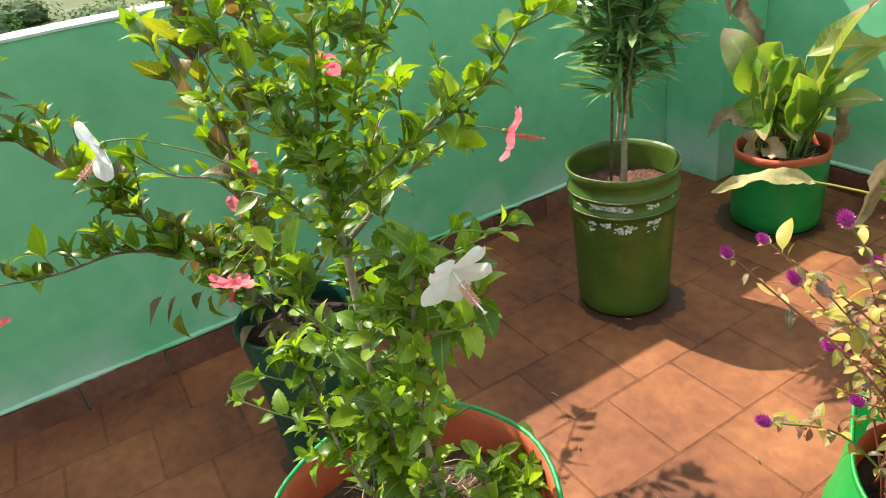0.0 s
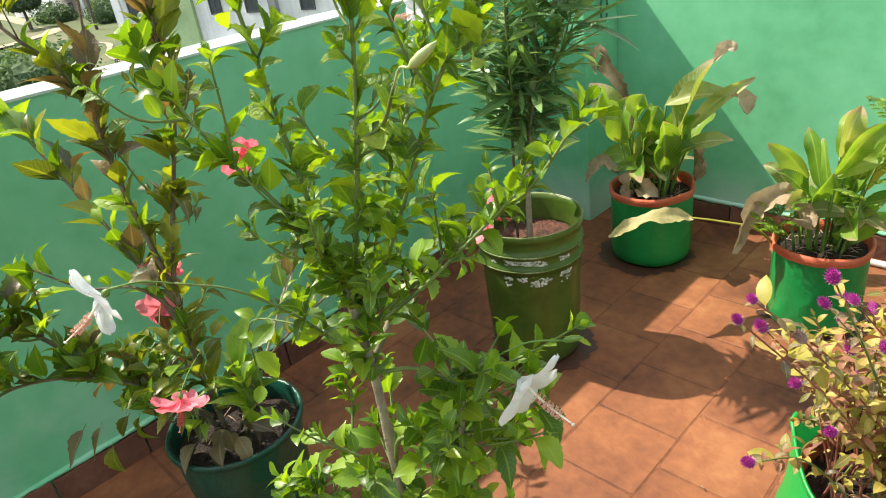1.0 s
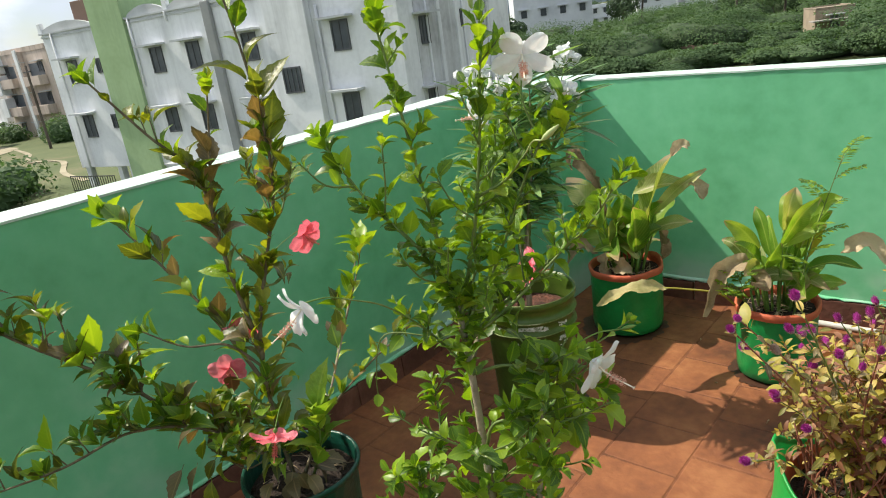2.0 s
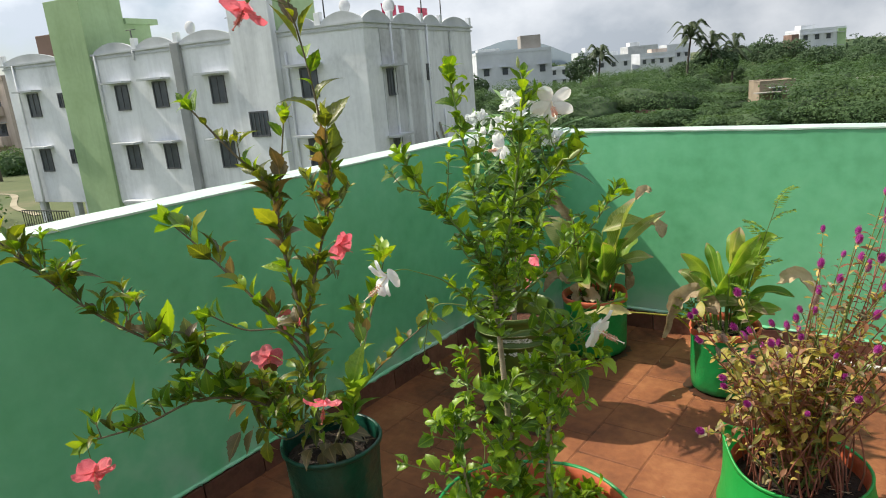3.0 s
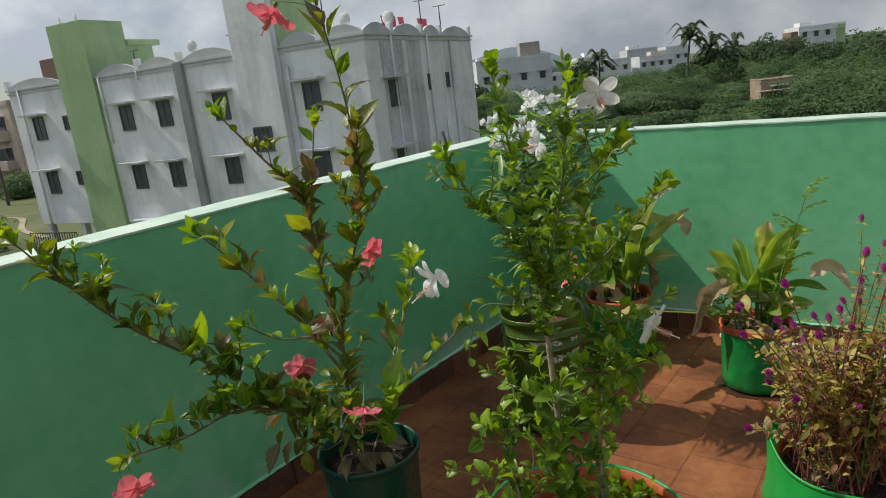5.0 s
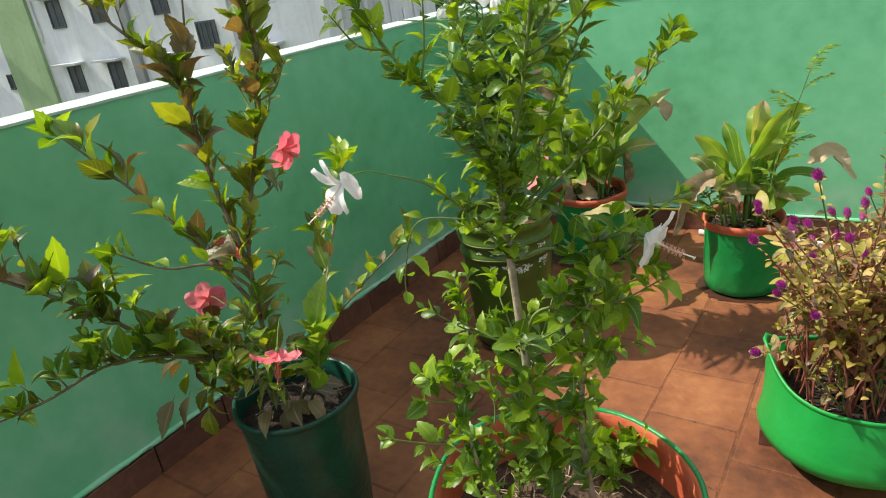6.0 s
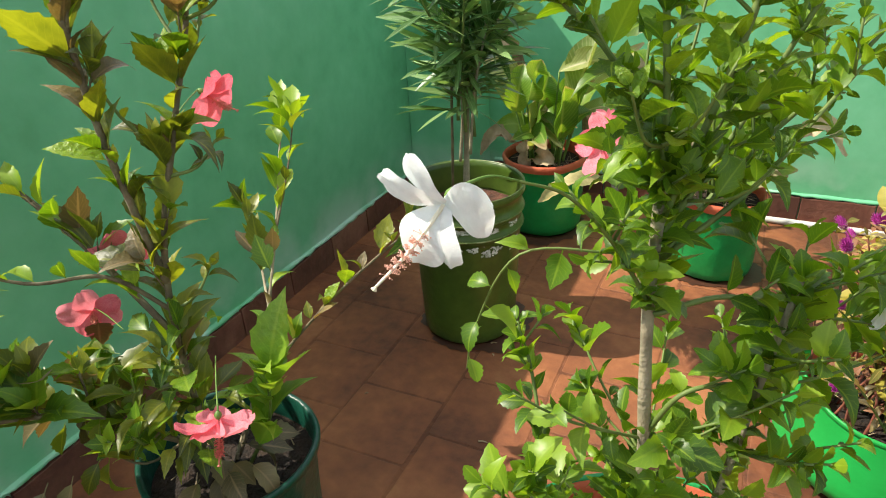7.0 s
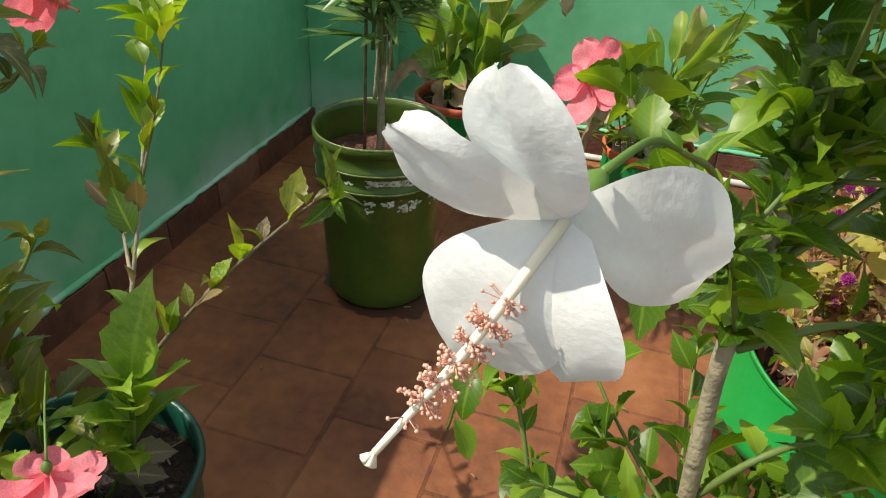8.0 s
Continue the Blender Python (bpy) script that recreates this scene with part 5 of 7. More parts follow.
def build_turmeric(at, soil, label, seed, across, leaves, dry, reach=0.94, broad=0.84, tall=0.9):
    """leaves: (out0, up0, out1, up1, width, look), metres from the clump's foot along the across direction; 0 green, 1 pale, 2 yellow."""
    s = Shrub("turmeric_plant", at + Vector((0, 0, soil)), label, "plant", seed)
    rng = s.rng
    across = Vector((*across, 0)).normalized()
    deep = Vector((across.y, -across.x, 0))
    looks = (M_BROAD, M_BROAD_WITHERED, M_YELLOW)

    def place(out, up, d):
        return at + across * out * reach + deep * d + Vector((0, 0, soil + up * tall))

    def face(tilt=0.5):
        return (deep * rng.uniform(0.2, 1.0) + across * rng.uniform(-0.7, 0.7) + Vector((0, 0, tilt))).normalized()

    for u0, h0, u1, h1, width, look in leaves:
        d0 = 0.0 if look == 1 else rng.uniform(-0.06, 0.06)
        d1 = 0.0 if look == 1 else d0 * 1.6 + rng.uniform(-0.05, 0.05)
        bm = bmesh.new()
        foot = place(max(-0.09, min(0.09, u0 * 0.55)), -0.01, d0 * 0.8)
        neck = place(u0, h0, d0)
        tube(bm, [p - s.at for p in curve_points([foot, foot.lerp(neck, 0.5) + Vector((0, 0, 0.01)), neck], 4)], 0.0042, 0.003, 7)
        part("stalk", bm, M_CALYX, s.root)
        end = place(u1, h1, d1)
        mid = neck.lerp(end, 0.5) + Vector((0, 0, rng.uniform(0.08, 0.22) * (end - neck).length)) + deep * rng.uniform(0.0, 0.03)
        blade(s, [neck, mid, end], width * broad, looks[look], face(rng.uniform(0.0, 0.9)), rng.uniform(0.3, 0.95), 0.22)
    # younger leaves and sheaths filling the clump
    for _ in range(12):
        u0, d0, h0 = rng.uniform(-0.09, 0.09), rng.uniform(-0.07, 0.07), rng.uniform(0.03, 0.12)
        way = Vector((rng.uniform(-1.0, 1.0), rng.uniform(-1.0, 1.0), 0.9)).normalized()
        a = place(u0, h0, d0)
        bm = bmesh.new()
        tube(bm, [place(u0 * 0.8, -0.01, d0 * 0.8) - s.at, a - s.at], 0.0045, 0.0035, 7)
        part("stalk", bm, M_CALYX, s.root)
        n = rng.uniform(0.11, 0.18)
        blade(s, [a, a + way * n * 0.55, a + way * n + Vector((way.x, way.y, -1.0)) * 0.05], rng.uniform(0.05, 0.085), rng.choice((M_BROAD, M_BROAD, M_BROAD_WITHERED)), face(), rng.uniform(0.2, 0.7), 0.15)
    for pts, width in dry:
        blade(s, [place(*p) for p in pts], width, M_DRY, face(0.8), 1.1, 0.5, 0.011, 0.05)
    return s


def build_seedling(at, height, label, seed, lean=(0.05, 0.02)):
    """A young tree shoot with feathered leaves."""
    s = Shrub("seedling", at, label, "plant", seed)
    small = [leaf_mesh("leaf", M_LEAF, 1, 0.38, 0.3, 0.2, 0.08, 6, 0.4, 0.2, 0.05)]
    at = Vector(at)
    line = s.branch([at, at + Vector((lean[0] * 0.4, lean[1] * 0.4, height * 0.5)), at + Vector((*lean, height))], 0.0025, 0.0012, M_SHOOT, "stem")
    for k in range(4, len(line)):
        a = s.rng.uniform(0, 6.28)
        d = Vector((math.cos(a), math.sin(a), 0.55)).normalized()
        end = line[k] + d * 0.095 * (1.1 - 0.4 * k / len(line))
        rib = s.branch([line[k], (line[k] + end) / 2 + Vector((0, 0, 0.008)), end], 0.001, 0.0006, M_SHOOT, "twig", 4)
        side = d.cross(Vector((0, 0, 1))).normalized()
        for j in range(1, len(rib)):
            for w in (-1, 1):
                s.leaf(rib[j], side * w + d * 0.6, 0.027, small)
    s.settle()
    return s


def build_amaranth():
    bag = Vector((1.485, -1.22, 0))
    s = Shrub("globe_amaranth", bag + Vector((0, 0, 0.17)), "leggy globe amaranth with magenta heads and yellowing leaves", "plant", 31, 0.0, Vector((1.54, -1.19, 0.145)), 1.05)
    rng = s.rng
    leaf = [leaf_mesh("leaf", M_AMAR, 1, w, d, 0.25, 0, 6, 0.45, t, 0.1) for w, d, t in ((0.36, 0.3, 0.2), (0.42, 0.7, -0.3), (0.30, 0.1, 0.5))]
    bright = [leaf_mesh("leaf", M_YELLOW, 1, 0.42, 0.4, 0.2, 0, 6, 0.45, 0.2, 0.1)]
    brown = [leaf_mesh("leaf", M_LEAF_OLD, 1, 0.34, 0.9, 0.4, 0, 6, 0.45, 0.4, 0.1)]
    rusty = [leaf_mesh("leaf", M_RUST, 1, 0.34, 0.6, 0.3, 0, 6, 0.45, 0.3, 0.1)]
    ball = []
    for mat in (M_HEAD, M_HEAD, M_HEAD_OLD):
        bm = bmesh.new()
        for k in range(90):
            z = 1 - 2 * (k + 0.5) / 90
            a = k * 2.4
            d = Vector((math.sqrt(1 - z * z) * math.cos(a), math.sqrt(1 - z * z) * math.sin(a), z))
            side = d.cross(Vector((0.3, 0.2, 0.9))).normalized()
            o = d.cross(side)
            c = d * 0.62
            t = d * (1.0 + 0.12 * noise.noise(d * 9)) + Vector((0, 0, 0.22))
            c, t = Vector((c.x, c.y, c.z * 1.55)), Vector((t.x, t.y, t.z * 1.55))
            vs = [bm.verts.new(c + side * 0.16), bm.verts.new(c + o * 0.10), bm.verts.new(c - side * 0.16), bm.verts.new(c - o * 0.10), bm.verts.new(t)]
            for i in range(4):
                bm.faces.new((vs[i], vs[(i + 1) % 4], vs[4])).material_index = 1 if z < -0.15 else 0
        bmesh.ops.create_icosphere(bm, subdivisions=2, radius=0.68, matrix=Matrix.Diagonal((1, 1, 1.5, 1)))
        ball.append(finish(bm, "flower_head", [mat, M_HEAD_OLD], False))
    # stem ends, as places above the bag
    ends = [(1.468, -1.02, 0.770), (1.319, -1.561, 0.715), (1.333, -1.639, 0.735), (1.323, -1.522, 0.425), (1.30, -1.46, 0.61), (1.36, -1.50, 0.64), (1.395, -1.545, 0.76),
            (1.44, -1.44, 0.62), (1.50, -1.48, 0.66), (1.55, -1.10, 0.79), (1.60, -1.05, 0.81), (1.58, -1.15, 0.73), (1.53, -1.20, 0.70), (1.49, -1.25, 0.66), (1.62, -1.22, 0.70), (1.66, -1.10, 0.74),
            (1.38, -1.32, 0.52), (1.34, -1.22, 0.50), (1.42, -1.15, 0.55), (1.46, -1.34, 0.55), (1.55, -1.36, 0.58), (1.62, -1.34, 0.60), (1.40, -1.45, 0.50), (1.70, -1.25, 0.66),
            (1.33, -1.36, 0.46), (1.48, -1.12, 0.64), (1.56, -1.28, 0.50), (1.36, -1.10, 0.46), (1.51, -1.41, 0.46), (1.60, -1.42, 0.52), (1.52, -1.06, 0.72), (1.63, -1.14, 0.79), (1.68, -1.18, 0.70), (1.57, -1.22, 0.76), (1.66, -1.30, 0.72), (1.45, -1.22, 0.60), (1.72, -1.12, 0.66), (1.61, -1.27, 0.65)]
    ends += [(rng.uniform(1.50, 1.82), rng.uniform(-1.34, -1.0), rng.uniform(0.66, 0.92)) for _ in range(16)]
    ends += [(rng.uniform(1.30, 1.45), rng.uniform(-1.50, -1.15), rng.uniform(0.42, 0.58)) for _ in range(6)]
    ends += [(rng.uniform(1.33, 1.50), rng.uniform(-1.40, -1.10), rng.uniform(0.36, 0.62)) for _ in range(14)]
    for k, e in enumerate(ends):
        e = Vector(e)
        a = rng.uniform(0, 6.28)
        b = bag + Vector((0.10 * math.cos(a) * rng.random() - 0.011, 0.10 * math.sin(a) * rng.random() - 0.005, 0.165))
        mid = b.lerp(e, 0.5) + Vector((rng.uniform(-0.03, 0.03), rng.uniform(-0.03, 0.03), 0.05))
        line = s.branch([b, mid, e], 0.0024, 0.001, M_RED_SHOOT if k % 3 else M_SHOOT, "stem", 8)
        s.dress(line, 0.22, 0.66 if e.z > 0.66 else 0.9, 0.027, 0.033, [leaf, rusty, bright, rusty, leaf] if k % 3 else [leaf, rusty, brown], 0.8, 0.1, per=2)
        s.dress(line, 0.66, 0.95, 0.026, 0.024, [rusty, leaf, brown], 0.8, 0.1, per=2)
        if k in (1, 3, 4, 5, 16, 24, 61, 64, 67, 70):
            s.dress(line, 0.5, 0.95, 0.06, 0.045, bright, 0.9, 0.2, per=1)
        way = (line[-1] - line[-2]).normalized()
        size = rng.uniform(0.0068, 0.0105)
        if k > 62 and k % 3:
            s.tip(e, way, 0.032, leaf, 5)
            continue
        piece("flower_head", ball[2 if k in (5, 13, 22) else k % 2], s.root, aim(e - s.at, way.cross(Vector((0.4, 0.3, 0.8))), way, size), "" if k not in (5, 13, 22) else "faded seed head")
        for j in range(2):
            s.leaf(e - way * 0.012, way * 0.1 + Vector((rng.uniform(-1, 1), rng.uniform(-1, 1), 0)), 0.016, leaf)
    # bare reddish stems standing close together in the soil
    for _ in range(46):
        a, r = rng.uniform(0, 6.28), 0.130 * math.sqrt(rng.random())
        p = bag + Vector((r * math.cos(a) - 0.011, r * math.sin(a) - 0.005, 0.17))
        s.branch([p, p + Vector((rng.uniform(-0.02, 0.02), rng.uniform(-0.02, 0.02), 0.09)), p + Vector((rng.uniform(-0.05, 0.05), rng.uniform(-0.05, 0.05), rng.uniform(0.16, 0.26)))], rng.uniform(0.002, 0.0036), 0.0014, M_RED_SHOOT, "stem", 4)
    # the tangle of small leaves low in the bag
    for _ in range(300):
        a, r = rng.uniform(0, 6.28), 0.2 * math.sqrt(rng.random())
        p = bag + Vector((-abs(r * math.cos(a)) + 0.03, r * math.sin(a) + 0.02, rng.uniform(0.27, 0.50)))
        s.leaf(p, Vector((rng.uniform(-1, 1), rng.uniform(-1, 1), rng.uniform(-0.5, 0.6))), rng.uniform(0.018, 0.042), rng.choice([leaf, leaf, rusty, bright]))
    s.settle()


build_hibiscus_pink()
build_hibiscus_white()
build_oleander()
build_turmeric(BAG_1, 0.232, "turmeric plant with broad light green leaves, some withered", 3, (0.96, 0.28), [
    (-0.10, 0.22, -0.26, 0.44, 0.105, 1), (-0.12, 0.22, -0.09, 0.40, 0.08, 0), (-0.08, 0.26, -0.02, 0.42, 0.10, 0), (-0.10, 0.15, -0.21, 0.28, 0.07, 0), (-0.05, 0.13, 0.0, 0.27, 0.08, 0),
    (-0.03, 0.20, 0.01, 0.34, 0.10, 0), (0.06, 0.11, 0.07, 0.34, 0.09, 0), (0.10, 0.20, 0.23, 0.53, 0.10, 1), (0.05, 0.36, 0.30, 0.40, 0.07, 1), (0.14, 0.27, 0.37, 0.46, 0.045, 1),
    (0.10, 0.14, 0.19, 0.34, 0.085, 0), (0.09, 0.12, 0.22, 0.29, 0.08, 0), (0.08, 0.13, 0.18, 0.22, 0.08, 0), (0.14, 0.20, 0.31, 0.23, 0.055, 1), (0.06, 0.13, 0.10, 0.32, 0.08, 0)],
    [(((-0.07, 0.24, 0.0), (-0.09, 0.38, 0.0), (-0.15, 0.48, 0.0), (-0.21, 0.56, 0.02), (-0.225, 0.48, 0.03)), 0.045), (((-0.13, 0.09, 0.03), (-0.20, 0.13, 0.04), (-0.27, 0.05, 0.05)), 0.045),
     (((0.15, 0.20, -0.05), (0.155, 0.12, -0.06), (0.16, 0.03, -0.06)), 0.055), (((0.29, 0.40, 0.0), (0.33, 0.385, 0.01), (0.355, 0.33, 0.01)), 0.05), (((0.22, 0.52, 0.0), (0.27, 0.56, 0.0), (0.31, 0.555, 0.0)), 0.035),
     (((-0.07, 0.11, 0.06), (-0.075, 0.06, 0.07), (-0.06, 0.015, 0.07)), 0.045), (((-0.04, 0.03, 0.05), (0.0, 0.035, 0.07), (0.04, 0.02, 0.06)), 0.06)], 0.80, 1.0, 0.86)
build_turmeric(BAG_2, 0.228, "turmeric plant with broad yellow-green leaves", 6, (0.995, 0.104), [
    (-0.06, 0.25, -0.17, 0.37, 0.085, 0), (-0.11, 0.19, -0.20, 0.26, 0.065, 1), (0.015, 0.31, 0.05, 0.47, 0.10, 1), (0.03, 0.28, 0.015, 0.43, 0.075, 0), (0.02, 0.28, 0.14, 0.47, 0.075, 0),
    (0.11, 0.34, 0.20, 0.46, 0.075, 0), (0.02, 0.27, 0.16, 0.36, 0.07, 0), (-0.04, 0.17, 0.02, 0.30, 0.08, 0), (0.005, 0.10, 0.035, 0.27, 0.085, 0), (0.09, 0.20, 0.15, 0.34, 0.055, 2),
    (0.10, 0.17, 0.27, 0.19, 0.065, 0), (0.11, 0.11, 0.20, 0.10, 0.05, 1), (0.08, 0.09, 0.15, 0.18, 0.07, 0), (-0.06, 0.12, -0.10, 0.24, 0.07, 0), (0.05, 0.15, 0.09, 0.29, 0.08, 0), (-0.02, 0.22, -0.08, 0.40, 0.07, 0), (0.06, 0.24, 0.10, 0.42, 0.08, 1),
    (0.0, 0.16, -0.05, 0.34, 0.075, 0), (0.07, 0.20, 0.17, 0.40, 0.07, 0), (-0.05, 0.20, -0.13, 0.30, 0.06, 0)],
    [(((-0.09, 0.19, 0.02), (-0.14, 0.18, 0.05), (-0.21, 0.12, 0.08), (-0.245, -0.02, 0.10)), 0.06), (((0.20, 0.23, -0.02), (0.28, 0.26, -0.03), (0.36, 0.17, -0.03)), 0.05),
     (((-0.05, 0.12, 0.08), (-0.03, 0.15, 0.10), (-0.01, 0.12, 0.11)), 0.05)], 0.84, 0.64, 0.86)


def build_fallen_blade():
    """A yellow stalk that leans from one bag towards the next, its blade dried flat."""
    s = Shrub("dry_leaf", Vector((1.0, -0.52, 0.29)), "long drying turmeric leaf on a yellow stalk", "leaf", 15)
    bm = bmesh.new()
    tube(bm, [p - s.at for p in curve_points([(1.06, -0.50, 0.22), (1.0, -0.53, 0.285), (0.90, -0.545, 0.292), (0.817, -0.558, 0.290)], 5)], 0.004, 0.003, 7)
    part("stalk", bm, M_YELLOW, s.root, "yellow stalk")
    blade(s, [(0.83, -0.555, 0.29), (0.77, -0.63, 0.31), (0.73, -0.72, 0.315), (0.70, -0.80, 0.30)], 0.055, M_STRAW, Vector((0.2, -0.3, 1)).normalized(), 0.4, 0.4, 0.007)


build_fallen_blade()
build_amaranth()
build_seedling(BAG_2 + Vector((0.06, -0.06, 0.228)), 0.52, "young feathery-leaved shoot among the turmeric", 41, (0.11, 0.02))
build_seedling(BAG_2 + Vector((-0.07, -0.06, 0.228)), 0.14, "small green weed at the bag rim", 42, (-0.03, -0.02))


def build_weed(at, seed, size=0.03, many=26, spread=0.07, label="small green weed in potting soil"):
    s = Shrub("weed", at, label, "plant", seed)
    at = Vector(at)
    small = [leaf_mesh("leaf", M_LEAF, 1, 0.5, 0.4, 0.2, 0, 6, 0.45, 0.2, 0.1)]
    for k in range(max(3, many // 5)):
        a = s.rng.uniform(0, 6.28)
        d = Vector((math.cos(a), math.sin(a), 0))
        e = at + d * spread * s.rng.uniform(0.4, 1.0) + Vector((0, 0, s.rng.uniform(0.03, 0.08)))
        line = s.branch([at + d * 0.006, at.lerp(e, 0.6) + Vector((0, 0, 0.02)), e], 0.0014, 0.0009, M_SHOOT, "stem", 4)
        s.dress(line, 0.3, 1.0, 0.016, size, small, per=2)
        s.tip(e, (d + Vector((0, 0, 1))).normalized(), size, small, 4)
    s.settle()


build_weed(Vector((1.215, -1.845, 0.335)), 51, 0.042, 44, 0.085)
build_weed(Vector((1.09, -1.94, 0.335)), 52, 0.026, 18, 0.045)
build_weed(BAG_4 + Vector((0.0, 0.0, 0.20)), 53, 0.05, 60, 0.14, "leafy green seedling in a grow bag")


# ---- beyond the terrace ----
GROUND = -5.1
M_GROUND = surface("scrub_ground", [(0.055, 0.080, 0.022), (0.085, 0.105, 0.035), (0.16, 0.13, 0.075)], 0.95, 0.2, (0.3, 0.8), 0.4, 3)
M_PLASTER = surface("grey_white_plaster", [(0.56, 0.58, 0.61), (0.70, 0.72, 0.75), (0.77, 0.79, 0.82)], 0.85, 0.5, (0.25, 0.6), 0.2, 8, fine=0.35)
M_SOOT = surface("stained_plaster", [(0.38, 0.39, 0.40), (0.52, 0.53, 0.55), (0.60, 0.62, 0.64)], 0.9, 0.5, (0.3, 0.65), 0.2, 8, fine=0.4)
M_TOWER = surface("green_facade_paint", [(0.28, 0.40, 0.21), (0.36, 0.50, 0.28)], 0.85, 0.5, (0.3, 0.7), 0.2, 8, fine=0.35)
M_PLAIN_WHITE = surface("weathered_white", [(0.66, 0.68, 0.70), (0.80, 0.82, 0.84)], 0.85, 0.4, (0.3, 0.7))
M_PEACH = surface("peach_facade", [(0.46, 0.38, 0.33), (0.58, 0.49, 0.43)], 0.85, 0.4, (0.3, 0.7))
M_BROWN = surface("brown_facade", [(0.16, 0.10, 0.08), (0.22, 0.14, 0.11)], 0.85, 0.4, (0.3, 0.7))
M_CONCRETE = surface("bare_concrete", [(0.22, 0.20, 0.18), (0.32, 0.30, 0.27)], 0.9, 0.6, (0.3, 0.7))
M_MUD = surface("mud_brick", [(0.22, 0.175, 0.13), (0.32, 0.26, 0.19)], 0.9, 0.8, (0.3, 0.7))


def rain_streaks(m, dark, strength):
    """Dark runs of rain dirt down a facade."""
    t = m.node_tree
    b = t.nodes["Principled BSDF"]
    paint = b.inputs["Base Color"].links[0].from_socket
    place = t.nodes.new("ShaderNodeNewGeometry")
    thin = t.nodes.new("ShaderNodeMapping")
    thin.inputs["Scale"].default_value = (1.5, 1.5, 0.11)
    wire(t, place, "Position", thin, "Vector")
    runs = t.nodes.new("ShaderNodeTexNoise")
    runs.inputs["Scale"].default_value, runs.inputs["Detail"].default_value, runs.inputs["Roughness"].default_value = 1.0, 7, 0.68
    wire(t, thin, "Vector", runs, "Vector")
    blot = t.nodes.new("ShaderNodeTexNoise")
    blot.inputs["Scale"].default_value, blot.inputs["Detail"].default_value = 0.35, 3
    wire(t, place, "Position", blot, "Vector")
    both = t.nodes.new("ShaderNodeMath")
    both.operation = "MULTIPLY_ADD"
    wire(t, blot, "Fac", both, 0)
    both.inputs[1].default_value = 0.6
    wire(t, runs, "Fac", both, 2)
    mask = t.nodes.new("ShaderNodeMapRange")
    mask.inputs["From Min"].default_value, mask.inputs["From Max"].default_value = 0.78, 1.06
    mask.inputs["To Max"].default_value = strength
    wire(t, both, 0, mask, "Value")
    mix = t.nodes.new("ShaderNodeMix")
    mix.data_type = "RGBA"
    wire(t, mask, 0, mix, 0)
    t.links.new(paint, mix.inputs[6])
    mix.inputs[7].default_value = (*dark, 1)
    t.links.new(mix.outputs[2], b.inputs["Base Color"])


rain_streaks(M_PLASTER, (0.30, 0.31, 0.33), 0.42)
rain_streaks(M_SOOT, (0.20, 0.205, 0.21), 0.5)
rain_streaks(M_TOWER, (0.16, 0.23, 0.13), 0.45)
rain_streaks(M_PLAIN_WHITE, (0.30, 0.31, 0.33), 0.45)
rain_streaks(M_PEACH, (0.20, 0.15, 0.13), 0.7)
M_HOOD = surface("grey_hood_concrete", [(0.42, 0.44, 0.46), (0.56, 0.58, 0.60)], 0.9, 0.8, (0.3, 0.7))
M_CHANNEL = surface("grey_channel", [(0.25, 0.26, 0.265), (0.33, 0.34, 0.345)], 0.9, 0.6, (0.3, 0.7))
M_GLASS = surface("dark_window_glass", [(0.026, 0.034, 0.042), (0.080, 0.098, 0.118)], 0.3, 0.8, (0.3, 0.7))
M_FRAME = surface("grey_window_frame", [(0.055, 0.06, 0.07), (0.10, 0.105, 0.115)], 0.6, 3, (0.3, 0.7))
M_IRON = surface("dark_iron", [(0.02, 0.02, 0.022), (0.05, 0.05, 0.05)], 0.6, 5, (0.3, 0.7))
M_CLOTH = surface("pink_washing", [(0.45, 0.04, 0.10), (0.60, 0.12, 0.18)], 0.9, 3, (0.3, 0.7), per_object=0.5)
M_PATH = surface("sandy_path", [(0.24, 0.21, 0.14), (0.34, 0.30, 0.21)], 0.95, 0.6, (0.3, 0.7))
M_BUSH = surface("scrub_leaves", [(0.044, 0.092, 0.034), (0.066, 0.126, 0.045), (0.102, 0.166, 0.062)], 0.8, 0.25, (0.25, 0.75), translucent=0.35, glow_tint=(1.3, 1.3, 0.8))
# tree green lightened to hold the haze of distance
M_TREE_HAZED = surface("hazed_tree_leaves", [(0.055, 0.098, 0.042), (0.088, 0.145, 0.066)], 0.8, 0.25, (0.25, 0.75), translucent=0.3)
# darker green on the crown cores puts shade into the scrub's gaps
M_SCRUB_SHADE = surface("scrub_gap_shade", [(0.036, 0.066, 0.026), (0.058, 0.096, 0.038)], 0.9, 0.9, (0.3, 0.7))
M_PALM = surface("palm_fronds", [(0.04, 0.062, 0.028), (0.075, 0.105, 0.045)], 0.7, 0.6, (0.3, 0.7), translucent=0.2)
# white walls greyed and blued: distance haze put into the paint
M_HAZED_WHITE = surface("hazed_white_walls", [(0.48, 0.51, 0.55), (0.64, 0.67, 0.71)], 0.9, 0.25, (0.3, 0.7))
M_FAR_TRUNK = surface("far_bark", [(0.07, 0.055, 0.045), (0.13, 0.11, 0.09)], 0.9, 1.5, (0.3, 0.7))
# pale blue base colour stands in for the air's haze over the hill
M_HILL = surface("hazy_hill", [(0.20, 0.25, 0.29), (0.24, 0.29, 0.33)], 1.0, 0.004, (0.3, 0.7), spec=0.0)


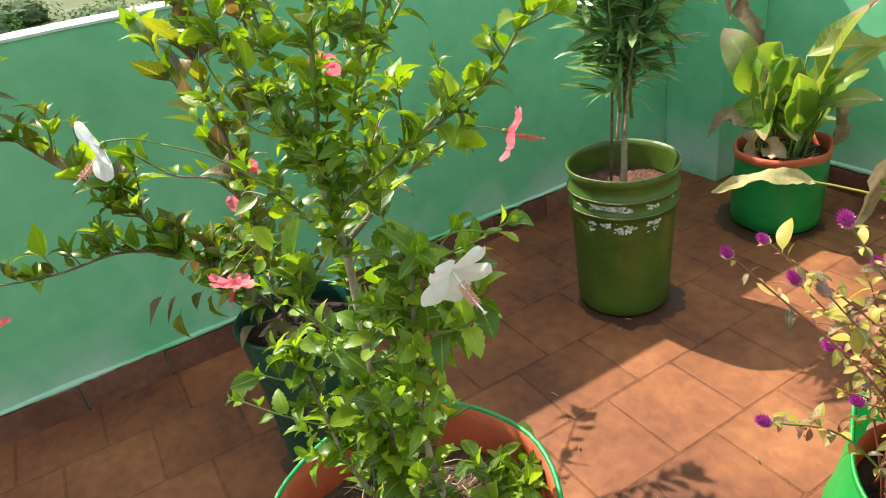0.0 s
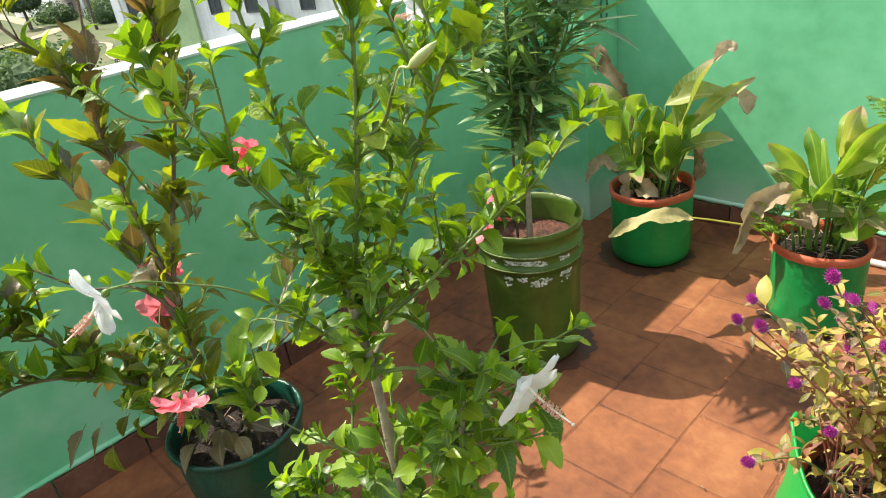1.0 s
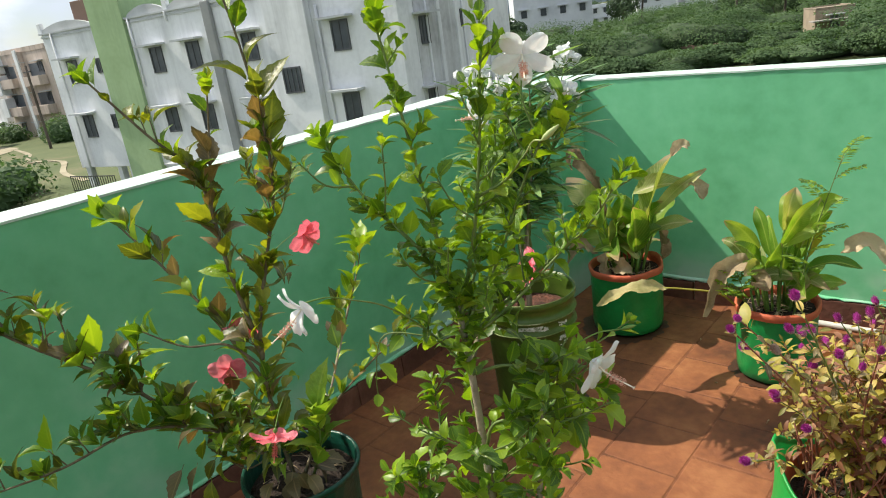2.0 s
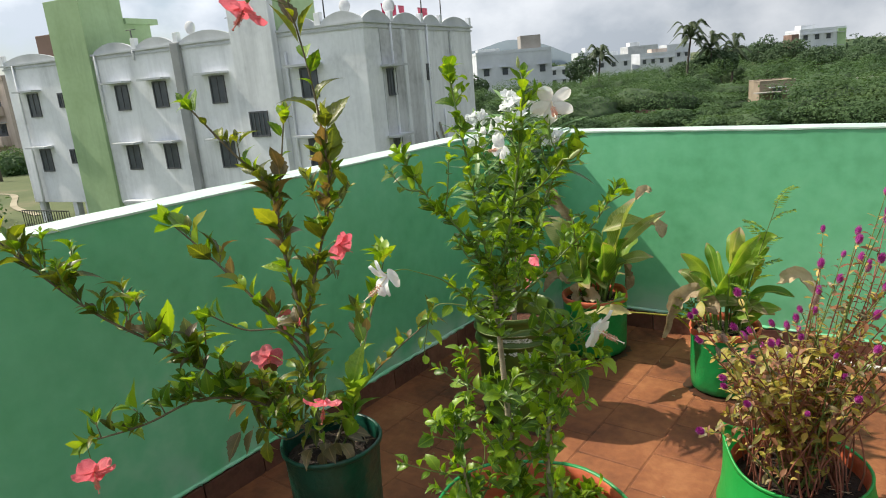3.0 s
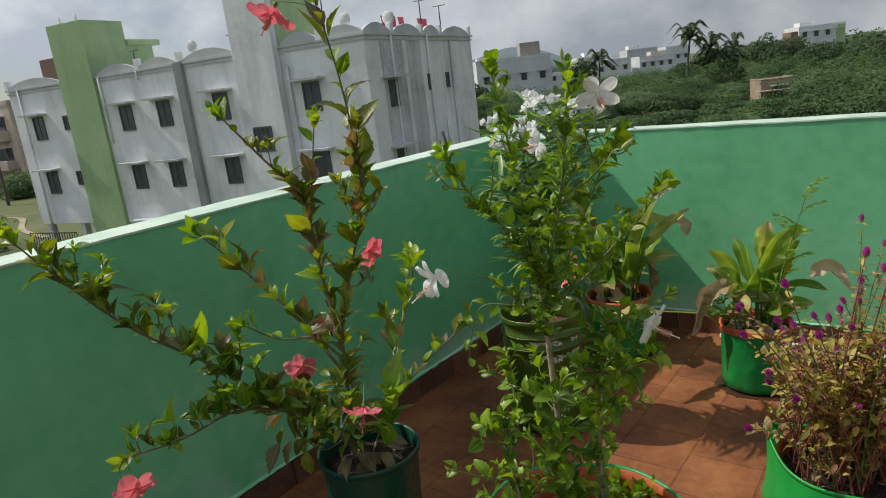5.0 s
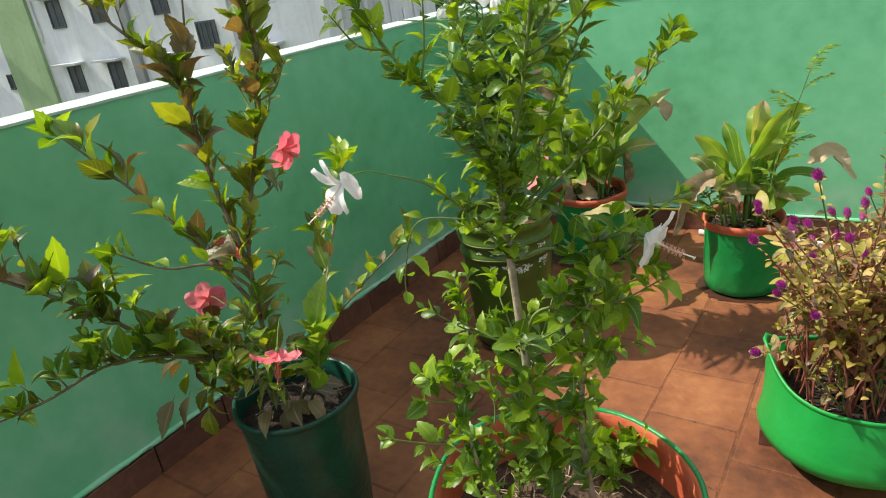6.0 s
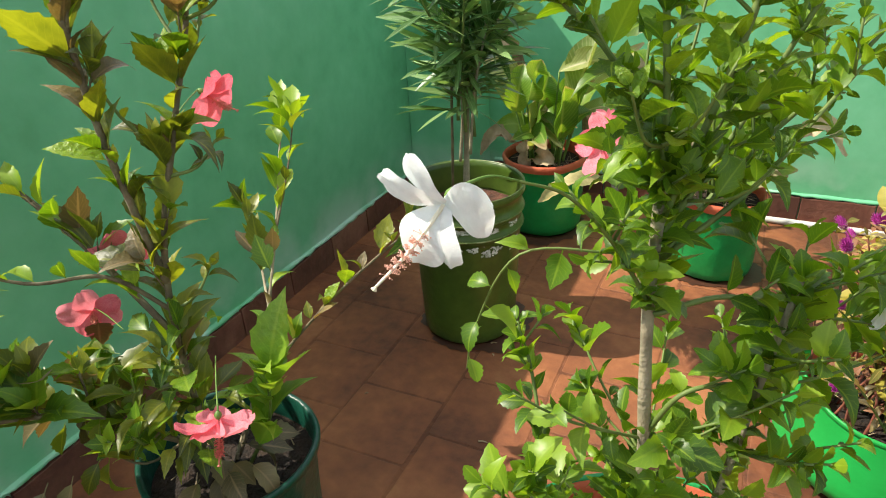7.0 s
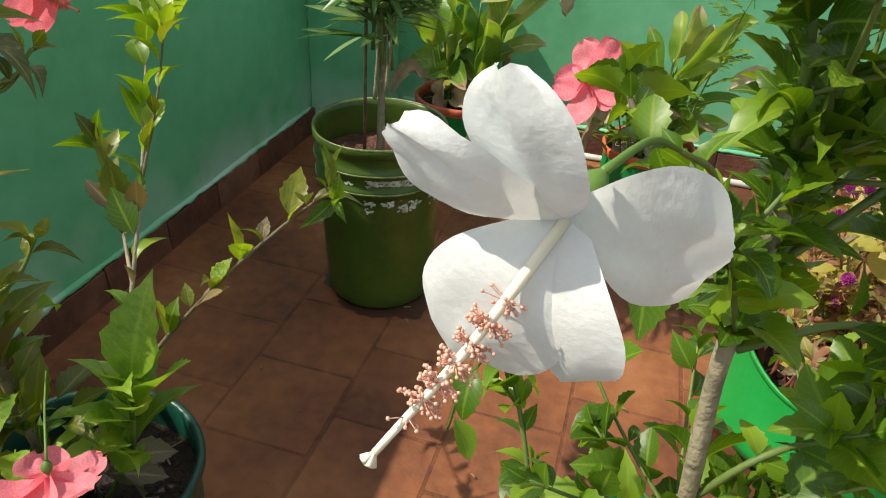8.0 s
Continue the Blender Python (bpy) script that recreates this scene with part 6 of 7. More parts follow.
def build_ground():
    bm = bmesh.new()
    rows = []
    steps = [0.5, 8, 16, 28, 44, 64, 90, 130, 200, 320, 520, 900, 1600, 3000]
    for r in steps:
        rows.append([bm.verts.new((r * math.cos(a), r * math.sin(a), GROUND + (0.5 * noise.noise(Vector((r * math.cos(a), r * math.sin(a), 0)) * 0.06) if r > 50 else 0))) for a in np.linspace(0, 2 * math.pi, 64, endpoint=False)])
    for a, b in zip(rows, rows[1:]):
        for k in range(64):
            bm.faces.new((a[k], b[k], b[(k + 1) % 64], a[(k + 1) % 64]))
    bm.faces.new(rows[0])
    setting("ground", bm, M_GROUND, "scrubby grass and bare earth round the houses", "ground", True)

    def ribbon(name, pts, width, label):
        bm = bmesh.new()
        line = curve_points([(x, y, GROUND + 0.06) for x, y in pts], 8)
        prev = None
        for k, p in enumerate(line):
            way = (line[min(k + 1, len(line) - 1)] - line[max(k - 1, 0)]).normalized()
            side = way.cross(Vector((0, 0, 1)))
            w = width * (0.5 + 0.2 * noise.noise(p * 0.4))
            row = [bm.verts.new(p - side * w), bm.verts.new(p + side * w)]
            if prev:
                bm.faces.new((prev[0], row[0], row[1], prev[1]))
            prev = row
        setting(name, bm, M_PATH, label, "path", True)

    ribbon("path_1", [(-42, 14.0), (-48, 15.0), (-55, 17.6), (-60, 17.0), (-66, 19.0), (-74, 20.5)], 0.4, "trodden sandy path over the grass")
    ribbon("path_2", [(-120, 26), (-90, 22.5), (-76, 20.5), (-70, 14), (-66, 4), (-64, -12), (-62, -40)], 1.9, "sandy lane past the apartment block")


build_ground()

B_AT, B_U = Vector((-37.33, 13.32, 0)), Vector((0.97836, 0.2069, 0))
B_YAW = math.atan2(B_U.y, B_U.x)


def window_meshes(wide, high, hood=True, bars=3):
    """A window unit set in a wall whose face is y = 0 and whose outside is -y: frame, dark panes, bars, and a concrete hood above."""
    f = bmesh.new()
    loops = []
    for y, inset in ((0.004, 0.0), (-0.06, 0.0), (-0.06, 0.07), (-0.012, 0.07)):
        w, lo, hi = wide / 2 - inset, inset, high - inset
        loops.append([f.verts.new(p) for p in ((-w, y, lo), (w, y, lo), (w, y, hi), (-w, y, hi))])
    for a, b in zip(loops, loops[1:]):
        for k in range(4):
            f.faces.new((a[k], a[(k + 1) % 4], b[(k + 1) % 4], b[k]))
    g = bmesh.new()
    box(g, -wide / 2 + 0.06, -0.022, 0.06, wide / 2 - 0.06, -0.002, high - 0.06)
    h = bmesh.new()
    if hood:
        box(h, -wide / 2 - 0.42, -0.55, high + 0.08, wide / 2 + 0.3, 0.02, high + 0.17)
    bar = bmesh.new()
    box(bar, -0.022, -0.045, 0.065, 0.022, -0.024, high - 0.065)
    return finish(f, "window_frame", M_FRAME, False), finish(g, "pane", M_GLASS, False), finish(h, "hood", M_HOOD, False), finish(bar, "bar", M_FRAME, False), [-wide / 2 + wide * k / bars for k in range(1, bars)]


def put_window(house, m, meshes, name="window"):
    fr, gl, hd, bar, places = meshes
    w = piece(name, fr, house, m)
    piece("pane", gl, w, Matrix())
    for x in places:
        piece("bar", bar, w, pose(x, 0, 0))
    if len(hd.polygons):
        piece("hood", hd, w, Matrix(), "concrete rain hood")
    return w


def build_main_block():
    """The long grey-white two-storey block on stilts: local x along its front, y into it."""
    house = thing("apartment_building", (B_AT.x, B_AT.y, GROUND), "grey-white two-storey apartment building with green stair towers", "building")
    house.rotation_euler = (0, 0, B_YAW)
    up = -GROUND
    x0, x1, deep, low, roof = -1.9, 20.6, 11.2, -3.9 + up, 3.45 + up
    bm = bmesh.new()
    box(bm, x0, 0, low, x1, deep, roof, 0.03)
    part("wall", bm, M_PLASTER, house, "rain-streaked grey-white plaster", False)
    bm = bmesh.new()
    for z, out in ((roof - 0.04, 0.10), (roof - 0.22, 0.05)):
        box(bm, x0 - out, -out, z, x1 + out, 0.0, z + 0.09)
        box(bm, x1, 0.0, z, x1 + out, deep + out, z + 0.09)
    part("cornice", bm, M_HOOD, house, smooth=False)
    # parapet with low arches between posts
    bays = [(-1.9, 2.4), (5.2, 7.9), (8.1, 10.5), (10.9, 14.0), (16.5, 18.4), (18.6, 20.6)]
    for a, b in bays:
        bm = bmesh.new()
        n = 14
        low_v, top_v = [], []
        for k in range(n + 1):
            x = a + (b - a) * k / n
            hgt = 0.12 + 0.36 * math.sin(math.pi * k / n) ** 0.8
            low_v.append((x, roof)), top_v.append((x, roof + hgt))
        for y, flip in ((0.0, False), (0.14, True)):
            for k in range(n):
                q = [bm.verts.new((*p, )) for p in ((low_v[k][0], y, low_v[k][1]), (low_v[k + 1][0], y, low_v[k + 1][1]), (top_v[k + 1][0], y, top_v[k + 1][1]), (top_v[k][0], y, top_v[k][1]))]
                bm.faces.new(list(reversed(q)) if flip else q)
        for k in range(n):
            q = [bm.verts.new(p) for p in ((top_v[k][0], 0, top_v[k][1]), (top_v[k + 1][0], 0, top_v[k + 1][1]), (top_v[k + 1][0], 0.14, top_v[k + 1][1]), (top_v[k][0], 0.14, top_v[k][1]))]
            bm.faces.new(q)
        part("parapet", bm, M_HOOD, house, smooth=False)
    for a, b in ((0.0, 2.3), (2.5, 5.2), (5.4, 7.3), (7.5, 11.0)):
        bm = bmesh.new()
        n = 12
        for k in range(n):
            u, w = k / n, (k + 1) / n
            ha, hb = (0.12 + 0.36 * math.sin(math.pi * v) ** 0.8 for v in (u, w))
            ya, yb = a + (b - a) * u, a + (b - a) * w
            for x in (x1, x1 - 0.14):
                bm.faces.new([bm.verts.new(p) for p in ((x, ya, roof), (x, yb, roof), (x, yb, roof + hb), (x, ya, roof + ha))])
            bm.faces.new([bm.verts.new(p) for p in ((x1, ya, roof + ha), (x1, yb, roof + hb), (x1 - 0.14, yb, roof + hb), (x1 - 0.14, ya, roof + ha))])
        part("parapet", bm, M_HOOD, house, smooth=False)
    for x in (-1.9, 8.0, 10.7, 18.5):
        bm = bmesh.new()
        box(bm, x - 0.14, -0.04, roof - 0.02, x + 0.14, 0.2, roof + 0.55, 0.02)
        part("post", bm, M_PLASTER, house, smooth=False)
    for y in (2.4, 5.3, 7.4, 11.1):
        bm = bmesh.new()
        box(bm, x1 - 0.2, y - 0.12, roof - 0.02, x1 + 0.04, y + 0.12, roof + 0.5, 0.02)
        part("post", bm, M_PLASTER, house, smooth=False)
    # stair towers
    bm = bmesh.new()
    box(bm, 2.55, -0.17, 0.0, 5.05, 2.3, 6.2 + up, 0.02)
    part("stair_tower", bm, M_TOWER, house, "leaf green stair tower", False)
    bm = bmesh.new()
    box(bm, 3.2, 2.3, roof, 5.0, 4.0, 5.0 + up)
    box(bm, 2.7, 2.3, 5.0 + up, 5.2, 4.4, 5.28 + up)
    part("roof_room", bm, M_TOWER, house, "green roof room with flat slab", False)
    bm = bmesh.new()
    box(bm, 14.2, -0.4, 0.0, 16.4, -0.02, 5.75 + up, 0.02)
    part("lift_tower", bm, M_PLASTER, house, "plain grey-white tower", False)
    bm = bmesh.new()
    box(bm, 14.25, 0.0, roof, 16.38, 3.0, 5.74 + up, 0.02)
    part("roof_room", bm, M_TOWER, house, "green side of the roof room", False)
    # grey drain channel and pipes
    bm = bmesh.new()
    box(bm, 10.45, -0.22, 0.0, 10.95, 0.0, roof + 0.1, 0.05)
    part("drain_channel", bm, M_CHANNEL, house, "grey drain channel", False)
    for x, y, z0, z1 in ((16.75, -0.09, 0.6, 2.6 + up), (20.66, 2.1, 0.6, roof), (20.66, 5.6, 0.6, roof), (20.66, 7.0, 2.0, 4.6), (-1.0, -0.08, 0.6, roof), (5.3, -0.08, 3.2 + up - 3, roof), (7.95, -0.08, 3.0 + up, roof)):
        bm = bmesh.new()
        tube(bm, [Vector((x, y, z)) for z in np.linspace(z0, z1, 4)], 0.055, 0.055, 8)
        part("drain_pipe", bm, M_PLASTER, house)
    for k in range(3):
        bm = bmesh.new()
        tube(bm, [Vector((20.68, 5.2 + 0.5 * k, 3.2 + 0.4 * k)), Vector((20.68, 6.4 + 0.4 * k, 2.0)), Vector((20.68, 6.5 + 0.4 * k, 0.4))], 0.05, 0.05, 6)
        part("drain_pipe", bm, M_CONCRETE, house)
    # damp, sooty bay on the end wall
    bm = bmesh.new()
    box(bm, x1 + 0.003, 1.2, low + 0.2, x1 + 0.03, 5.2, roof - 0.25, 0.01)
    part("end_bay", bm, M_SOOT, house, "damp-stained plaster bay", False)
    for y in (3.15, 4.9, 8.35):
        bm = bmesh.new()
        box(bm, x1 + 0.032, y - 0.14, low, x1 + 0.12, y + 0.14, roof - 0.24)
        part("pilaster", bm, M_PLASTER, house, smooth=False)
    std = window_meshes(0.86, 1.22, True, 2)
    for x in (0.0, 6.65, 9.2, 12.75, 17.75):
        for z in (0.72 + up - 0.05 * (x > 15), -2.20 + up - 0.05 * (x > 15)):
            put_window(house, pose(x, -0.008, z), std)
    put_window(house, pose(15.15, -0.41, -0.82 + up), window_meshes(1.0, 1.1, False, 4))
    put_window(house, pose(15.15, -0.41, -4.0 + up), window_meshes(1.0, 1.1, False, 4))
    for z in (0.47 + up, -2.45 + up):
        put_window(house, pose(x1 + 0.035, 1.85, z, 0, 0, 90), window_meshes(0.75, 1.12))
    slit = window_meshes(0.36, 0.75, False, 2)
    for y in (5.55, 7.6):
        put_window(house, pose(x1 + 0.004, y, 0.95 + up, 0, 0, 90), slit)
    put_window(house, pose(2.15, -0.005, 1.1 + up), slit)
    put_window(house, pose(2.15, -0.005, -1.8 + up), slit)
    put_window(house, pose(6.65, -0.008, -5.1 + up), std)
    # stilts, a beam and a railing under the left end
    for x in (-1.6, 1.2, 2.2):
        for y in (0.3, 4.0, 8.0):
            bm = bmesh.new()
            box(bm, x - 0.17, y - 0.17, 0, x + 0.17, y + 0.17, low)
            part("stilt", bm, M_PLASTER, house, smooth=False)
    bm = bmesh.new()
    box(bm, 5.05, 0.1, 0, x1 - 0.05, deep - 0.05, low)
    part("ground_floor", bm, M_PLASTER, house, smooth=False)
    fence = bmesh.new()
    for z in (0.15, 0.95):
        box(fence, -1.4, -1.2, z, 2.4, -1.16, z + 0.05)
    for k in range(20):
        x = -1.4 + k * 0.2
        box(fence, x, -1.195, 0.02, x + 0.03, -1.165, 1.0)
    part("railing", fence, M_IRON, house, "black iron railing", False)
    # roof clutter: grey domes on posts, aerials, tank lids, washing
    for x, y, r in ((10.9, 0.8, 0.30), (19.3, 0.9, 0.27), (20.2, 3.0, 0.30)):
        bm = bmesh.new()
        bmesh.ops.create_uvsphere(bm, u_segments=16, v_segments=10, radius=r, matrix=Matrix.Translation((x, y, roof + 0.75)) @ Matrix.Diagonal((1, 0.45, 1, 1)))
        tube(bm, [Vector((x, y + 0.1, roof)), Vector((x, y + 0.05, roof + 0.7))], 0.04, 0.04, 6)
        part("satellite_dish", bm, M_SOOT, house)
    for x, y, h in ((7.3, 0.6, 1.0), (13.6, 0.5, 0.9), (18.2, 1.0, 1.7), (20.3, 6.0, 1.6), (20.2, 8.4, 1.5)):
        bm = bmesh.new()
        tube(bm, [Vector((x, y, roof)), Vector((x, y, roof + h))], 0.035, 0.03, 6)
        tube(bm, [Vector((x - 0.3, y, roof + h)), Vector((x + 0.35, y, roof + h))], 0.02, 0.02, 5)
        part("aerial", bm, M_IRON, house)
    for x, z in ((3.2, 6.2), (4.4, 6.2), (14.8, 5.75), (16.0, 5.75)):
        bm = bmesh.new()
        tube(bm, [Vector((x, 0.2, z + up)), Vector((x, 0.2, z + up + 0.35))], 0.05, 0.05, 6)
        part("vent_pipe", bm, M_PLAIN_WHITE, house)
    for k, y in enumerate((3.4, 4.2, 5.0, 7.0, 7.5)):
        bm = bmesh.new()
        for j in range(5):
            a, b = y + 0.12 * j, y + 0.12 * (j + 1)
            bm.faces.new([bm.verts.new(p) for p in ((x1 - 1.0, a, roof + 0.95), (x1 - 1.0, b, roof + 0.95), (x1 - 1.0 + 0.06 * (j % 2), b, roof + 0.45), (x1 - 1.0 + 0.06 * ((j + 1) % 2), a, roof + 0.45))])
        part("washing", bm, M_CLOTH, house, "pink washing on a line")
    bm = bmesh.new()
    box(bm, 0.5, 0.5, roof, 1.7, 1.5, roof + 1.35, 0.03)
    part("roof_tank", bm, M_BROWN, house, "reddish brown roof tank", False)


build_main_block()


def build_utility_pole():
    pole = thing("utility_pole", (-67.5, 21.5, GROUND), "weathered wooden utility pole on the grass verge", "pole")
    bm = bmesh.new()
    tube(bm, [Vector((0.02 * z, 0.0, z)) for z in np.linspace(-0.3, 7.6, 8)], 0.14, 0.10, 8)
    part("shaft", bm, M_FAR_TRUNK, pole)
    bm = bmesh.new()
    box(bm, -0.7, -0.05, 7.0, 1.0, 0.05, 7.12)
    part("cross_arm", bm, M_IRON, pole, smooth=False)


build_utility_pole()


def plain_house(name, at, yaw, wide, deep, high, wall, label, floors=2, cols=4, extras=(), parapet=0.5, win=(0.9, 1.1)):
    """A flat-roofed house with rows of windows in its front and one side. Local y = 0 is the front."""
    h = thing(name, at, label, "building", "far houses")
    h.rotation_euler = (0, 0, radians(yaw))
    bm = bmesh.new()
    box(bm, -wide / 2, 0, 0, wide / 2, deep, high, 0.04)
    part("wall", bm, wall, h, smooth=False)
    bm = bmesh.new()
    for x0, y0, x1, y1 in ((-wide / 2, -0.05, wide / 2, 0.15), (-wide / 2, deep - 0.15, wide / 2, deep), (-wide / 2 - 0.05, 0.15, -wide / 2 + 0.15, deep - 0.15), (wide / 2 - 0.15, 0.15, wide / 2 + 0.05, deep - 0.15)):
        box(bm, x0, y0, high + 0.004, x1, y1, high + parapet)
    part("roof_parapet", bm, wall, h, smooth=False)
    meshes = window_meshes(win[0], win[1], True, 2)
    rise = high / floors
    for r in range(floors):
        for c in range(cols):
            put_window(h, pose(-wide / 2 + wide * (c + 0.5) / cols, -0.008, r * rise + 0.9), meshes)
        put_window(h, pose(wide / 2 + 0.01, deep * 0.4, r * rise + 0.9, 0, 0, 90), meshes)
    for x0, y0, z0, x1, y1, z1, mat, nm in extras:
        bm = bmesh.new()
        box(bm, x0, y0, z0, x1, y1, z1, 0.03)
        part(nm, bm, mat, h, smooth=False)
    return h


plain_house("apartment_building", (-82.8, 26.6, GROUND - 0.3), 8, 11, 10, 9.6, M_PEACH, "peach three-storey apartment building with balconies", 3, 3,
            [(x, -1.1, z, x + 1.5, -0.02, z + 2.1, M_PLAIN_WHITE, "balcony") for x, z in ((-5.4, 2.9), (-5.4, 5.4), (-5.4, 7.7))]
            + [(x, -1.0, z, x + w, -0.02, z + 1.0, M_PEACH, "balcony") for x, z, w in ((-3.8, 2.9, 2.6), (-3.8, 6.0, 2.6), (1.2, 2.9, 3.2), (1.2, 6.0, 3.2))]
            # flat dark panels on the wall stand for the shade in balcony recesses
            + [(x, -0.03, z + 1.0, x + w, -0.012, z + 2.3, M_GLASS, "balcony_opening") for x, z, w in ((-3.7, 2.9, 2.4), (-3.7, 6.0, 2.4), (1.4, 2.9, 2.8), (1.4, 6.0, 2.8))]
            + [(-0.9, -0.5, 0, 0.7, -0.02, 9.7, M_PEACH, "stair_bay"), (0.0, -0.7, 0.3, 0.6, -0.52, 9.9, M_PLAIN_WHITE, "stair_bay")])
plain_house("house", (-100, 26, GROUND - 0.3), 5, 14, 10, 8.0, M_PLAIN_WHITE, "pale two-storey house beyond the grass", 2, 4)
plain_house("house", (-96, 6, GROUND - 0.3), 0, 12, 9, 6.5, M_PEACH, "low peach house beyond the grass", 2, 3)
plain_house("house", (-104, -16, GROUND - 0.3), -6, 16, 9, 5.5, M_PLAIN_WHITE, "low white house beyond the grass", 2, 4)
plain_house("house", (-55.9, 94.4, GROUND), 38.6, 12.2, 9, 8.4, M_HAZED_WHITE, "white two-storey house with a tower room", 2, 4,
            [(1.5, 2.0, 8.4, 4.8, 5.5, 11.0, M_CONCRETE, "roof_room"), (-2.4, -1.8, 2.6, 2.2, -0.02, 3.0, M_CONCRETE, "porch_roof"), (-5.8, 0.4, 8.42, -2.2, 4, 9.3, M_PLAIN_WHITE, "roof_room")])
plain_house("house", (-77.7, 158.1, GROUND), 40, 10.0, 9, 4.8, M_HAZED_WHITE, "small white flat-roofed house behind the scrub", 2, 4)
plain_house("house", (-69.0, 166.1, GROUND), 36, 9.0, 9, 6.4, M_HAZED_WHITE, "white two-storey house behind the scrub", 2, 3, [(-2.0, 1.5, 6.4, 1.5, 5, 7.9, M_PLAIN_WHITE, "roof_room")])
plain_house("house", (-60.5, 174.0, GROUND), 38, 9.0, 9, 6.2, M_HAZED_WHITE, "pale house behind the palms", 2, 4, [(-1.0, 1.5, 6.2, 3.0, 5, 7.6, M_PEACH, "roof_room")])
plain_house("apartment_building", (-23.2, 174.5, GROUND), 28, 9.6, 10, 8.4, M_HAZED_WHITE, "white three-storey block with brown and green panels", 3, 4,
            [(-6.4, 0.5, 0.0, -4.85, 6.0, 8.0, M_BROWN, "side_wing"), (3.0, -0.35, 0.0, 4.7, -0.02, 8.5, M_TOWER, "stair_bay"), (-4.0, 2, 8.4, -1.0, 6, 9.8, M_PLAIN_WHITE, "roof_room")])
plain_house("house", (-86.0, 190.0, GROUND), 40, 8.0, 8, 8.0, M_HAZED_WHITE, "white house with a roof room among trees", 2, 3, [(-1.5, 1.5, 8.0, 2.5, 5, 9.8, M_PLAIN_WHITE, "roof_room")])
plain_house("house", (-74.0, 200.0, GROUND), 38, 9.0, 8, 8.6, M_HOOD, "grey two-storey house among trees", 2, 3, [(-3.5, 1.5, 8.6, -0.5, 5, 10.2, M_PLAIN_WHITE, "roof_room")])
plain_house("house", (-66.0, 208.0, GROUND), 36, 7.0, 8, 8.2, M_HAZED_WHITE, "white flat-roofed house among trees", 2, 3)
plain_house("hut", (-13.3, 76.2, GROUND - 0.2), 28, 3.6, 4.0, 2.75, M_MUD, "mud-brown hut among the scrub", 1, 1, [(-2.4, -1.4, 1.6, 1.0, -0.02, 1.72, M_CONCRETE, "porch_roof")], 0.1)
plain_house("hut", (-6.4, 80.0, GROUND - 0.2), 22, 4.6, 4.0, 2.3, M_CONCRETE, "dark tin-roofed shed among the scrub", 1, 2, [(-2.6, -1.0, 2.2, 2.6, 4.2, 2.32, M_CONCRETE, "tin_roof")], 0.05)


def build_low_wall():
    for name, a, b, mat, label in (("boundary_wall_1", (-34.0, 63.5), (-28.6, 60.5), M_MUD, "broken mud-brick boundary wall"), ("boundary_wall_2", (-28.2, 61.5), (-18.6, 61.0), M_BROWN, "dark brown boundary wall")):
        bm = bmesh.new()
        a, b = Vector((*a, 0)), Vector((*b, 0))
        n = 16
        side = (b - a).normalized().cross(Vector((0, 0, 1))) * 0.12
        rows = []
        for k in range(n + 1):
            p = a.lerp(b, k / n)
            top = GROUND + 1.25 + 0.22 * noise.noise(p * 1.3)
            rows.append([bm.verts.new((*(p + side).xy, GROUND - 0.4)), bm.verts.new((*(p + side).xy, top)), bm.verts.new((*(p - side).xy, top)), bm.verts.new((*(p - side).xy, GROUND - 0.4))])
        for r, q in zip(rows, rows[1:]):
            for j in range(3):
                bm.faces.new((r[j], r[j + 1], q[j + 1], q[j]))
        setting(name, bm, mat, label, "wall")


build_low_wall()


def clump_cloud(verts, faces, centre, radii, count, size, rng, flat=0.3):
    """Small leaf clumps on and in a lumpy crown, denser to the outside, with gaps."""
    centre = Vector(centre)
    for _ in range(count):
        d = Vector((rng.gauss(0, 1), rng.gauss(0, 1), rng.gauss(0, 1))).normalized()
        lump = 1 + 0.45 * noise.noise(d * 2.2 + centre * 0.37)
        r = lump * rng.uniform(0.62, 1.0) ** 0.5
        if noise.noise(d * 3.1 + centre) < -0.38:
            continue
        p = centre + Vector((d.x * radii[0], d.y * radii[1], d.z * radii[2])) * r
        if p.z < GROUND:
            continue
        s = size * rng.uniform(0.6, 1.5)
        n = (d * 0.45 + Vector((0, 0, flat)) + 0.5 * Vector((rng.uniform(-1, 1), rng.uniform(-1, 1), rng.uniform(-1, 1)))).normalized()
        a = n.cross(Vector((rng.uniform(-1, 1), rng.uniform(-1, 1), rng.uniform(-1, 1)))).normalized() * s
        b = n.cross(a).normalized() * s * 0.7
        k = len(verts)
        verts += [p - a, p - b * 0.8, p + a * 0.9, p + b + d * s * 0.15]
        faces.append((k, k + 1, k + 2, k + 3))


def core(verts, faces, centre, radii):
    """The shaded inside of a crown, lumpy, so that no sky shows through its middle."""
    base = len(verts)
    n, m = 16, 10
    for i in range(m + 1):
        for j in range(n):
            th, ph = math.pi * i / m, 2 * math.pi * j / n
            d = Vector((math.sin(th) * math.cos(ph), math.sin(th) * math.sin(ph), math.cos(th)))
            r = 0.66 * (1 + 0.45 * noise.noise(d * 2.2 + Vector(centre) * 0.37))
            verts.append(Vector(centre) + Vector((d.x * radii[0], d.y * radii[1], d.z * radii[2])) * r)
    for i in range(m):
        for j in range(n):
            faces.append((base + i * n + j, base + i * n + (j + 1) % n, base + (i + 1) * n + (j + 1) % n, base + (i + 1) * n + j))


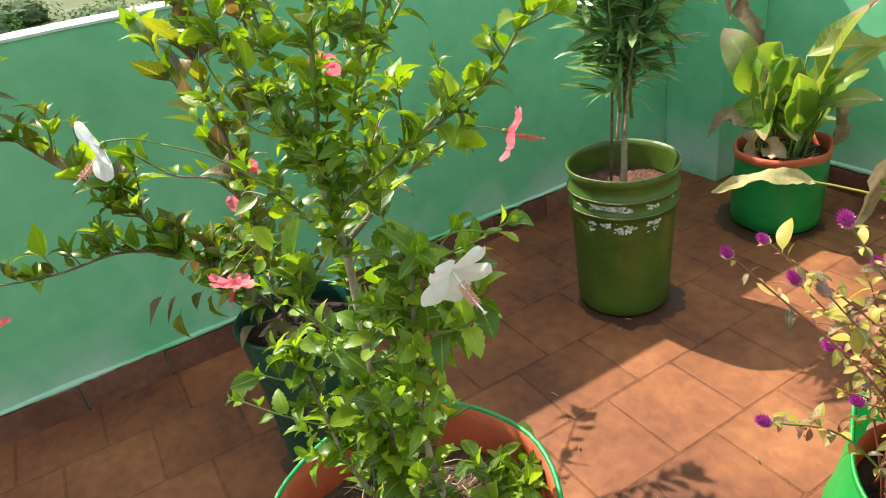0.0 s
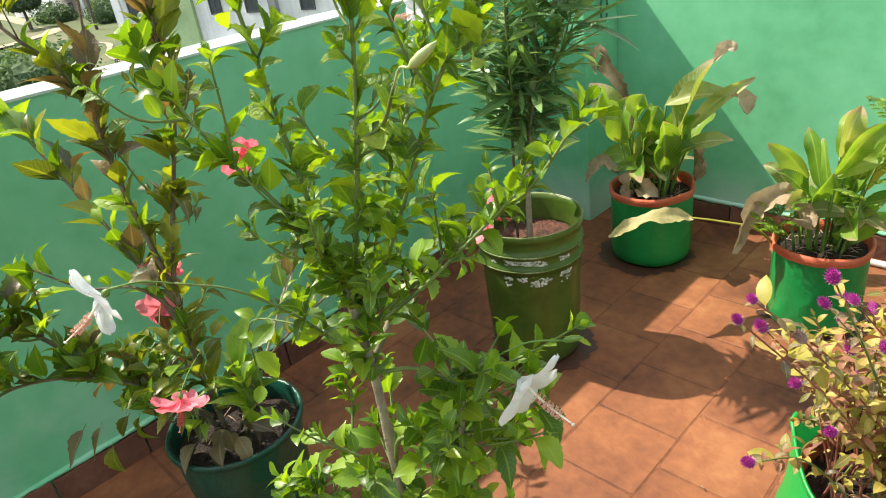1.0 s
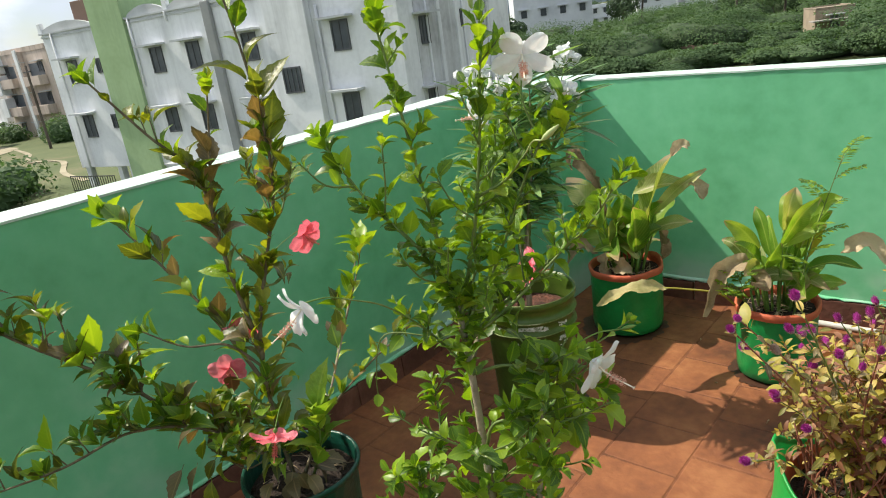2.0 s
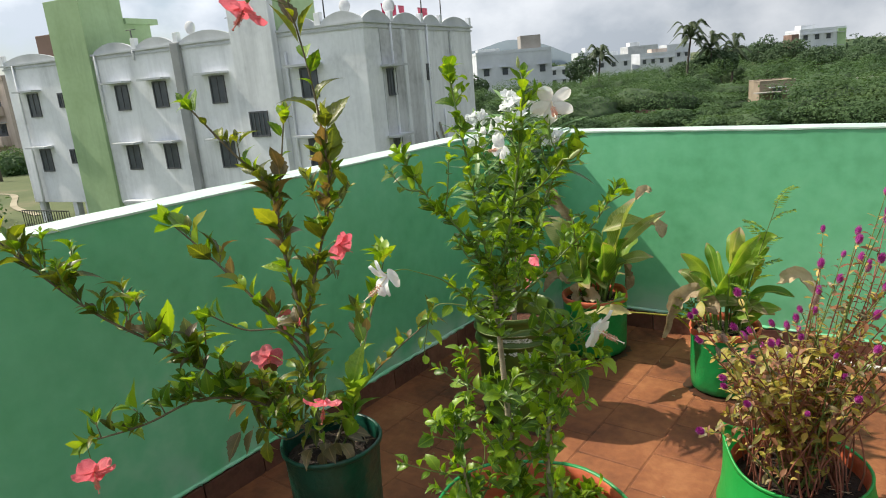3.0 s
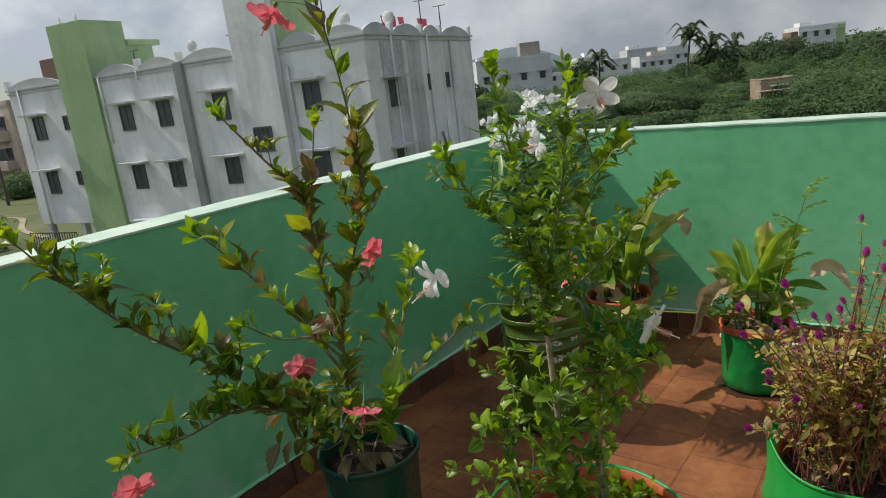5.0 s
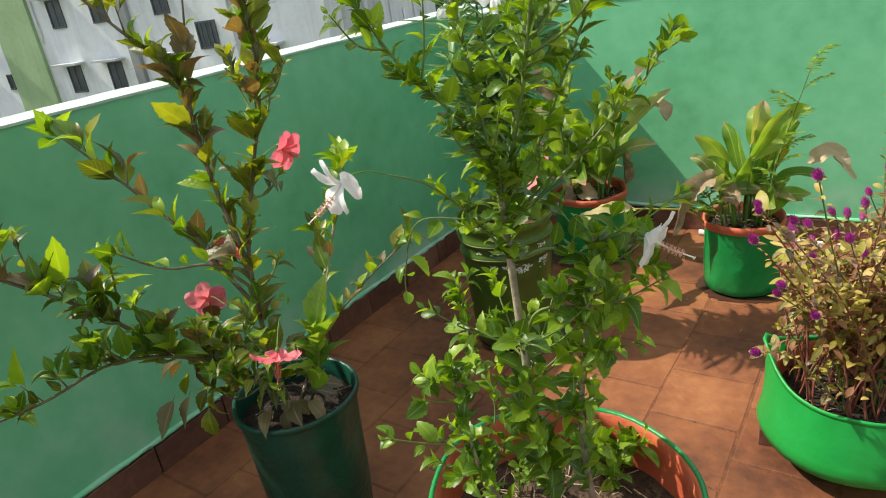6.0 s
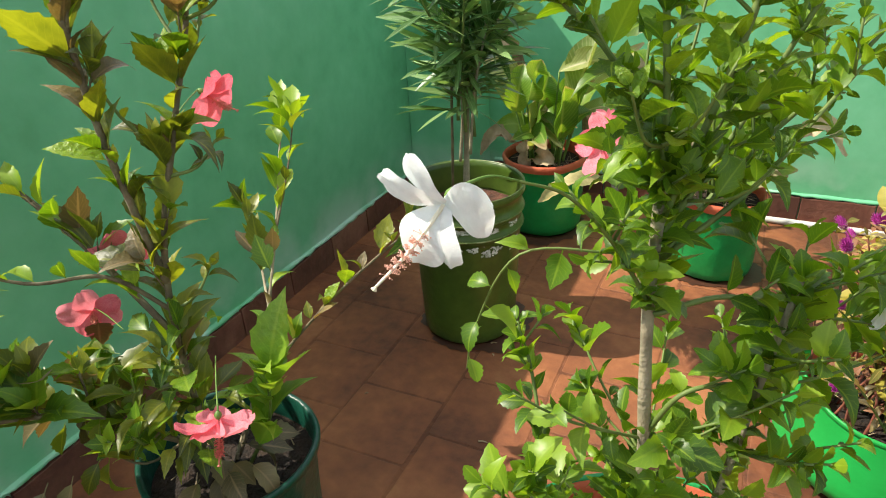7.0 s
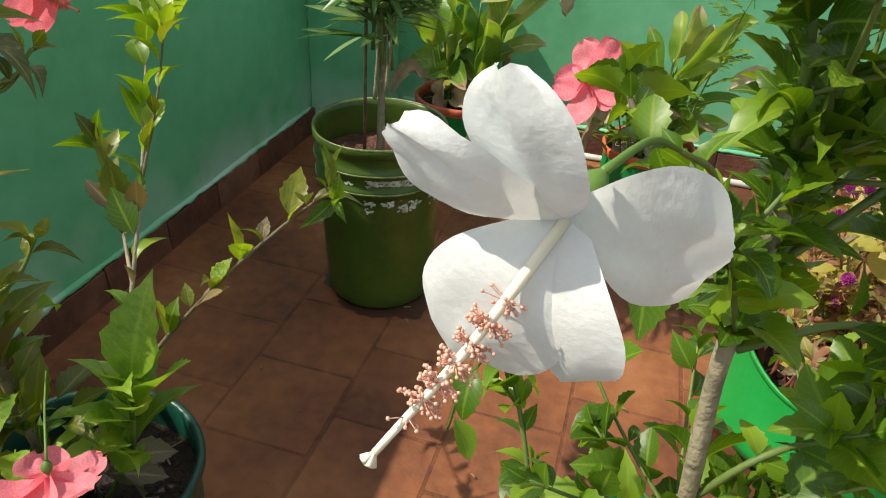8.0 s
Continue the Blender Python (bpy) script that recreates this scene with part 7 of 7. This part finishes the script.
def mesh_of(name, verts, faces, material):
    me = bpy.data.meshes.new(name)
    me.from_pydata(verts, [], faces)
    me.materials.append(material)
    if name == "inner_twigs":
        me.shade_smooth()
    return me


def build_scrub():
    rng = random.Random(77)
    verts, faces = [], []
    shade_v, shade_f = [], []
    # thorn scrub beyond the north wall
    for _ in range(270):
        far = 58 + 92 * rng.random() ** 1.4
        az = radians(rng.uniform(90 - 12, 90 + 36))
        x, y = 1.5 + far * math.cos(az), -2.8 + far * math.sin(az)
        if (Vector((x, y)) - Vector((-14, 75.5))).length < 6 or (Vector((x, y)) - Vector((-55.9, 96))).length < 12 or (Vector((x, y)) - Vector((-6.4, 80))).length < 4.5:
            continue
        w = rng.uniform(2.4, 4.8)
        h = rng.choice((1.2, 1.6, 2.1, 2.6)) * rng.uniform(0.9, 1.15) + 0.007 * (far - 60)
        if (far < 67 and az > radians(98)) or (far < 76 and radians(98) < az < radians(104)):
            w, h = w * 0.7, h * 0.45
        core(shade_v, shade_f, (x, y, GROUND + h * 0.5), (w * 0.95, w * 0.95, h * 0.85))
        for _ in range(7):
            a, r = rng.uniform(0, 6.28), w * rng.uniform(0.0, 0.75)
            lobe = w * rng.uniform(0.45, 0.7)
            clump_cloud(verts, faces, (x + r * math.cos(a), y + r * math.sin(a), GROUND + h * rng.uniform(0.55, 1.25)), (lobe, lobe, h * rng.uniform(0.28, 0.45)), 720 if far < 100 else 360, 0.095, rng, 0.75)
    ob = new("scrub", mesh_of("scrub", verts, faces, M_BUSH))
    tagged(ob, "dense green thorn scrub over open ground", "bushes", kind="stuff")
    piece("inner_twigs", mesh_of("inner_twigs", shade_v, shade_f, M_SCRUB_SHADE), ob, Matrix(), "dark twiggy inside of the scrub")
    verts, faces = [], []
    for _ in range(120):
        far = rng.uniform(200, 420)
        az = radians(rng.uniform(90 - 14, 90 + 52))
        x, y = 1.5 + far * math.cos(az), -2.8 + far * math.sin(az)
        w = rng.uniform(3, 7)
        if min((Vector((x, y)) - Vector(c)).length for c in ((-68, 168), (-55, 178), (-22, 178))) < 13:
            continue
        tall = rng.uniform(2.2, 3.4)
        core(verts, faces, (x, y, GROUND + 3.4), (w, w, tall))
        clump_cloud(verts, faces, (x, y, GROUND + 3.6), (w, w, tall), 620, 0.3, rng)
    ob = new("far_woods", mesh_of("far_woods", verts, faces, M_TREE_HAZED))
    tagged(ob, "dark green far trees between the houses", "trees", kind="stuff")
    # bushes on the grass beyond the west wall
    verts, faces = [], []
    for x, y, w, h in ((-43, 9.6, 3.0, 1.6), (-45, 6.0, 3.2, 1.7), (-48, 2.0, 3.4, 1.6), (-40, 8.0, 2.2, 1.4), (-47, 6.8, 2.0, 1.2), (-50, 10.0, 1.6, 1.0), (-41, 5.0, 2.6, 1.5), (-53, 1.0, 2.2, 1.3), (-60, -6, 3.0, 1.6), (-64, -12, 3.4, 1.9), (-70, -3, 3, 1.8), (-78, 10, 2.6, 1.8), (-72, 24.5, 1.6, 1.6), (-74.5, 25.2, 1.8, 1.7), (-86, 23.5, 2.2, 1.5), (-83.5, 23.8, 1.6, 1.2), (-62, -22, 3.2, 1.8), (-86, 15, 2.6, 2.0), (-90, -8, 4, 2.4)):
        core(verts, faces, (x, y, GROUND + h * 0.5), (w, w, h))
        clump_cloud(verts, faces, (x, y, GROUND + h * 0.55), (w, w, h), 900, 0.13, rng)
    ob = new("bushes", mesh_of("bushes", verts, faces, M_BUSH))
    tagged(ob, "low dark green bushes on rough grass", "bushes", kind="stuff")


def build_tree(at, height, spread, seed, crown_mat=None, name="tree", label="dark leafy tree behind the scrub"):
    rng = random.Random(seed)
    t = thing(name, at, label, "tree", "far trees")
    bm = bmesh.new()
    top = Vector((rng.uniform(-0.4, 0.4), rng.uniform(-0.4, 0.4), height * 0.62))
    tube(bm, curve_points([(0, 0, -0.2), tuple(top * 0.5), tuple(top)], 5), 0.22, 0.10, 8)
    ends = []
    for k in range(6):
        a = k * 1.05 + rng.uniform(-0.3, 0.3)
        e = Vector((math.cos(a) * spread * 0.55, math.sin(a) * spread * 0.55, height * rng.uniform(0.62, 0.86)))
        tube(bm, curve_points([tuple(top * 0.75), tuple((top * 0.75 + e) / 2 + Vector((0, 0, 0.3))), tuple(e)], 4), 0.09, 0.03, 6)
        ends.append(e)
    part("trunk", bm, M_FAR_TRUNK, t)
    verts, faces = [], []
    base = Vector(at)
    for e in ends + [Vector((0, 0, height * 0.85))]:
        clump_cloud(verts, faces, base + e, (spread * 0.48, spread * 0.48, height * 0.2), 620, 0.15, rng)
    me = mesh_of("crown", [v - base for v in verts], faces, crown_mat or M_TREE_HAZED)
    piece("crown", me, t, Matrix())


def build_palm(at, height, seed, lean=(0.3, 0.1)):
    rng = random.Random(seed)
    t = thing("palm_tree", at, "coconut palm with drooping fronds above the scrub", "tree", "palms")
    bm = bmesh.new()
    top = Vector((lean[0], lean[1], height))
    tube(bm, curve_points([(0, 0, -0.2), (lean[0] * 0.2, lean[1] * 0.2, height * 0.5), tuple(top)], 8), 0.2, 0.12, 8)
    part("trunk", bm, M_FAR_TRUNK, t)
    for k in range(20):
        a = k * 2.4 + rng.uniform(-0.2, 0.2)
        rise = rng.uniform(-0.7, 1.9)
        n = rng.uniform(2.2, 3.3)
        d = Vector((math.cos(a), math.sin(a), 0))
        rib = curve_points([tuple(top), tuple(top + d * n * 0.5 + Vector((0, 0, rise * n * 0.45))), tuple(top + d * n * 0.95 + Vector((0, 0, rise * n * 0.5 - 0.45 * n)))], 14)
        verts, faces = [], []
        for j in range(1, len(rib)):
            way = (rib[j] - rib[j - 1]).normalized()
            side = way.cross(Vector((0, 0, 1))).normalized()
            ln = 0.55 * math.sin(math.pi * min(0.97, j / len(rib) + 0.06)) + 0.1
            for w in (-1, 1):
                p = rib[j]
                e = p + side * w * ln * 0.8 + way * ln * 0.4 + Vector((0, 0, -0.45 * ln))
                i = len(verts)
                verts += [p - way * 0.08, p + way * 0.14, e]
                faces.append((i, i + 1, i + 2))
        piece("frond", mesh_of("frond", verts, faces, M_PALM), t, Matrix())


build_scrub()
build_palm((-29.2, 97.0, GROUND), 8.2, 3, (0.6, -0.2))
build_palm((-26.4, 99.5, GROUND), 6.6, 5, (-0.3, 0.2))
build_palm((-24.8, 104.0, GROUND), 6.2, 9, (0.2, 0.2))
build_palm((-44.3, 101.0, GROUND), 6.9, 7, (0.2, 0.2))
build_tree((-46.8, 100.0, GROUND), 7.0, 2.6, 21)
build_tree((-18.6, 108.0, GROUND), 6.4, 3.4, 22)
build_tree((-21.8, 112.0, GROUND), 7.4, 2.8, 23)
build_tree((-14.0, 106.0, GROUND), 5.2, 3.4, 24)
build_tree((-8.0, 112.0, GROUND), 4.8, 3.4, 25)
build_tree((-2.5, 108.0, GROUND), 7.4, 3.4, 26)
build_tree((3.0, 104.0, GROUND), 6.6, 3.8, 27)
build_tree((-57.0, 84.0, GROUND), 5.4, 2.2, 28)
build_tree((-25.6, 101.0, GROUND), 6.0, 2.4, 30)
build_tree((-27.8, 100.0, GROUND), 5.2, 2.4, 31)
build_tree((-31.5, 103.0, GROUND), 4.6, 2.2, 32)
build_tree((-82.0, 20.0, GROUND), 4.0, 1.8, 29)


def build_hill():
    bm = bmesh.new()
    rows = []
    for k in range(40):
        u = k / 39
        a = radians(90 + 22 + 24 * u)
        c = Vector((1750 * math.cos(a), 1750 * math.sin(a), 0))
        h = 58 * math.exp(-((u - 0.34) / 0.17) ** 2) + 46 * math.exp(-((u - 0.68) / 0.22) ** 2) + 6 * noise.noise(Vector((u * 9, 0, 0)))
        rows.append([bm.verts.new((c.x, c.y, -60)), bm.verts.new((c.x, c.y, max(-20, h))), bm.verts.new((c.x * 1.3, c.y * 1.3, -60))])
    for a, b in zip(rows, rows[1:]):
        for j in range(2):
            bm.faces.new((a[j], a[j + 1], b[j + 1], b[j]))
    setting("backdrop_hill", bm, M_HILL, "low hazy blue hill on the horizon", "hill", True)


build_hill()
build_floor_tiles()
